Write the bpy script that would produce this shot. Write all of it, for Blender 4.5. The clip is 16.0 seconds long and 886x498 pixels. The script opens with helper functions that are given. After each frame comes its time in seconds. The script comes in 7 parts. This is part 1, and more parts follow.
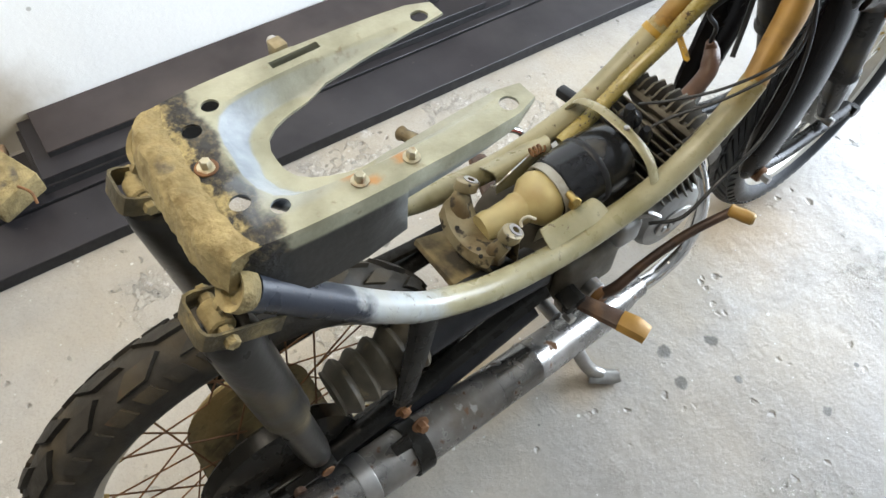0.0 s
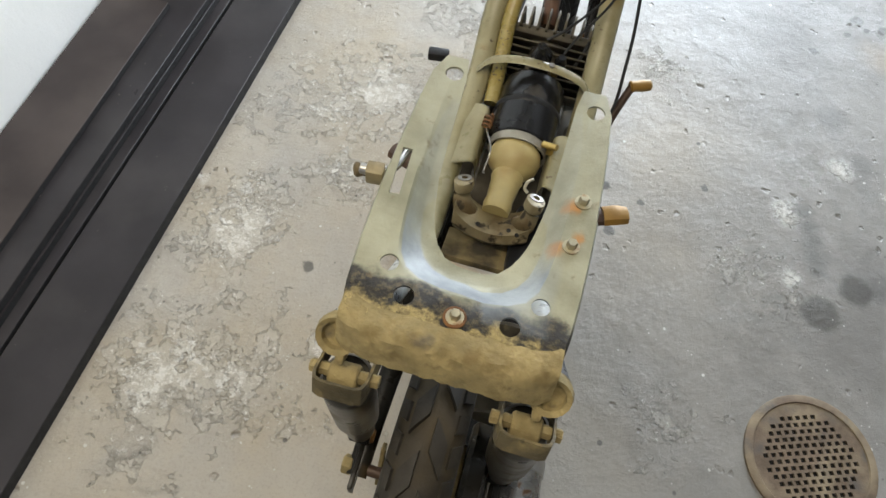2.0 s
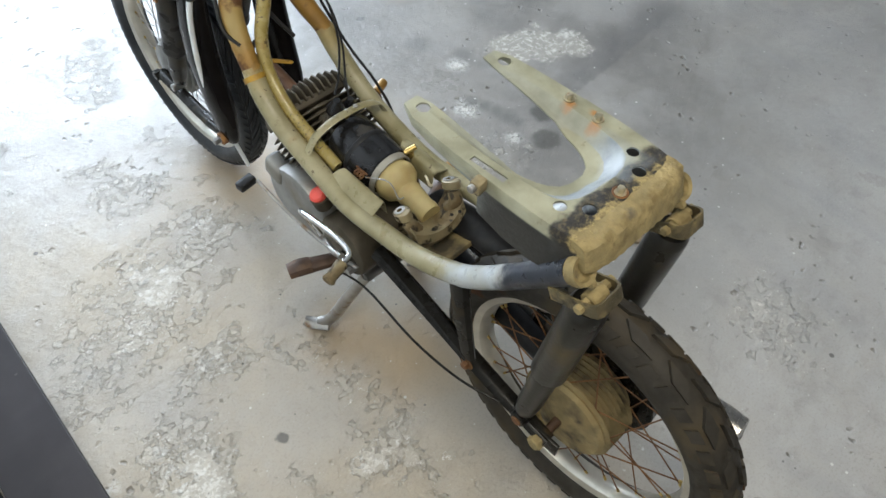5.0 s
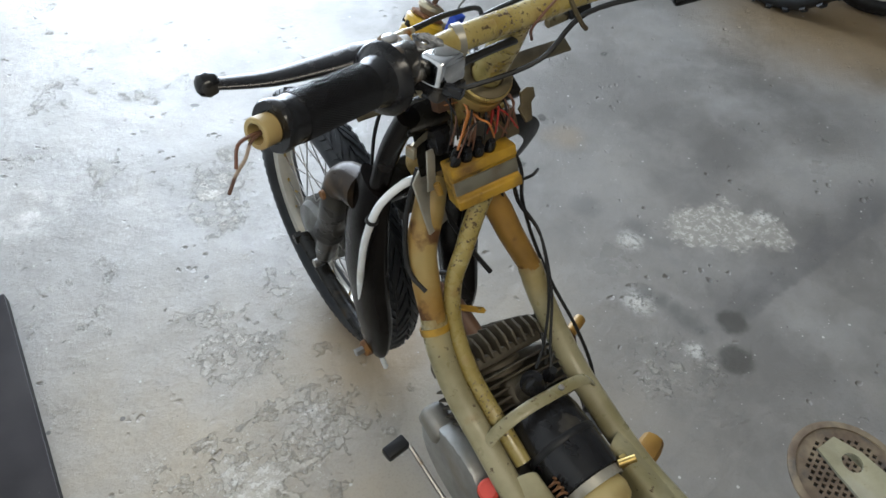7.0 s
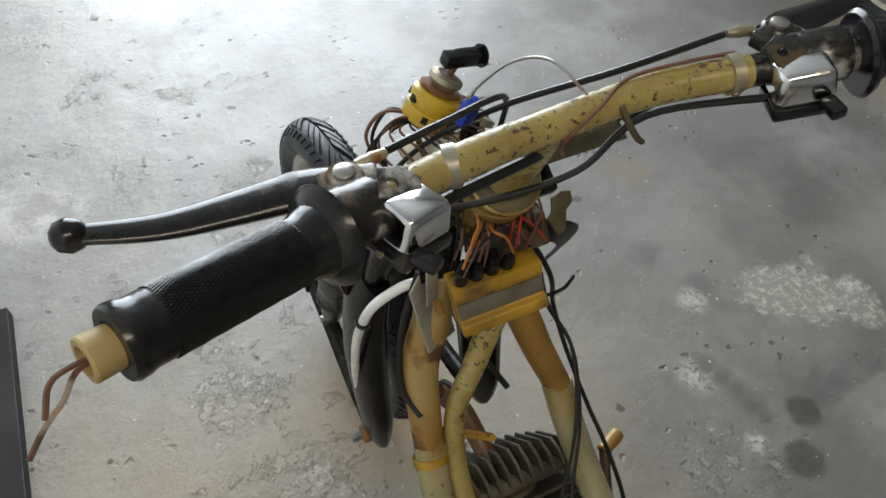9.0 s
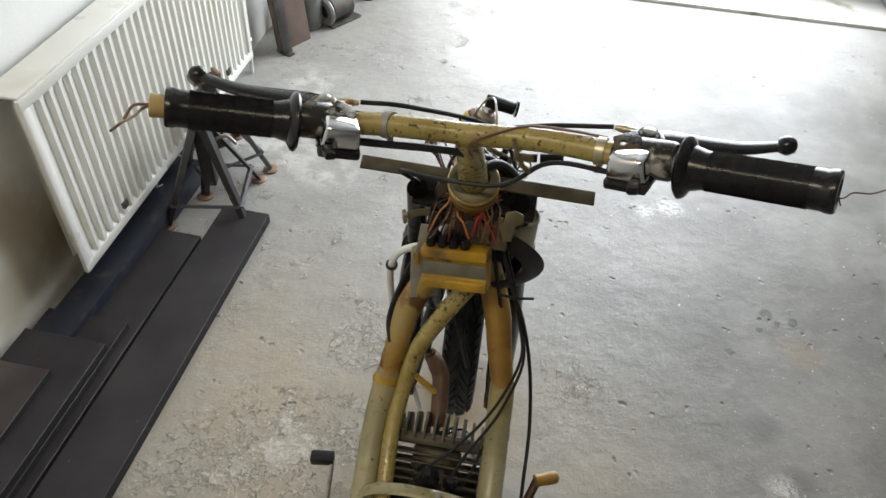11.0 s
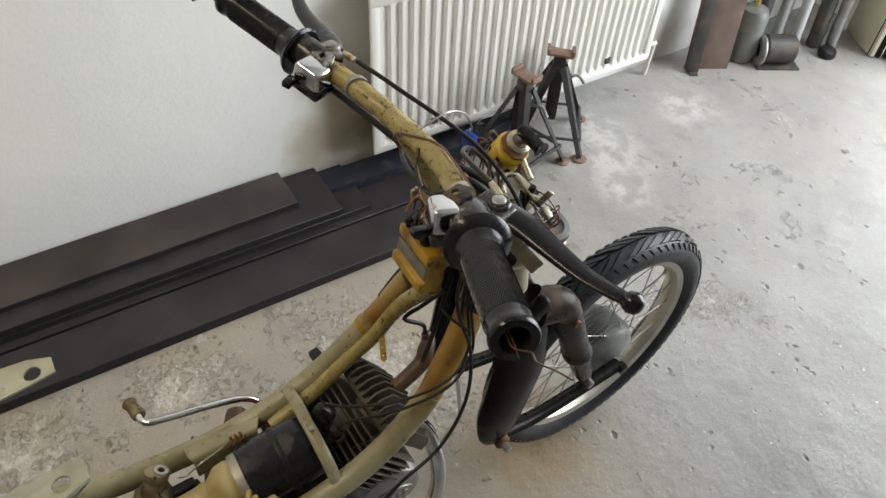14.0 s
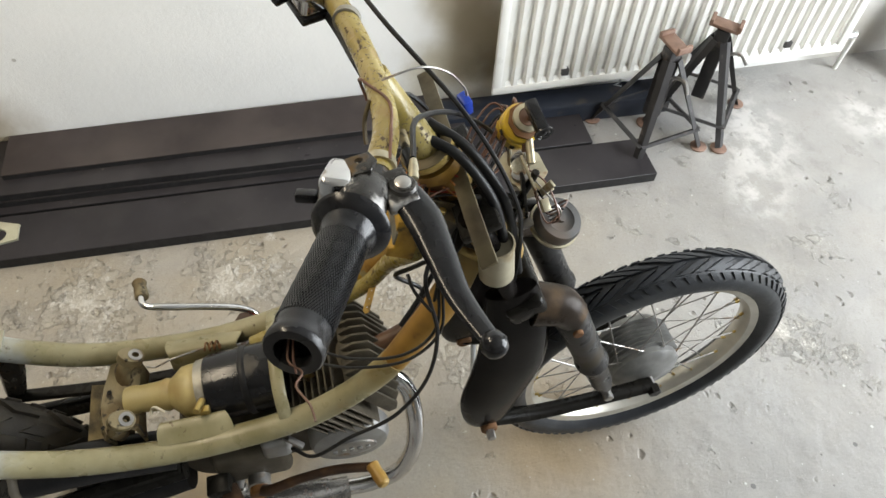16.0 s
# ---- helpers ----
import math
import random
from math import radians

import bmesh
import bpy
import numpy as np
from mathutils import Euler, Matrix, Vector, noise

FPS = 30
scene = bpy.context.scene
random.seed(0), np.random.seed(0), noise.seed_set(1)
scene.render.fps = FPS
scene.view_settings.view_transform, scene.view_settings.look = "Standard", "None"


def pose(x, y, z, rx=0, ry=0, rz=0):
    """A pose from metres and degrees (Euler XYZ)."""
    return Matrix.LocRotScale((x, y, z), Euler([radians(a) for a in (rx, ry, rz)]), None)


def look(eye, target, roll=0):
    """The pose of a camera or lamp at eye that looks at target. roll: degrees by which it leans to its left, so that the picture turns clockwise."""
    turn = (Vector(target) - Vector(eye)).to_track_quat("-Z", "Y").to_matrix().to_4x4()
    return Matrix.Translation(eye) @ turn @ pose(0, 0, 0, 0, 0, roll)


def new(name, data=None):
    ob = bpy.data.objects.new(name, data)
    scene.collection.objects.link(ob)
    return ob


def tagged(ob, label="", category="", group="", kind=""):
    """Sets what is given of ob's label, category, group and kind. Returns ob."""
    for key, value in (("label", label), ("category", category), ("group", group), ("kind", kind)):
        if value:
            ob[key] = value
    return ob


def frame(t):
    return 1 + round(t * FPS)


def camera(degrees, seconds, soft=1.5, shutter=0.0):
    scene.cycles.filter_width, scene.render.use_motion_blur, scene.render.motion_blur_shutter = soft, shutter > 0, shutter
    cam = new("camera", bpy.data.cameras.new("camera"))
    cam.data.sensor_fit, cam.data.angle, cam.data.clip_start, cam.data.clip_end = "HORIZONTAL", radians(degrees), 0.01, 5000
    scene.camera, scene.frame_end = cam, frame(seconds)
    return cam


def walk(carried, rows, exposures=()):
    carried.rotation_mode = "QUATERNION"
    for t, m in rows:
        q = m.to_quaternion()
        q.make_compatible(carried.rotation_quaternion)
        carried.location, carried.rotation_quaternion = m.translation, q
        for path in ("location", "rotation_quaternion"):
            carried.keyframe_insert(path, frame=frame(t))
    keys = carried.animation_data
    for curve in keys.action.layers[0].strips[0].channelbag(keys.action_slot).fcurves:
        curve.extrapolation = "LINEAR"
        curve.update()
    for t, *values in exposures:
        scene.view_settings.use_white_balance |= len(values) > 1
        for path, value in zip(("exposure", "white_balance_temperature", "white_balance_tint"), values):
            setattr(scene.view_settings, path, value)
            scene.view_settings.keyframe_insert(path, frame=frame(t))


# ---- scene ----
cam = camera(63.9, 16.0)
PATH = [
    (0, (0.408, -0.08, 1.145), (-0.531, 0.632, -0.471), 2.0),
    (0.5, (0.385, -0.192, 1.222), (-0.455, 0.634, -0.395), 3.5),
    (1, (0.319, -0.228, 1.243), (-0.438, 0.616, -0.404), 3.6),
    (1.5, (0.187, -0.213, 1.268), (-0.407, 0.666, -0.427), 2.1),
    (2, (0.024, -0.23, 1.246), (-0.144, 0.73, -0.5), 6.6),
    (2.5, (-0.136, -0.269, 1.272), (0.029, 0.709, -0.465), 4.7),
    (3, (-0.222, -0.351, 1.286), (0.12, 0.704, -0.379), 2.8),
    (3.2, (-0.251, -0.372, 1.296), (0.137, 0.681, -0.36), 2.1),
    (5.3, (-0.544, -0.198, 1.315), (0.366, 0.629, -0.262), 3.7),
    (5.5, (-0.555, -0.173, 1.319), (0.366, 0.701, -0.226), 4.1),
    (6, (-0.525, -0.082, 1.311), (0.341, 0.923, -0.185), 3.3),
    (6.5, (-0.439, 0.105, 1.288), (0.349, 1.167, -0.212), 3.6),
    (7, (-0.377, 0.227, 1.275), (0.403, 1.286, -0.232), 4.6),
    (7.5, (-0.339, 0.249, 1.292), (0.411, 1.361, -0.192), 3.4),
    (8, (-0.303, 0.291, 1.292), (0.427, 1.459, -0.158), 3.4),
    (8.5, (-0.257, 0.38, 1.249), (0.456, 1.52, -0.232), 4.0),
    (9, (-0.219, 0.381, 1.238), (0.39, 1.487, -0.313), 3.5),
    (9.5, (-0.135, 0.249, 1.272), (0.237, 1.571, -0.182), 3.4),
    (10, (-0.093, 0.15, 1.297), (0.068, 1.581, -0.091), 1.4),
    (10.2, (-0.076, 0.074, 1.306), (0.04, 1.522, -0.069), 1.6),
    (12.3, (0.267, 0.098, 1.367), (-0.313, 1.385, -0.05), 6.1),
    (12.5, (0.277, 0.135, 1.364), (-0.319, 1.411, -0.056), 5.8),
    (13, (0.348, 0.229, 1.364), (-0.481, 1.362, -0.061), 5.2),
    (13.5, (0.466, 0.31, 1.376), (-0.579, 1.243, -0.051), 5.9),
    (14, (0.504, 0.353, 1.378), (-0.625, 1.155, -0.064), 3.7),
    (14.5, (0.449, 0.399, 1.363), (-0.669, 1.182, -0.098), 3.8),
    (15, (0.374, 0.436, 1.337), (-0.627, 1.269, -0.18), 5.8),
    (15.5, (0.394, 0.484, 1.333), (-0.615, 1.218, -0.23), 6.4),
    (16, (0.51, 0.581, 1.352), (-0.668, 0.918, -0.229), 3.5),
]
walk(cam, [(t, look(eye, target, roll)) for t, eye, target, roll in PATH],
     exposures=[(0.0, 0.7, 5890, 11), (0.5, 0.5, 5940, 11), (1.0, 0.36, 5950, 10), (1.5, 0.28, 6050, 10), (2.0, 0.13, 6100, 10), (2.5, 0.18, 6050, 10), (3.0, 0.26, 5950, 10), (5.5, 0.21, 5750, 9), (6.0, -0.01, 5850, 9), (6.5, -0.26, 5800, 9), (7.0, -0.3, 5800, 10), (8.0, -0.45, 6050, 10), (8.5, -0.54, 6050, 10), (9.0, -0.54, 6200, 10), (9.5, -0.19, 6250, 10), (10.0, -0.49, 6300, 10), (12.5, -0.57, 6480, 11), (13.0, -0.62, 6480, 11), (13.5, -0.57, 6530, 11), (14.5, -0.34, 6470, 11), (15.5, -0.24, 6470, 11), (16.0, 0.01, 6470, 11)])

# ---- light ----
world = bpy.data.worlds.new("world")
scene.world = world
world.use_nodes = True
wn = world.node_tree
sky = wn.nodes.new("ShaderNodeTexSky")
sky.sky_type = 'NISHITA'
sky.sun_disc = False
sky.sun_elevation = radians(38)
sky.sun_rotation = radians(200)
sky.air_density, sky.dust_density = 1.0, 3.0
wn.links.new(sky.outputs[0], wn.nodes["Background"].inputs[0])
wn.nodes["Background"].inputs[1].default_value = 0.12


def lamp(name, kind, m, energy, color, angle=0.0, size=1.0, size_y=1.0):
    data = bpy.data.lights.new(name, kind)
    data.energy, data.color = energy, color
    if kind == 'SUN':
        data.angle = angle
    else:
        data.shape, data.size, data.size_y = 'RECTANGLE', size, size_y
    ob = new(name, data)
    ob.matrix_basis = m
    return ob


# overcast sun outside, the sky's light in the garage door, one ceiling tube behind the moped
lamp("sun", 'SUN', look((3, 12, 10), (0, 8, 0)), 1.2, (1.0, 0.97, 0.92), angle=radians(20))
lamp("door_skylight", 'AREA', look((0.55, 3.38, 1.25), (0.2, 0.0, 0.5)), 170, (0.92, 0.97, 1.0), size=2.0, size_y=2.1)
lamp("tube_light", 'AREA', look((-0.35, -0.35, 2.28), (-0.35, -0.35, 0)), 22, (1.0, 0.86, 0.64), size=1.2, size_y=0.25)

# ---- materials ----


def mat(name, col, rough=0.5, metal=0.0, var=0.18, scale=30.0, layers=(), bump=0.12, bscale=180.0, bdist=0.002, coat=0.0, rvar=0.15, spec=0.5):
    """Base colour with fine variation, layers of (colour, scale, low, high, roughness) and noise relief."""
    m = bpy.data.materials.new(name)
    m.use_nodes = True
    nt = m.node_tree
    n, l = nt.nodes, nt.links
    bsdf = n["Principled BSDF"]
    tc = n.new("ShaderNodeTexCoord")
    info = n.new("ShaderNodeObjectInfo")
    shift = n.new("ShaderNodeVectorMath")
    shift.operation = 'MULTIPLY_ADD'
    shift.inputs[1].default_value = (1, 1, 1)
    l.new(tc.outputs["Object"], shift.inputs[0])
    l.new(info.outputs["Random"], shift.inputs[2])
    pos = shift.outputs[0]

    def noise_tex(sc, detail=5.0):
        t = n.new("ShaderNodeTexNoise")
        t.inputs["Scale"].default_value, t.inputs["Detail"].default_value = sc, detail
        l.new(pos, t.inputs["Vector"])
        return t.outputs["Fac"]

    def ramp(src, lo, hi, a=0.0, b=1.0):
        r = n.new("ShaderNodeMapRange")
        r.inputs[1].default_value, r.inputs[2].default_value = lo, hi
        r.inputs[3].default_value, r.inputs[4].default_value = a, b
        l.new(src, r.inputs[0])
        return r.outputs[0]

    def mix(fac, a, b):
        x = n.new("ShaderNodeMix")
        x.data_type = 'RGBA'
        l.new(fac, x.inputs[0])
        for sock, v in ((x.inputs[6], a), (x.inputs[7], b)):
            if isinstance(v, tuple):
                sock.default_value = (*v, 1)
            else:
                l.new(v, sock)
        return x.outputs[2]

    dark = tuple(c * (1 - var) for c in col)
    light = tuple(min(1, c * (1 + var)) for c in col)
    colour = mix(ramp(noise_tex(scale), 0.3, 0.7), dark, light)
    rsock = ramp(noise_tex(scale * 2.3), 0.25, 0.75, max(0.03, rough - rvar * rough), min(1, rough + rvar * rough))
    msock = None
    for c, sc, lo, hi, rr in layers:
        f = ramp(noise_tex(sc, 8.0), lo, hi)
        colour = mix(f, colour, c)
        x = n.new("ShaderNodeMix")
        l.new(f, x.inputs[0])
        l.new(rsock, x.inputs[2])
        x.inputs[3].default_value = rr
        rsock = x.outputs[0]
        if metal > 0:
            msock = ramp(f, 0, 1, metal, metal * 0.15) if msock is None else msock
    l.new(colour, bsdf.inputs["Base Color"])
    l.new(rsock, bsdf.inputs["Roughness"])
    bsdf.inputs["Metallic"].default_value = metal
    if msock is not None:
        l.new(msock, bsdf.inputs["Metallic"])
    bsdf.inputs["Coat Weight"].default_value = coat
    bsdf.inputs["Specular IOR Level"].default_value = spec
    if bump > 0:
        b = n.new("ShaderNodeBump")
        b.inputs["Strength"].default_value, b.inputs["Distance"].default_value = bump, bdist
        l.new(noise_tex(bscale, 6.0), b.inputs["Height"])
        l.new(b.outputs[0], bsdf.inputs["Normal"])
    return m


RUST = (0.20, 0.085, 0.02)
paint = mat("grey_frame_paint", (0.37, 0.355, 0.27), 0.36, 0.2, 0.12, 18, [((0.27, 0.20, 0.085), 7, 0.5, 0.72, 0.55), ((0.48, 0.48, 0.44), 11, 0.56, 0.7, 0.4), (RUST, 26, 0.64, 0.72, 0.8)], 0.06, 90)
ochre = mat("ochre_rusted_paint", (0.265, 0.145, 0.024), 0.45, 0.15, 0.25, 22, [((0.31, 0.225, 0.075), 8, 0.5, 0.66, 0.45), ((0.10, 0.045, 0.015), 26, 0.57, 0.68, 0.8)], 0.15, 120)
primer = mat("pale_blue_primer", (0.52, 0.56, 0.60), 0.32, 0.15, 0.1, 14, [((0.40, 0.40, 0.35), 12, 0.5, 0.7, 0.5)], 0.05, 90)
blackpaint = mat("dull_black_paint", (0.012, 0.011, 0.009), 0.28, 0.0, 0.3, 20, [((0.07, 0.05, 0.025), 16, 0.62, 0.8, 0.8)], 0.1, 120, spec=0.14)
forkpaint = mat("brown_black_fork_paint", (0.006, 0.005, 0.0045), 0.22, 0.0, 0.35, 22, [((0.022, 0.016, 0.011), 15, 0.60, 0.78, 0.45)], 0.06, 120, spec=0.08)
shockpaint = mat("shock_absorber_paint", (0.026, 0.024, 0.020), 0.30, 0.05, 0.3, 14, [((0.13, 0.10, 0.05), 11, 0.56, 0.78, 0.7)], 0.14, 120, spec=0.25)
sleevemat = mat("dusty_brown_rubber", (0.090, 0.076, 0.052), 0.55, 0.0, 0.3, 24, [((0.045, 0.038, 0.028), 16, 0.5, 0.7, 0.6), ((0.20, 0.16, 0.09), 40, 0.6, 0.72, 0.85)], 0.2, 180, spec=0.25)
mudmat = mat("dried_mud", (0.25, 0.195, 0.085), 0.85, 0.0, 0.3, 45, [((0.17, 0.125, 0.05), 60, 0.5, 0.68, 0.9), ((0.07, 0.058, 0.04), 26, 0.62, 0.74, 0.7)], 0.7, 220, 0.003)
darkrust = mat("dark_oily_rust", (0.055, 0.030, 0.017), 0.5, 0.2, 0.35, 40, [((0.13, 0.070, 0.030), 26, 0.55, 0.72, 0.75)], 0.25, 220)
mudsteel = mat("mud_stained_steel", (0.085, 0.068, 0.034), 0.6, 0.2, 0.35, 40, [((0.24, 0.185, 0.08), 34, 0.50, 0.66, 0.85), ((0.03, 0.025, 0.016), 50, 0.58, 0.7, 0.7)], 0.5, 220, 0.003)
rust = mat("rusty_steel", (0.16, 0.075, 0.028), 0.75, 0.2, 0.35, 50, [((0.30, 0.15, 0.04), 30, 0.55, 0.7, 0.9)], 0.3, 260)
rubber = mat("black_rubber", (0.014, 0.014, 0.015), 0.42, 0.0, 0.3, 60, [((0.05, 0.047, 0.042), 14, 0.6, 0.85, 0.8)], 0.15, 300, spec=0.25)
gripmat = mat("grip_rubber", (0.010, 0.010, 0.011), 0.21, 0.0, 0.3, 60, [((0.04, 0.038, 0.034), 18, 0.6, 0.85, 0.6)], 0.05, 300, spec=0.35)
tyremat = mat("tyre_rubber", (0.020, 0.022, 0.025), 0.42, 0.0, 0.3, 40, [((0.055, 0.055, 0.052), 9, 0.5, 0.8, 0.75)], 0.2, 300, spec=0.3)
tyredirty = mat("dirty_tyre_rubber", (0.030, 0.026, 0.020), 0.62, 0.0, 0.35, 40, [((0.08, 0.06, 0.032), 8, 0.5, 0.75, 0.95), ((0.10, 0.045, 0.02), 20, 0.64, 0.75, 0.95)], 0.25, 300, spec=0.25)
alu = mat("oxidised_aluminium", (0.31, 0.31, 0.30), 0.48, 0.75, 0.2, 25, [((0.20, 0.18, 0.14), 12, 0.5, 0.75, 0.7)], 0.15, 200)
aludark = mat("sooty_cast_aluminium", (0.085, 0.072, 0.05), 0.6, 0.4, 0.3, 30, [((0.05, 0.04, 0.025), 14, 0.5, 0.7, 0.85)], 0.25, 220)
rim_mat = mat("dull_rim_alloy", (0.52, 0.50, 0.44), 0.38, 0.7, 0.12, 30, [((0.33, 0.26, 0.14), 9, 0.55, 0.8, 0.7)], 0.06, 150)
chrome = mat("worn_chrome", (0.66, 0.66, 0.66), 0.13, 1.0, 0.05, 30, [((0.22, 0.15, 0.08), 40, 0.68, 0.76, 0.6)], 0.03, 150)
steel = mat("bare_steel", (0.34, 0.33, 0.31), 0.35, 0.85, 0.2, 40, [((0.18, 0.10, 0.04), 30, 0.58, 0.72, 0.7)], 0.08, 200)
exhmat = mat("scratched_exhaust_steel", (0.24, 0.23, 0.215), 0.26, 0.85, 0.3, 26, [((0.085, 0.070, 0.05), 9, 0.48, 0.68, 0.5), ((0.30, 0.29, 0.27), 45, 0.58, 0.66, 0.2), ((0.10, 0.05, 0.02), 60, 0.62, 0.7, 0.8)], 0.12, 260)
zinc = mat("tarnished_zinc", (0.42, 0.38, 0.27), 0.38, 0.8, 0.2, 60, [(RUST, 70, 0.55, 0.7, 0.8)], 0.05, 200)
hubmat = mat("dirt_caked_hub", (0.24, 0.185, 0.085), 0.75, 0.1, 0.3, 30, [((0.05, 0.04, 0.025), 24, 0.48, 0.66, 0.85), ((0.24, 0.18, 0.08), 16, 0.56, 0.72, 0.9)], 0.4, 180)
stemmat = mat("grimy_stem_paint", (0.115, 0.09, 0.045), 0.5, 0.2, 0.25, 30, [((0.07, 0.05, 0.025), 24, 0.5, 0.66, 0.8)], 0.1, 160)
wire_dark = mat("dirty_cut_wire", (0.10, 0.05, 0.03), 0.6, 0.1, 0.4, 90, [((0.30, 0.24, 0.18), 60, 0.55, 0.66, 0.6)], 0.0)
canmat = mat("stained_cream_tin", (0.33, 0.30, 0.215), 0.4, 0.2, 0.15, 30, [((0.16, 0.115, 0.05), 26, 0.52, 0.7, 0.7)], 0.06, 180)
shockgrey = mat("worn_grey_shock", (0.032, 0.031, 0.030), 0.28, 0.0, 0.25, 18, [((0.05, 0.042, 0.03), 20, 0.5, 0.68, 0.5)], 0.08, 160, spec=0.15)
drummat = mat("dull_grey_drum", (0.22, 0.22, 0.21), 0.5, 0.5, 0.2, 30, [((0.09, 0.085, 0.075), 14, 0.48, 0.7, 0.7)], 0.12, 200)
brass = mat("brassy_zinc", (0.52, 0.38, 0.13), 0.3, 0.85, 0.2, 40, [((0.2, 0.13, 0.05), 30, 0.58, 0.75, 0.6)], 0.05, 200)
cream = mat("cream_rubber_hose", (0.40, 0.32, 0.135), 0.45, 0.0, 0.15, 20, [((0.30, 0.20, 0.07), 14, 0.55, 0.75, 0.6)], 0.06, 150)
castan = mat("dirty_tan_casting", (0.215, 0.175, 0.095), 0.45, 0.2, 0.3, 30, [((0.11, 0.075, 0.03), 18, 0.5, 0.66, 0.85), ((0.03, 0.022, 0.012), 70, 0.56, 0.64, 0.75)], 0.3, 200)
yellow = mat("yellow_plastic", (0.38, 0.22, 0.014), 0.42, 0.0, 0.3, 25, [((0.12, 0.065, 0.015), 20, 0.48, 0.68, 0.85), ((0.03, 0.024, 0.015), 45, 0.6, 0.7, 0.8)], 0.06, 180)
lemon = mat("lemon_switch_plastic", (0.50, 0.33, 0.02), 0.35, 0.0, 0.2, 30, [((0.20, 0.12, 0.03), 30, 0.55, 0.7, 0.7)], 0.05, 180)
greyplastic = mat("grey_label", (0.125, 0.118, 0.088), 0.5, 0.0, 0.15, 40, [((0.09, 0.07, 0.04), 30, 0.55, 0.75, 0.7)], 0.04, 180)
blackplastic = mat("black_plastic", (0.010, 0.010, 0.011), 0.2, 0.0, 0.2, 40, [((0.07, 0.06, 0.045), 20, 0.62, 0.8, 0.7)], 0.03, 200, spec=0.35)
brownish = mat("brown_plastic", (0.11, 0.055, 0.028), 0.5, 0.0, 0.25, 40, [((0.05, 0.03, 0.02), 20, 0.55, 0.75, 0.7)], 0.1, 200)
bluep = mat("blue_plastic", (0.01, 0.05, 0.42), 0.35, 0.0, 0.1, 40, (), 0.0)
redp = mat("faded_red_plastic", (0.62, 0.07, 0.045), 0.4, 0.0, 0.1, 40, (), 0.03)
whitehose = mat("white_plastic_hose", (0.74, 0.76, 0.76), 0.25, 0.0, 0.05, 20, [((0.5, 0.46, 0.38), 12, 0.6, 0.8, 0.5)], 0.02)
ivory = mat("ivory_plastic", (0.55, 0.50, 0.38), 0.4, 0.0, 0.1, 30, [((0.25, 0.2, 0.12), 25, 0.58, 0.75, 0.6)], 0.05)
wire_black = mat("black_wire", (0.015, 0.015, 0.015), 0.4, 0, 0.2, 40, (), 0.0, spec=0.25)
wire_red = mat("red_wire", (0.32, 0.028, 0.02), 0.4, 0, 0.2, 40, (), 0.0)
wire_orange = mat("orange_wire", (0.38, 0.14, 0.03), 0.4, 0, 0.2, 40, (), 0.0)
wire_brown = mat("brown_wire", (0.13, 0.06, 0.035), 0.45, 0, 0.2, 40, (), 0.0)
wire_white = mat("pale_wire", (0.5, 0.46, 0.4), 0.4, 0, 0.2, 40, (), 0.0)
radwhite = mat("white_radiator_enamel", (0.80, 0.79, 0.74), 0.3, 0.0, 0.03, 6, [((0.62, 0.57, 0.45), 5, 0.62, 0.85, 0.5)], 0.02, 60)
boardmat = mat("dark_film_board", (0.030, 0.027, 0.029), 0.38, 0.0, 0.22, 9, [((0.055, 0.05, 0.05), 4, 0.5, 0.8, 0.55), ((0.11, 0.10, 0.09), 60, 0.70, 0.76, 0.8)], 0.05, 140, rvar=0.3, spec=0.24)
boardbrown = mat("brown_film_board", (0.046, 0.037, 0.035), 0.45, 0.0, 0.2, 8, [((0.08, 0.066, 0.06), 3.5, 0.5, 0.75, 0.6)], 0.05, 140, rvar=0.3, spec=0.22)
boardedge = mat("black_board_edge", (0.012, 0.011, 0.011), 0.75, 0.0, 0.3, 30, (), 0.2, 160)
beammat = mat("dark_blue_painted_beam", (0.020, 0.024, 0.034), 0.45, 0.0, 0.25, 12, [((0.07, 0.06, 0.05), 18, 0.6, 0.75, 0.7)], 0.1, 120, spec=0.25)
standmat = mat("black_stand_paint", (0.030, 0.028, 0.028), 0.45, 0.1, 0.25, 25, [((0.16, 0.13, 0.11), 24, 0.6, 0.75, 0.7)], 0.08, 160)
copperpad = mat("worn_brown_steel_pad", (0.24, 0.15, 0.11), 0.5, 0.3, 0.2, 30, (), 0.1)
wood = mat("old_wood", (0.22, 0.14, 0.07), 0.75, 0.0, 0.3, 16, [((0.10, 0.06, 0.03), 22, 0.55, 0.7, 0.9)], 0.3, 90)
castiron = mat("rusty_cast_iron", (0.15, 0.11, 0.075), 0.7, 0.3, 0.25, 40, [((0.25, 0.20, 0.13), 14, 0.46, 0.66, 0.85), ((0.10, 0.085, 0.07), 20, 0.55, 0.7, 0.6)], 0.3, 240)
# flat black put in for the shade inside the drain, holes and slots
pit = mat("drain_black", (0.01, 0.009, 0.008), 0.9, 0, 0.2, 40, (), 0.0)
perchmat = mat("worn_black_casting", (0.034, 0.032, 0.029), 0.26, 0.5, 0.3, 30, [((0.34, 0.33, 0.31), 38, 0.52, 0.62, 0.28), ((0.12, 0.075, 0.03), 40, 0.58, 0.7, 0.8)], 0.12, 200)
grimeblock = mat("grimy_brown_block", (0.085, 0.065, 0.035), 0.55, 0.1, 0.35, 50, [((0.03, 0.026, 0.02), 40, 0.48, 0.62, 0.7), ((0.22, 0.17, 0.07), 60, 0.6, 0.7, 0.7)], 0.2, 200)
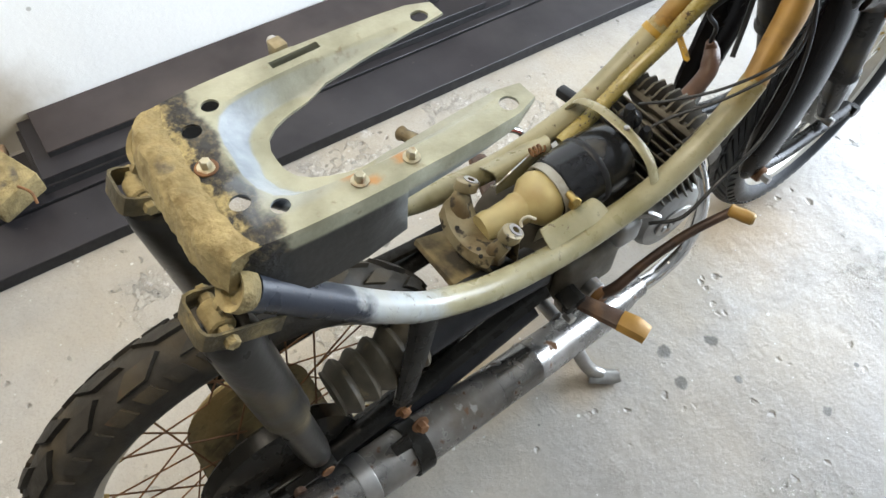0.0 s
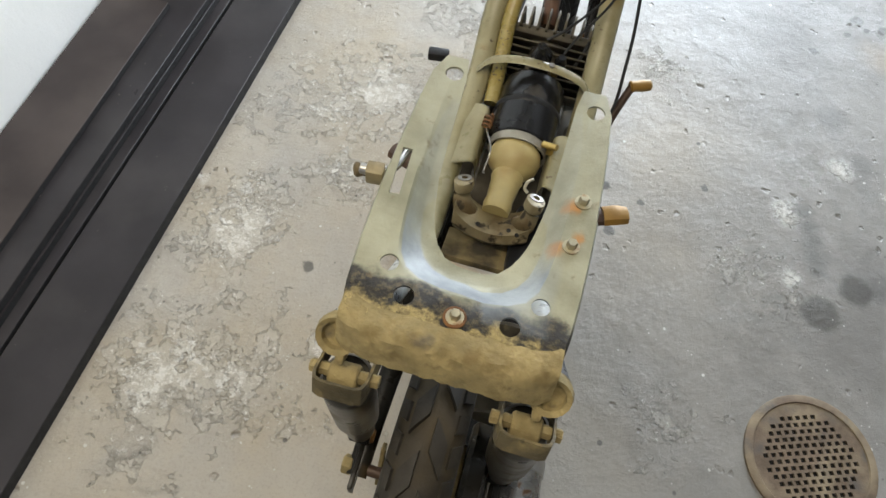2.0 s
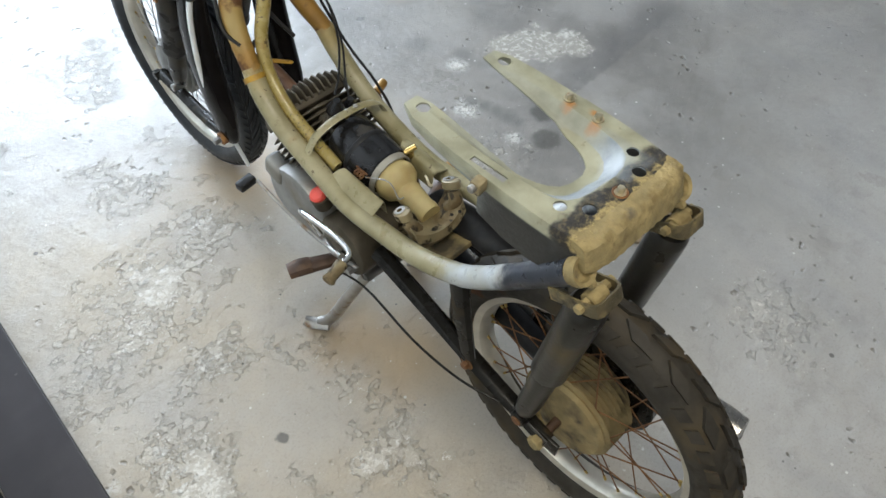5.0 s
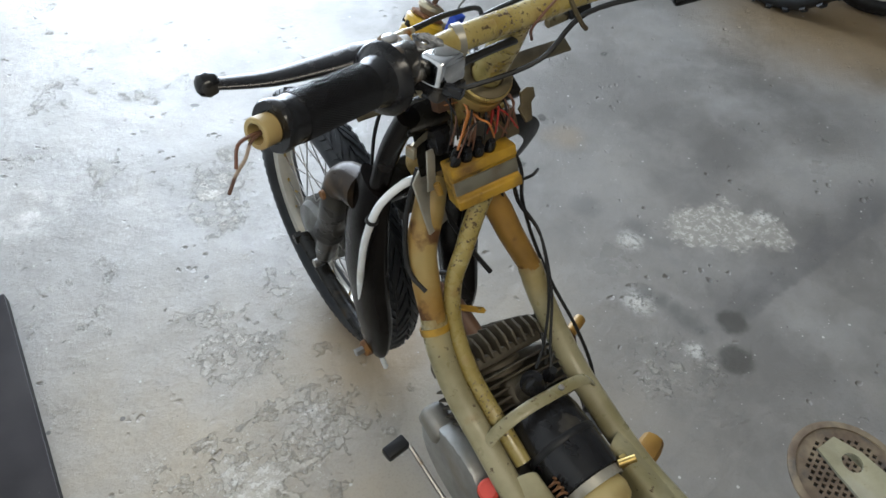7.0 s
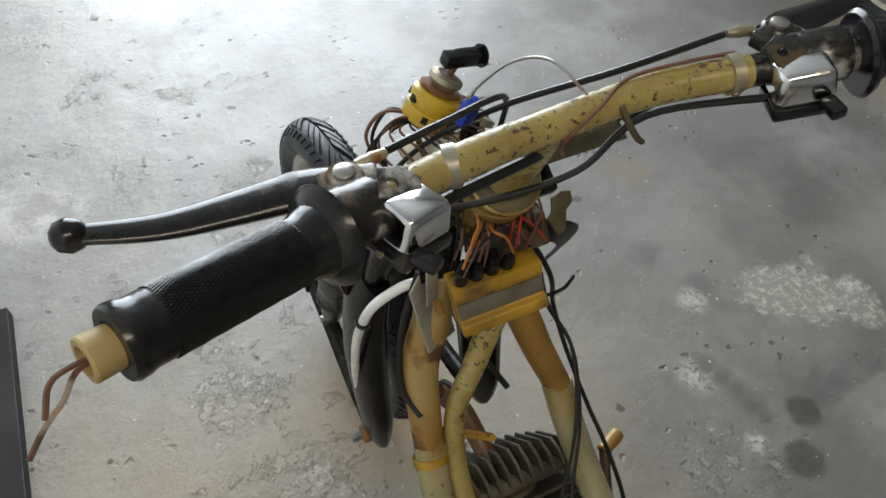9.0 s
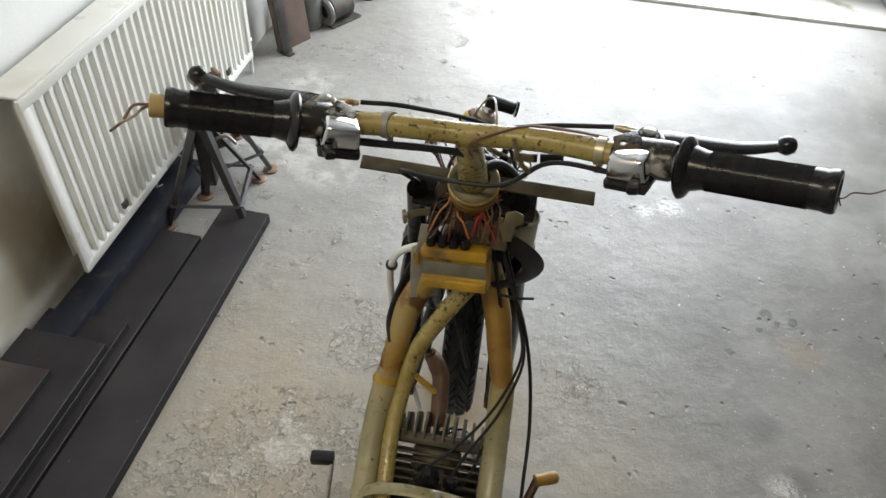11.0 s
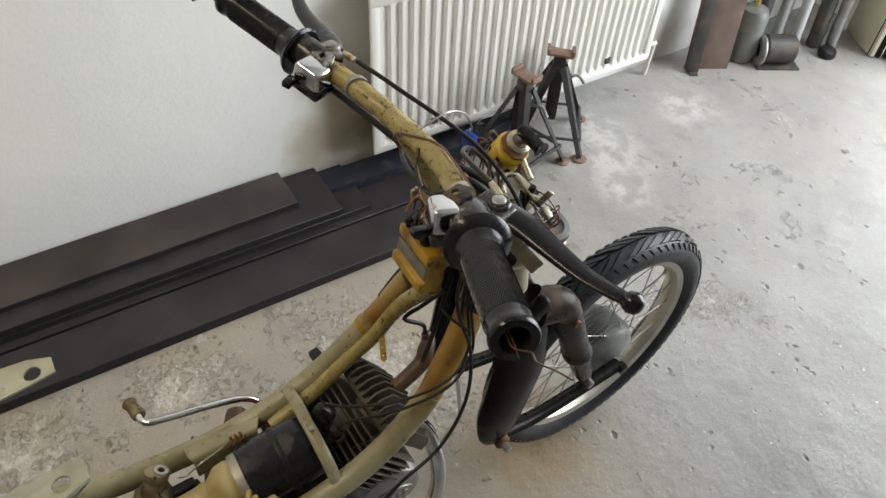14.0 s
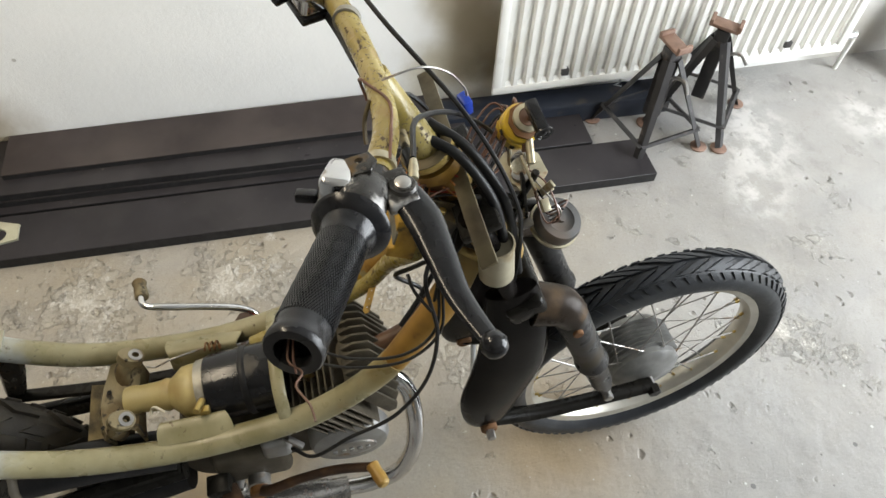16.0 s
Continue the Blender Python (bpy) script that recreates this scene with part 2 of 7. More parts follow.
tinplate = mat("dull_tinplate", (0.30, 0.285, 0.24), 0.42, 0.4, 0.2, 30, [((0.13, 0.10, 0.06), 26, 0.52, 0.7, 0.7)], 0.08, 180)
bossmat = mat("brown_grey_casting", (0.034, 0.026, 0.020), 0.30, 0.1, 0.25, 30, [((0.09, 0.06, 0.035), 28, 0.5, 0.68, 0.5)], 0.12, 200, spec=0.10)
darkmetal = mat("dark_workshop_metal", (0.06, 0.058, 0.055), 0.5, 0.3, 0.3, 20, [((0.13, 0.09, 0.06), 14, 0.55, 0.75, 0.8)], 0.15, 150)
tank_grey = mat("grey_green_tank_paint", (0.15, 0.155, 0.14), 0.45, 0.1, 0.2, 14, [((0.26, 0.23, 0.18), 16, 0.55, 0.75, 0.7)], 0.08, 120)
brownboard = mat("pinkish_brown_board", (0.15, 0.105, 0.085), 0.7, 0.0, 0.2, 10, [((0.08, 0.05, 0.035), 6, 0.5, 0.75, 0.8)], 0.1, 90)
palegrey = mat("pale_grey_pipe", (0.52, 0.54, 0.54), 0.4, 0.2, 0.1, 14, (), 0.03)
creamdoor = mat("cream_door_paint", (0.62, 0.58, 0.44), 0.5, 0.0, 0.06, 6, [((0.45, 0.38, 0.22), 5, 0.55, 0.8, 0.6)], 0.05, 80)
greywall = mat("grey_rough_plaster", (0.40, 0.395, 0.38), 0.9, 0, 0.12, 4, [((0.38, 0.37, 0.35), 3, 0.5, 0.7, 0.9)], 0.2, 60)
ceilmat = mat("ceiling_plaster", (0.43, 0.425, 0.41), 0.9, 0, 0.06, 5, (), 0.15, 60)
glassbulb = bpy.data.materials.new("bulb_glass")
glassbulb.use_nodes = True
gb = glassbulb.node_tree.nodes["Principled BSDF"]
gb.inputs["Transmission Weight"].default_value, gb.inputs["Roughness"].default_value, gb.inputs["IOR"].default_value = 1.0, 0.03, 1.45
tubeglow = bpy.data.materials.new("tube_glow")
tubeglow.use_nodes = True
tg = tubeglow.node_tree.nodes["Principled BSDF"]
tg.inputs["Emission Color"].default_value, tg.inputs["Emission Strength"].default_value = (1, 0.86, 0.64, 1), 3.0


class Nodes:
    """Small wrapper to write a material's nodes in short lines."""

    def __init__(self, name):
        self.m = bpy.data.materials.new(name)
        self.m.use_nodes = True
        self.n, self.l = self.m.node_tree.nodes, self.m.node_tree.links
        self.bsdf = self.n["Principled BSDF"]
        self.pos = self.n.new("ShaderNodeTexCoord").outputs["Object"]

    def put(self, sock, v):
        if isinstance(v, bpy.types.NodeSocket):
            self.l.new(v, sock)
        elif isinstance(v, tuple) and sock.type == 'RGBA':
            sock.default_value = (*v, 1)
        else:
            sock.default_value = v

    def noise(self, scale, detail=6.0, vec=None, rough=0.55):
        t = self.n.new("ShaderNodeTexNoise")
        t.inputs["Scale"].default_value, t.inputs["Detail"].default_value, t.inputs["Roughness"].default_value = scale, detail, rough
        self.l.new(vec or self.pos, t.inputs["Vector"])
        return t

    def math(self, op, a, b=0.0, c=0.0):
        t = self.n.new("ShaderNodeMath")
        t.operation = op
        for sock, v in zip(t.inputs, (a, b, c)):
            self.put(sock, v)
        return t.outputs[0]

    def ramp(self, src, lo, hi, a=0.0, b=1.0):
        r = self.n.new("ShaderNodeMapRange")
        r.interpolation_type = 'SMOOTHSTEP'
        for i, v in enumerate((lo, hi, a, b)):
            r.inputs[i + 1].default_value = v
        self.l.new(src, r.inputs[0])
        return r.outputs[0]

    def mix(self, fac, a, b):
        x = self.n.new("ShaderNodeMix")
        x.data_type = 'RGBA'
        for sock, v in ((x.inputs[0], fac), (x.inputs[6], a), (x.inputs[7], b)):
            self.put(sock, v)
        return x.outputs[2]

    def vec(self, op, a, b):
        t = self.n.new("ShaderNodeVectorMath")
        t.operation = op
        self.put(t.inputs[0], a)
        self.put(t.inputs[1], b)
        return t

    def bump(self, h, strength, dist, normal=None):
        b = self.n.new("ShaderNodeBump")
        b.inputs["Strength"].default_value, b.inputs["Distance"].default_value = strength, dist
        self.l.new(h, b.inputs["Height"])
        if normal is not None:
            self.l.new(normal, b.inputs["Normal"])
        return b.outputs[0]

    def spot(self, x, y, r, soft, warped):
        """1 inside a blot at (x, y) of radius r, on a warped position."""
        d = self.vec('DISTANCE', warped, (x, y, 0.0)).outputs["Value"]
        return self.ramp(d, r * (1 - soft), r * (1 + soft), 1.0, 0.0)


def floor_material():
    k = Nodes("worn_concrete")

    def blots(places, soft, at):
        """The union of blots (x, y, radius)."""
        out = None
        for x, y, r in places:
            b = k.spot(x, y, r, soft, at)
            out = b if out is None else k.math('MAXIMUM', out, b)
        return out

    def shifted(scale, amount):
        w = k.vec('MULTIPLY_ADD', k.noise(scale, 5.0).outputs["Color"], (amount, amount, 0.0))
        w.inputs[2].default_value = (-amount / 2, -amount / 2, 0.0)
        return k.vec('ADD', k.pos, w.outputs[0]).outputs[0]

    flat, ragged = shifted(9.0, 0.09), shifted(38.0, 0.026)
    # trowelled grey with soft clouds at three sizes
    col = k.mix(k.ramp(k.noise(1.3, 5).outputs["Fac"], 0.3, 0.7), (0.285, 0.272, 0.25), (0.40, 0.39, 0.37))
    col = k.mix(k.ramp(k.noise(5.0, 8, flat).outputs["Fac"], 0.40, 0.72, 0, 0.75), col, (0.355, 0.335, 0.305))
    col = k.mix(k.ramp(k.noise(8.5, 9, flat, 0.62).outputs["Fac"], 0.30, 0.48, 0.38, 0.0), col, (0.205, 0.195, 0.18))
    col = k.mix(k.ramp(k.noise(27.0, 9, None, 0.65).outputs["Fac"], 0.50, 0.78, 0, 0.4), col, (0.225, 0.208, 0.188))
    st = k.n.new("ShaderNodeMapping")
    st.inputs["Scale"].default_value = (3.0, 0.5, 1)
    st.inputs["Rotation"].default_value = (0, 0, 0.9)
    k.l.new(k.pos, st.inputs[0])
    col = k.mix(k.ramp(k.noise(2.4, 6, st.outputs[0]).outputs["Fac"], 0.45, 0.75, 0, 0.35), col, (0.26, 0.26, 0.265))
    # tan ground round the moped, with the lamp's warm light put into the colour
    tan_ = blots(((-0.34, 0.20, 0.58), (-0.42, 0.80, 0.42), (0.05, 0.75, 0.42)), 0.7, flat)
    col = k.mix(k.math('MULTIPLY', tan_, k.ramp(k.noise(4.0, 7, flat).outputs["Fac"], 0.35, 0.65, 0.35, 0.85)), col, (0.385, 0.330, 0.245))
    # darker, stained ground towards the middle of the garage
    mottled = k.ramp(k.noise(3.1, 8, flat, 0.62).outputs["Fac"], 0.36, 0.62, 0.50, 1.0)
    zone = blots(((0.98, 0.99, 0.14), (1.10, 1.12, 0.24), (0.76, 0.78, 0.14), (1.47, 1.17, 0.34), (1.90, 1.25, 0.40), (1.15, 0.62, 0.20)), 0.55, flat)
    # wide zones paint the weaker light on this side into the colour
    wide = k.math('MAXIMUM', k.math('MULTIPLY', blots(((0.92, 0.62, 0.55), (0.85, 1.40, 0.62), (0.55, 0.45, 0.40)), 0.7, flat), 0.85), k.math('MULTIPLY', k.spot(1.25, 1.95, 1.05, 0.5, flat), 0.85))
    col = k.mix(k.math('MULTIPLY', k.math('MAXIMUM', zone, wide), mottled), col, (0.150, 0.143, 0.132))
    col = k.mix(k.math('MULTIPLY', blots(((0.735, 0.942, 0.034), (0.679, 1.06, 0.036), (1.36, 0.67, 0.09)), 0.6, ragged), 0.6), col, (0.15, 0.145, 0.14))
    # the edge of a filled trench
    along = k.vec('DOT_PRODUCT', ragged, (-0.0758, 0.9971, 0.0)).outputs["Value"]
    strip = k.math('MULTIPLY', k.ramp(along, 0.530, 0.544), k.ramp(along, 0.56, 0.66, 1.0, 0.0))
    col = k.mix(k.math('MULTIPLY', k.math('MULTIPLY', strip, k.spot(1.04, 0.60, 0.34, 0.3, k.pos)), k.ramp(k.noise(13.0, 6).outputs["Fac"], 0.3, 0.7, 0.35, 0.85)), col, (0.115, 0.112, 0.11))
    # broken places: rough, sandy, with pale grains and small holes
    places = ((-0.48, 0.10, 0.17), (-0.58, 0.13, 0.11), (-0.385, 0.05, 0.11), (-0.495, 0.728, 0.13), (-0.44, 0.80, 0.09), (-0.475, 0.465, 0.09), (-0.385, 0.555, 0.09), (-0.294, 0.838, 0.14), (-0.19, 0.896, 0.12), (-0.25, 1.085, 0.10), (-0.15, 0.456, 0.06), (-0.166, 0.334, 0.07), (-0.19, 0.214, 0.08), (0.545, 0.58, 0.10), (0.50, 0.60, 0.08), (0.59, 0.76, 0.045), (0.697, 0.917, 0.028), (0.266, 1.063, 0.08), (-0.09, 1.226, 0.06), (-0.10, 1.607, 0.10), (0.61, -0.183, 0.13), (-0.53, 0.33, 0.08), (0.38, 0.22, 0.08))
    left = k.ramp(k.vec('DOT_PRODUCT', flat, (1.0, 0.0, 0.0)).outputs["Value"], -0.25, 0.45, 1.0, 0.35)
    spread = k.math('MULTIPLY', k.ramp(k.noise(4.6, 10, None, 0.72).outputs["Fac"], 0.44, 0.70, 0.0, 0.75), left)
    broken = k.math('ADD', k.math('MULTIPLY', blots(places, 0.95, flat), 0.55), spread)
    patchy = k.math('ADD', broken, k.math('MULTIPLY', k.math('SUBTRACT', k.noise(17.0, 12, None, 0.78).outputs["Fac"], 0.5), 2.0))
    rough = k.ramp(patchy, 0.15, 1.15)
    col = k.mix(k.math('MULTIPLY', rough, 0.35), col, (0.47, 0.435, 0.37))
    col = k.mix(k.ramp(patchy, 0.45, 1.2, 0.0, 0.30), col, (0.60, 0.565, 0.49))
    grain = k.math('ADD', k.noise(64.0, 12, None, 0.82).outputs["Fac"], k.math('MULTIPLY', rough, 0.155))
    chips = k.ramp(grain, 0.640, 0.668)
    col = k.mix(k.math('MULTIPLY', chips, 0.9), col, (0.69, 0.665, 0.61))
    holes = k.math('MULTIPLY', k.ramp(k.noise(100.0, 8, None, 0.75).outputs["Fac"], 0.58, 0.64), rough)
    col = k.mix(k.math('MULTIPLY', holes, 0.3), col, (0.22, 0.20, 0.17))
    flake = k.ramp(k.math('ADD', broken, k.math('MULTIPLY', k.math('SUBTRACT', k.noise(24.0, 12, None, 0.72).outputs["Fac"], 0.5), 3.2)), 0.62, 0.72)
    col = k.mix(k.math('MULTIPLY', flake, 0.20), col, (0.60, 0.57, 0.50))
    col = k.mix(k.ramp(k.noise(190.0, 6, None, 0.7).outputs["Fac"], 0.50, 0.64, 0.0, 0.26), col, (0.19, 0.18, 0.16))
    # pale skin left on the floor
    skin = k.ramp(k.math('ADD', blots(((0.875, 0.865, 0.075), (0.95, 0.83, 0.085), (1.02, 0.765, 0.065)), 0.6, flat), k.math('MULTIPLY', k.math('SUBTRACT', k.noise(34.0, 10, None, 0.75).outputs["Fac"], 0.5), 2.4)), 0.35, 0.80)
    col = k.mix(k.math('MULTIPLY', skin, 0.42), col, (0.40, 0.375, 0.32))
    col = k.mix(k.math('MULTIPLY', k.math('MULTIPLY', skin, k.ramp(k.noise(60.0, 10, None, 0.82).outputs["Fac"], 0.50, 0.57)), 0.75), col, (0.58, 0.56, 0.51))
    for x, y, r in ((0.695, 0.915, 0.026), (0.586, 0.762, 0.030), (0.60, 0.60, 0.018), (1.05, 0.80, 0.02), (0.51, 1.795, 0.035), (0.44, 1.76, 0.025), (-0.62, 0.47, 0.012), (-0.522, 0.472, 0.011)):
        col = k.mix(k.math('MULTIPLY', k.spot(x, y, r, 0.8, ragged), k.ramp(k.noise(75.0, 9, None, 0.8).outputs["Fac"], 0.44, 0.53, 0.0, 0.85)), col, (0.60, 0.585, 0.545))
    # pits
    pits = k.n.new("ShaderNodeTexVoronoi")
    pits.inputs["Scale"].default_value = 30.0
    k.l.new(ragged, pits.inputs["Vector"])
    pit_ = k.math('MULTIPLY', k.ramp(pits.outputs["Distance"], 0.10, 0.24, 1.0, 0.0), k.ramp(k.noise(7.0, 5).outputs["Fac"], 0.53, 0.64))
    col = k.mix(k.math('MULTIPLY', pit_, 0.62), col, (0.13, 0.115, 0.098))
    # pale salts at the foot of the wall and by the radiator
    for x, y, r in ((-0.675, 1.79, 0.12), (-0.82, 1.83, 0.10), (-0.72, 2.20, 0.10), (-0.50, 1.72, 0.07)):
        col = k.mix(k.math('MULTIPLY', k.spot(x, y, r, 0.8, flat), k.ramp(k.noise(14.0, 8, None, 0.65).outputs["Fac"], 0.42, 0.6, 0.05, 0.7)), col, (0.62, 0.60, 0.57))
    # rusty and muddy seepage under the stand, the wheels and beside the drain
    # the two large spots near x = 2 paint the ochre bodywork's warm reflection
    for x, y, r, f in ((-0.10, 0.44, 0.075, 0.6), (-0.03, 0.30, 0.09, 0.6), (0.02, 0.98, 0.12, 0.6), (0.10, 0.46, 0.05, 0.5), (1.98, 1.38, 0.3, 0.6), (2.2, 1.1, 0.3, 0.6), (0.80, 1.30, 0.045, 0.25)):
        col = k.mix(k.math('MULTIPLY', k.spot(x, y, r, 0.8, flat), f), col, (0.30, 0.20, 0.085))
    col = k.mix(k.math('MULTIPLY', k.spot(0.632, 0.125, 0.026, 0.6, ragged), 0.8), col, (0.46, 0.30, 0.07))
    col = k.mix(k.math('MULTIPLY', blots(((0.616, 0.775, 0.020), (0.628, 0.738, 0.022), (0.636, 0.700, 0.024), (0.643, 0.665, 0.024), (0.648, 0.635, 0.018)), 0.8, ragged), 0.7), col, (0.12, 0.118, 0.112))
    # oil
    for x, y, r in ((0.727, 0.611, 0.033), (0.657, 0.537, 0.037), (0.195, 0.709, 0.012), (0.273, 0.687, 0.009), (0.16, 0.62, 0.012), (0.22, 0.60, 0.012), (0.403, 0.772, 0.007), (-0.339, 0.337, 0.010), (0.80, 1.40, 0.013), (0.735, 1.415, 0.016), (0.715, 1.357, 0.009), (0.762, 1.387, 0.008), (0.629, 1.27, 0.013), (1.177, 1.555, 0.011), (-0.029, 1.925, 0.008)):
        col = k.mix(k.math('MULTIPLY', k.spot(x, y, r, 0.28, ragged), 0.8), col, (0.075, 0.072, 0.064))
    dots = k.n.new("ShaderNodeTexVoronoi")
    dots.inputs["Scale"].default_value = 7.0
    k.l.new(k.pos, dots.inputs["Vector"])
    col = k.mix(k.ramp(dots.outputs["Distance"], 0.03, 0.045, 0.8, 0.0), col, (0.09, 0.085, 0.08))
    for sc, lo, hi, c in ((31.0, 0.07, 0.12, (0.60, 0.59, 0.55)), (37.0, 0.06, 0.11, (0.085, 0.08, 0.072)), (70.0, 0.08, 0.14, (0.55, 0.54, 0.50))):
        speck = k.n.new("ShaderNodeTexVoronoi")
        speck.inputs["Scale"].default_value = sc
        k.l.new(k.pos, speck.inputs["Vector"])
        some = k.ramp(k.noise(sc * 0.5, 3).outputs["Fac"], 0.56, 0.60)
        col = k.mix(k.math('MULTIPLY', k.math('MULTIPLY', k.ramp(speck.outputs["Distance"], lo, hi, 1.0, 0.0), some), 0.75), col, c)
    k.put(k.bsdf.inputs["Base Color"], col)
    r = k.ramp(k.noise(4.0, 6).outputs["Fac"], 0.3, 0.7, 0.27, 0.46)
    k.bsdf.inputs["Specular IOR Level"].default_value = 0.35
    k.put(k.bsdf.inputs["Roughness"], k.math('ADD', r, k.math('MULTIPLY', rough, 0.05)))
    big = k.bump(k.math('SUBTRACT', k.noise(7.0, 8).outputs["Fac"], k.math('MULTIPLY', pit_, 0.7)), 0.55, 0.014)
    mid_ = k.bump(k.math('MULTIPLY', k.noise(34.0, 9, None, 0.72).outputs["Fac"], k.math('MAXIMUM', rough, k.ramp(k.noise(3.2, 4).outputs["Fac"], 0.42, 0.6, 0.25, 0.9))), 0.34, 0.007, big)
    fine = k.bump(k.noise(120.0, 8, None, 0.75).outputs["Fac"], 0.42, 0.003, mid_)
    fine = k.bump(flake, 0.75, 0.0045, fine)
    k.put(k.bsdf.inputs["Normal"], k.bump(k.math('MULTIPLY', k.math('ADD', grain, k.math('MULTIPLY', chips, 0.25)), rough), 0.45, 0.006, fine))
    return k.m


def wall_material():
    k = Nodes("whitewashed_plaster")
    col = k.mix(k.ramp(k.noise(2.0, 6).outputs["Fac"], 0.35, 0.7), (0.88, 0.875, 0.84), (0.82, 0.82, 0.795))
    col = k.mix(k.ramp(k.noise(6.0, 9, None, 0.7).outputs["Fac"], 0.60, 0.78, 0, 0.3), col, (0.68, 0.66, 0.58))
    # the stain beside the radiator, and the patch at its lower corner
    warp = k.noise(7.0, 4)
    w = k.vec('MULTIPLY_ADD', warp.outputs["Color"], (0.0, 0.16, 0.16))
    w.inputs[2].default_value = (0, -0.08, -0.08)
    p = k.vec('ADD', k.pos, w.outputs[0]).outputs[0]
    for y, z, r, c, f in ((1.02, 0.34, 0.11, (0.42, 0.36, 0.24), 0.75), (1.10, 0.22, 0.13, (0.38, 0.32, 0.21), 0.8), (1.16, 0.10, 0.12, (0.22, 0.18, 0.11), 0.85), (0.96, 0.12, 0.10, (0.40, 0.34, 0.2), 0.7), (-0.26, 0.10, 0.16, (0.27, 0.2, 0.09), 0.85), (2.28, 0.06, 0.16, (0.3, 0.26, 0.2), 0.7)):
        d = k.vec('DISTANCE', p, (-1.0, y, z)).outputs["Value"]
        col = k.mix(k.ramp(d, r * 0.25, r * 1.5, f, 0.0), col, c)
    spots = k.n.new("ShaderNodeTexVoronoi")
    spots.inputs["Scale"].default_value = 8.0
    k.l.new(k.pos, spots.inputs["Vector"])
    col = k.mix(k.ramp(spots.outputs["Distance"], 0.03, 0.05, 0.7, 0.0), col, (0.40, 0.38, 0.33))
    k.put(k.bsdf.inputs["Base Color"], col)
    k.bsdf.inputs["Roughness"].default_value = 0.85
    a = k.bump(k.noise(4.0, 6).outputs["Fac"], 0.18, 0.02)
    k.put(k.bsdf.inputs["Normal"], k.bump(k.noise(90.0, 8, None, 0.65).outputs["Fac"], 0.16, 0.004, a))
    return k.m


def bracket_material():
    """Olive-grey paint on the arms, a pale blue slope round the opening, brown dirt and mud towards the rear lip."""
    k = Nodes("bracket_paint")
    sep = k.n.new("ShaderNodeSeparateXYZ")
    k.l.new(k.pos, sep.inputs[0])
    ax_ = k.math('ABSOLUTE', sep.outputs["X"])
    z = sep.outputs["Z"]
    y = k.math('ADD', sep.outputs["Y"], k.ramp(k.noise(45.0, 6).outputs["Fac"], 0.3, 0.7, -0.006, 0.006))
    col = k.mix(k.ramp(k.noise(20, 6).outputs["Fac"], 0.3, 0.7), (0.20, 0.195, 0.13), (0.33, 0.325, 0.235))
    col = k.mix(k.ramp(k.noise(55, 8, None, 0.65).outputs["Fac"], 0.60, 0.68, 0, 0.7), col, (0.17, 0.14, 0.08))
    warp = k.noise(60.0, 4)
    w = k.vec('MULTIPLY_ADD', warp.outputs["Color"], (0.016, 0.016, 0.0))
    w.inputs[2].default_value = (-0.008, -0.008, 0.0)
    p = k.vec('ADD', k.pos, w.outputs[0]).outputs[0]
    flat = k.vec('MULTIPLY', p, (1.0, 1.0, 0.0)).outputs[0]
    for sx_, sy_, sr in ((0.070, 0.128, 0.006), (0.066, 0.084, 0.007), (0.082, 0.098, 0.005), (-0.078, -0.008, 0.004), (0.060, -0.012, 0.005)):
        col = k.mix(k.math('MULTIPLY', k.spot(sx_, sy_, sr, 0.7, flat), 0.85), col, (0.36, 0.16, 0.03))
    # rear half: grimy black showing through ochre dirt
    dirt = k.mix(k.ramp(k.noise(120, 9, None, 0.75).outputs["Fac"], 0.46, 0.66), (0.016, 0.015, 0.013), (0.10, 0.078, 0.040))
    col = k.mix(k.ramp(y, 0.010, 0.022, 1.0, 0.0), col, dirt)
    caked = k.mix(k.ramp(k.noise(170, 8, None, 0.7).outputs['Fac'], 0.35, 0.65), (0.38, 0.30, 0.125), (0.19, 0.145, 0.062))
    col = k.mix(k.ramp(k.math('ADD', y, k.ramp(k.noise(40.0, 6).outputs["Fac"], 0.3, 0.7, -0.016, 0.016)), -0.020, -0.008, 1.0, 0.0), col, caked)
    col = k.mix(k.math('MULTIPLY', k.ramp(y, -0.006, 0.004, 1.0, 0.0), k.ramp(k.noise(95, 10, None, 0.75).outputs['Fac'], 0.56, 0.66, 0.0, 0.8)), col, (0.075, 0.058, 0.030))
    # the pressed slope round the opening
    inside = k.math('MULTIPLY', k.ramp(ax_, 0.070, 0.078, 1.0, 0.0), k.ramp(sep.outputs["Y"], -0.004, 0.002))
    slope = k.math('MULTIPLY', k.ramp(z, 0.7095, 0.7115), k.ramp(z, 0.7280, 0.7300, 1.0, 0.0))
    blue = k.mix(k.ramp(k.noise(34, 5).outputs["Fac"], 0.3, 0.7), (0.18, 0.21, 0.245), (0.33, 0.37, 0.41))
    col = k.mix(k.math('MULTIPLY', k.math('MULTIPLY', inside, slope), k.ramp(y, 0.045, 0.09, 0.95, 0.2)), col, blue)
    # the sides: black behind, grey ahead, ochre on the rear face
    side = k.mix(k.ramp(y, -0.030, -0.024), (0.34, 0.25, 0.10), k.mix(k.ramp(y, 0.10, 0.13), (0.026, 0.025, 0.022), (0.17, 0.18, 0.17)))
    col = k.mix(k.math('MULTIPLY', k.ramp(z, 0.711, 0.716, 1.0, 0.0), k.math('SUBTRACT', 1.0, inside)), col, side)
    k.put(k.bsdf.inputs["Base Color"], col)
    k.put(k.bsdf.inputs["Roughness"], k.ramp(y, -0.005, 0.025, 0.85, 0.36))
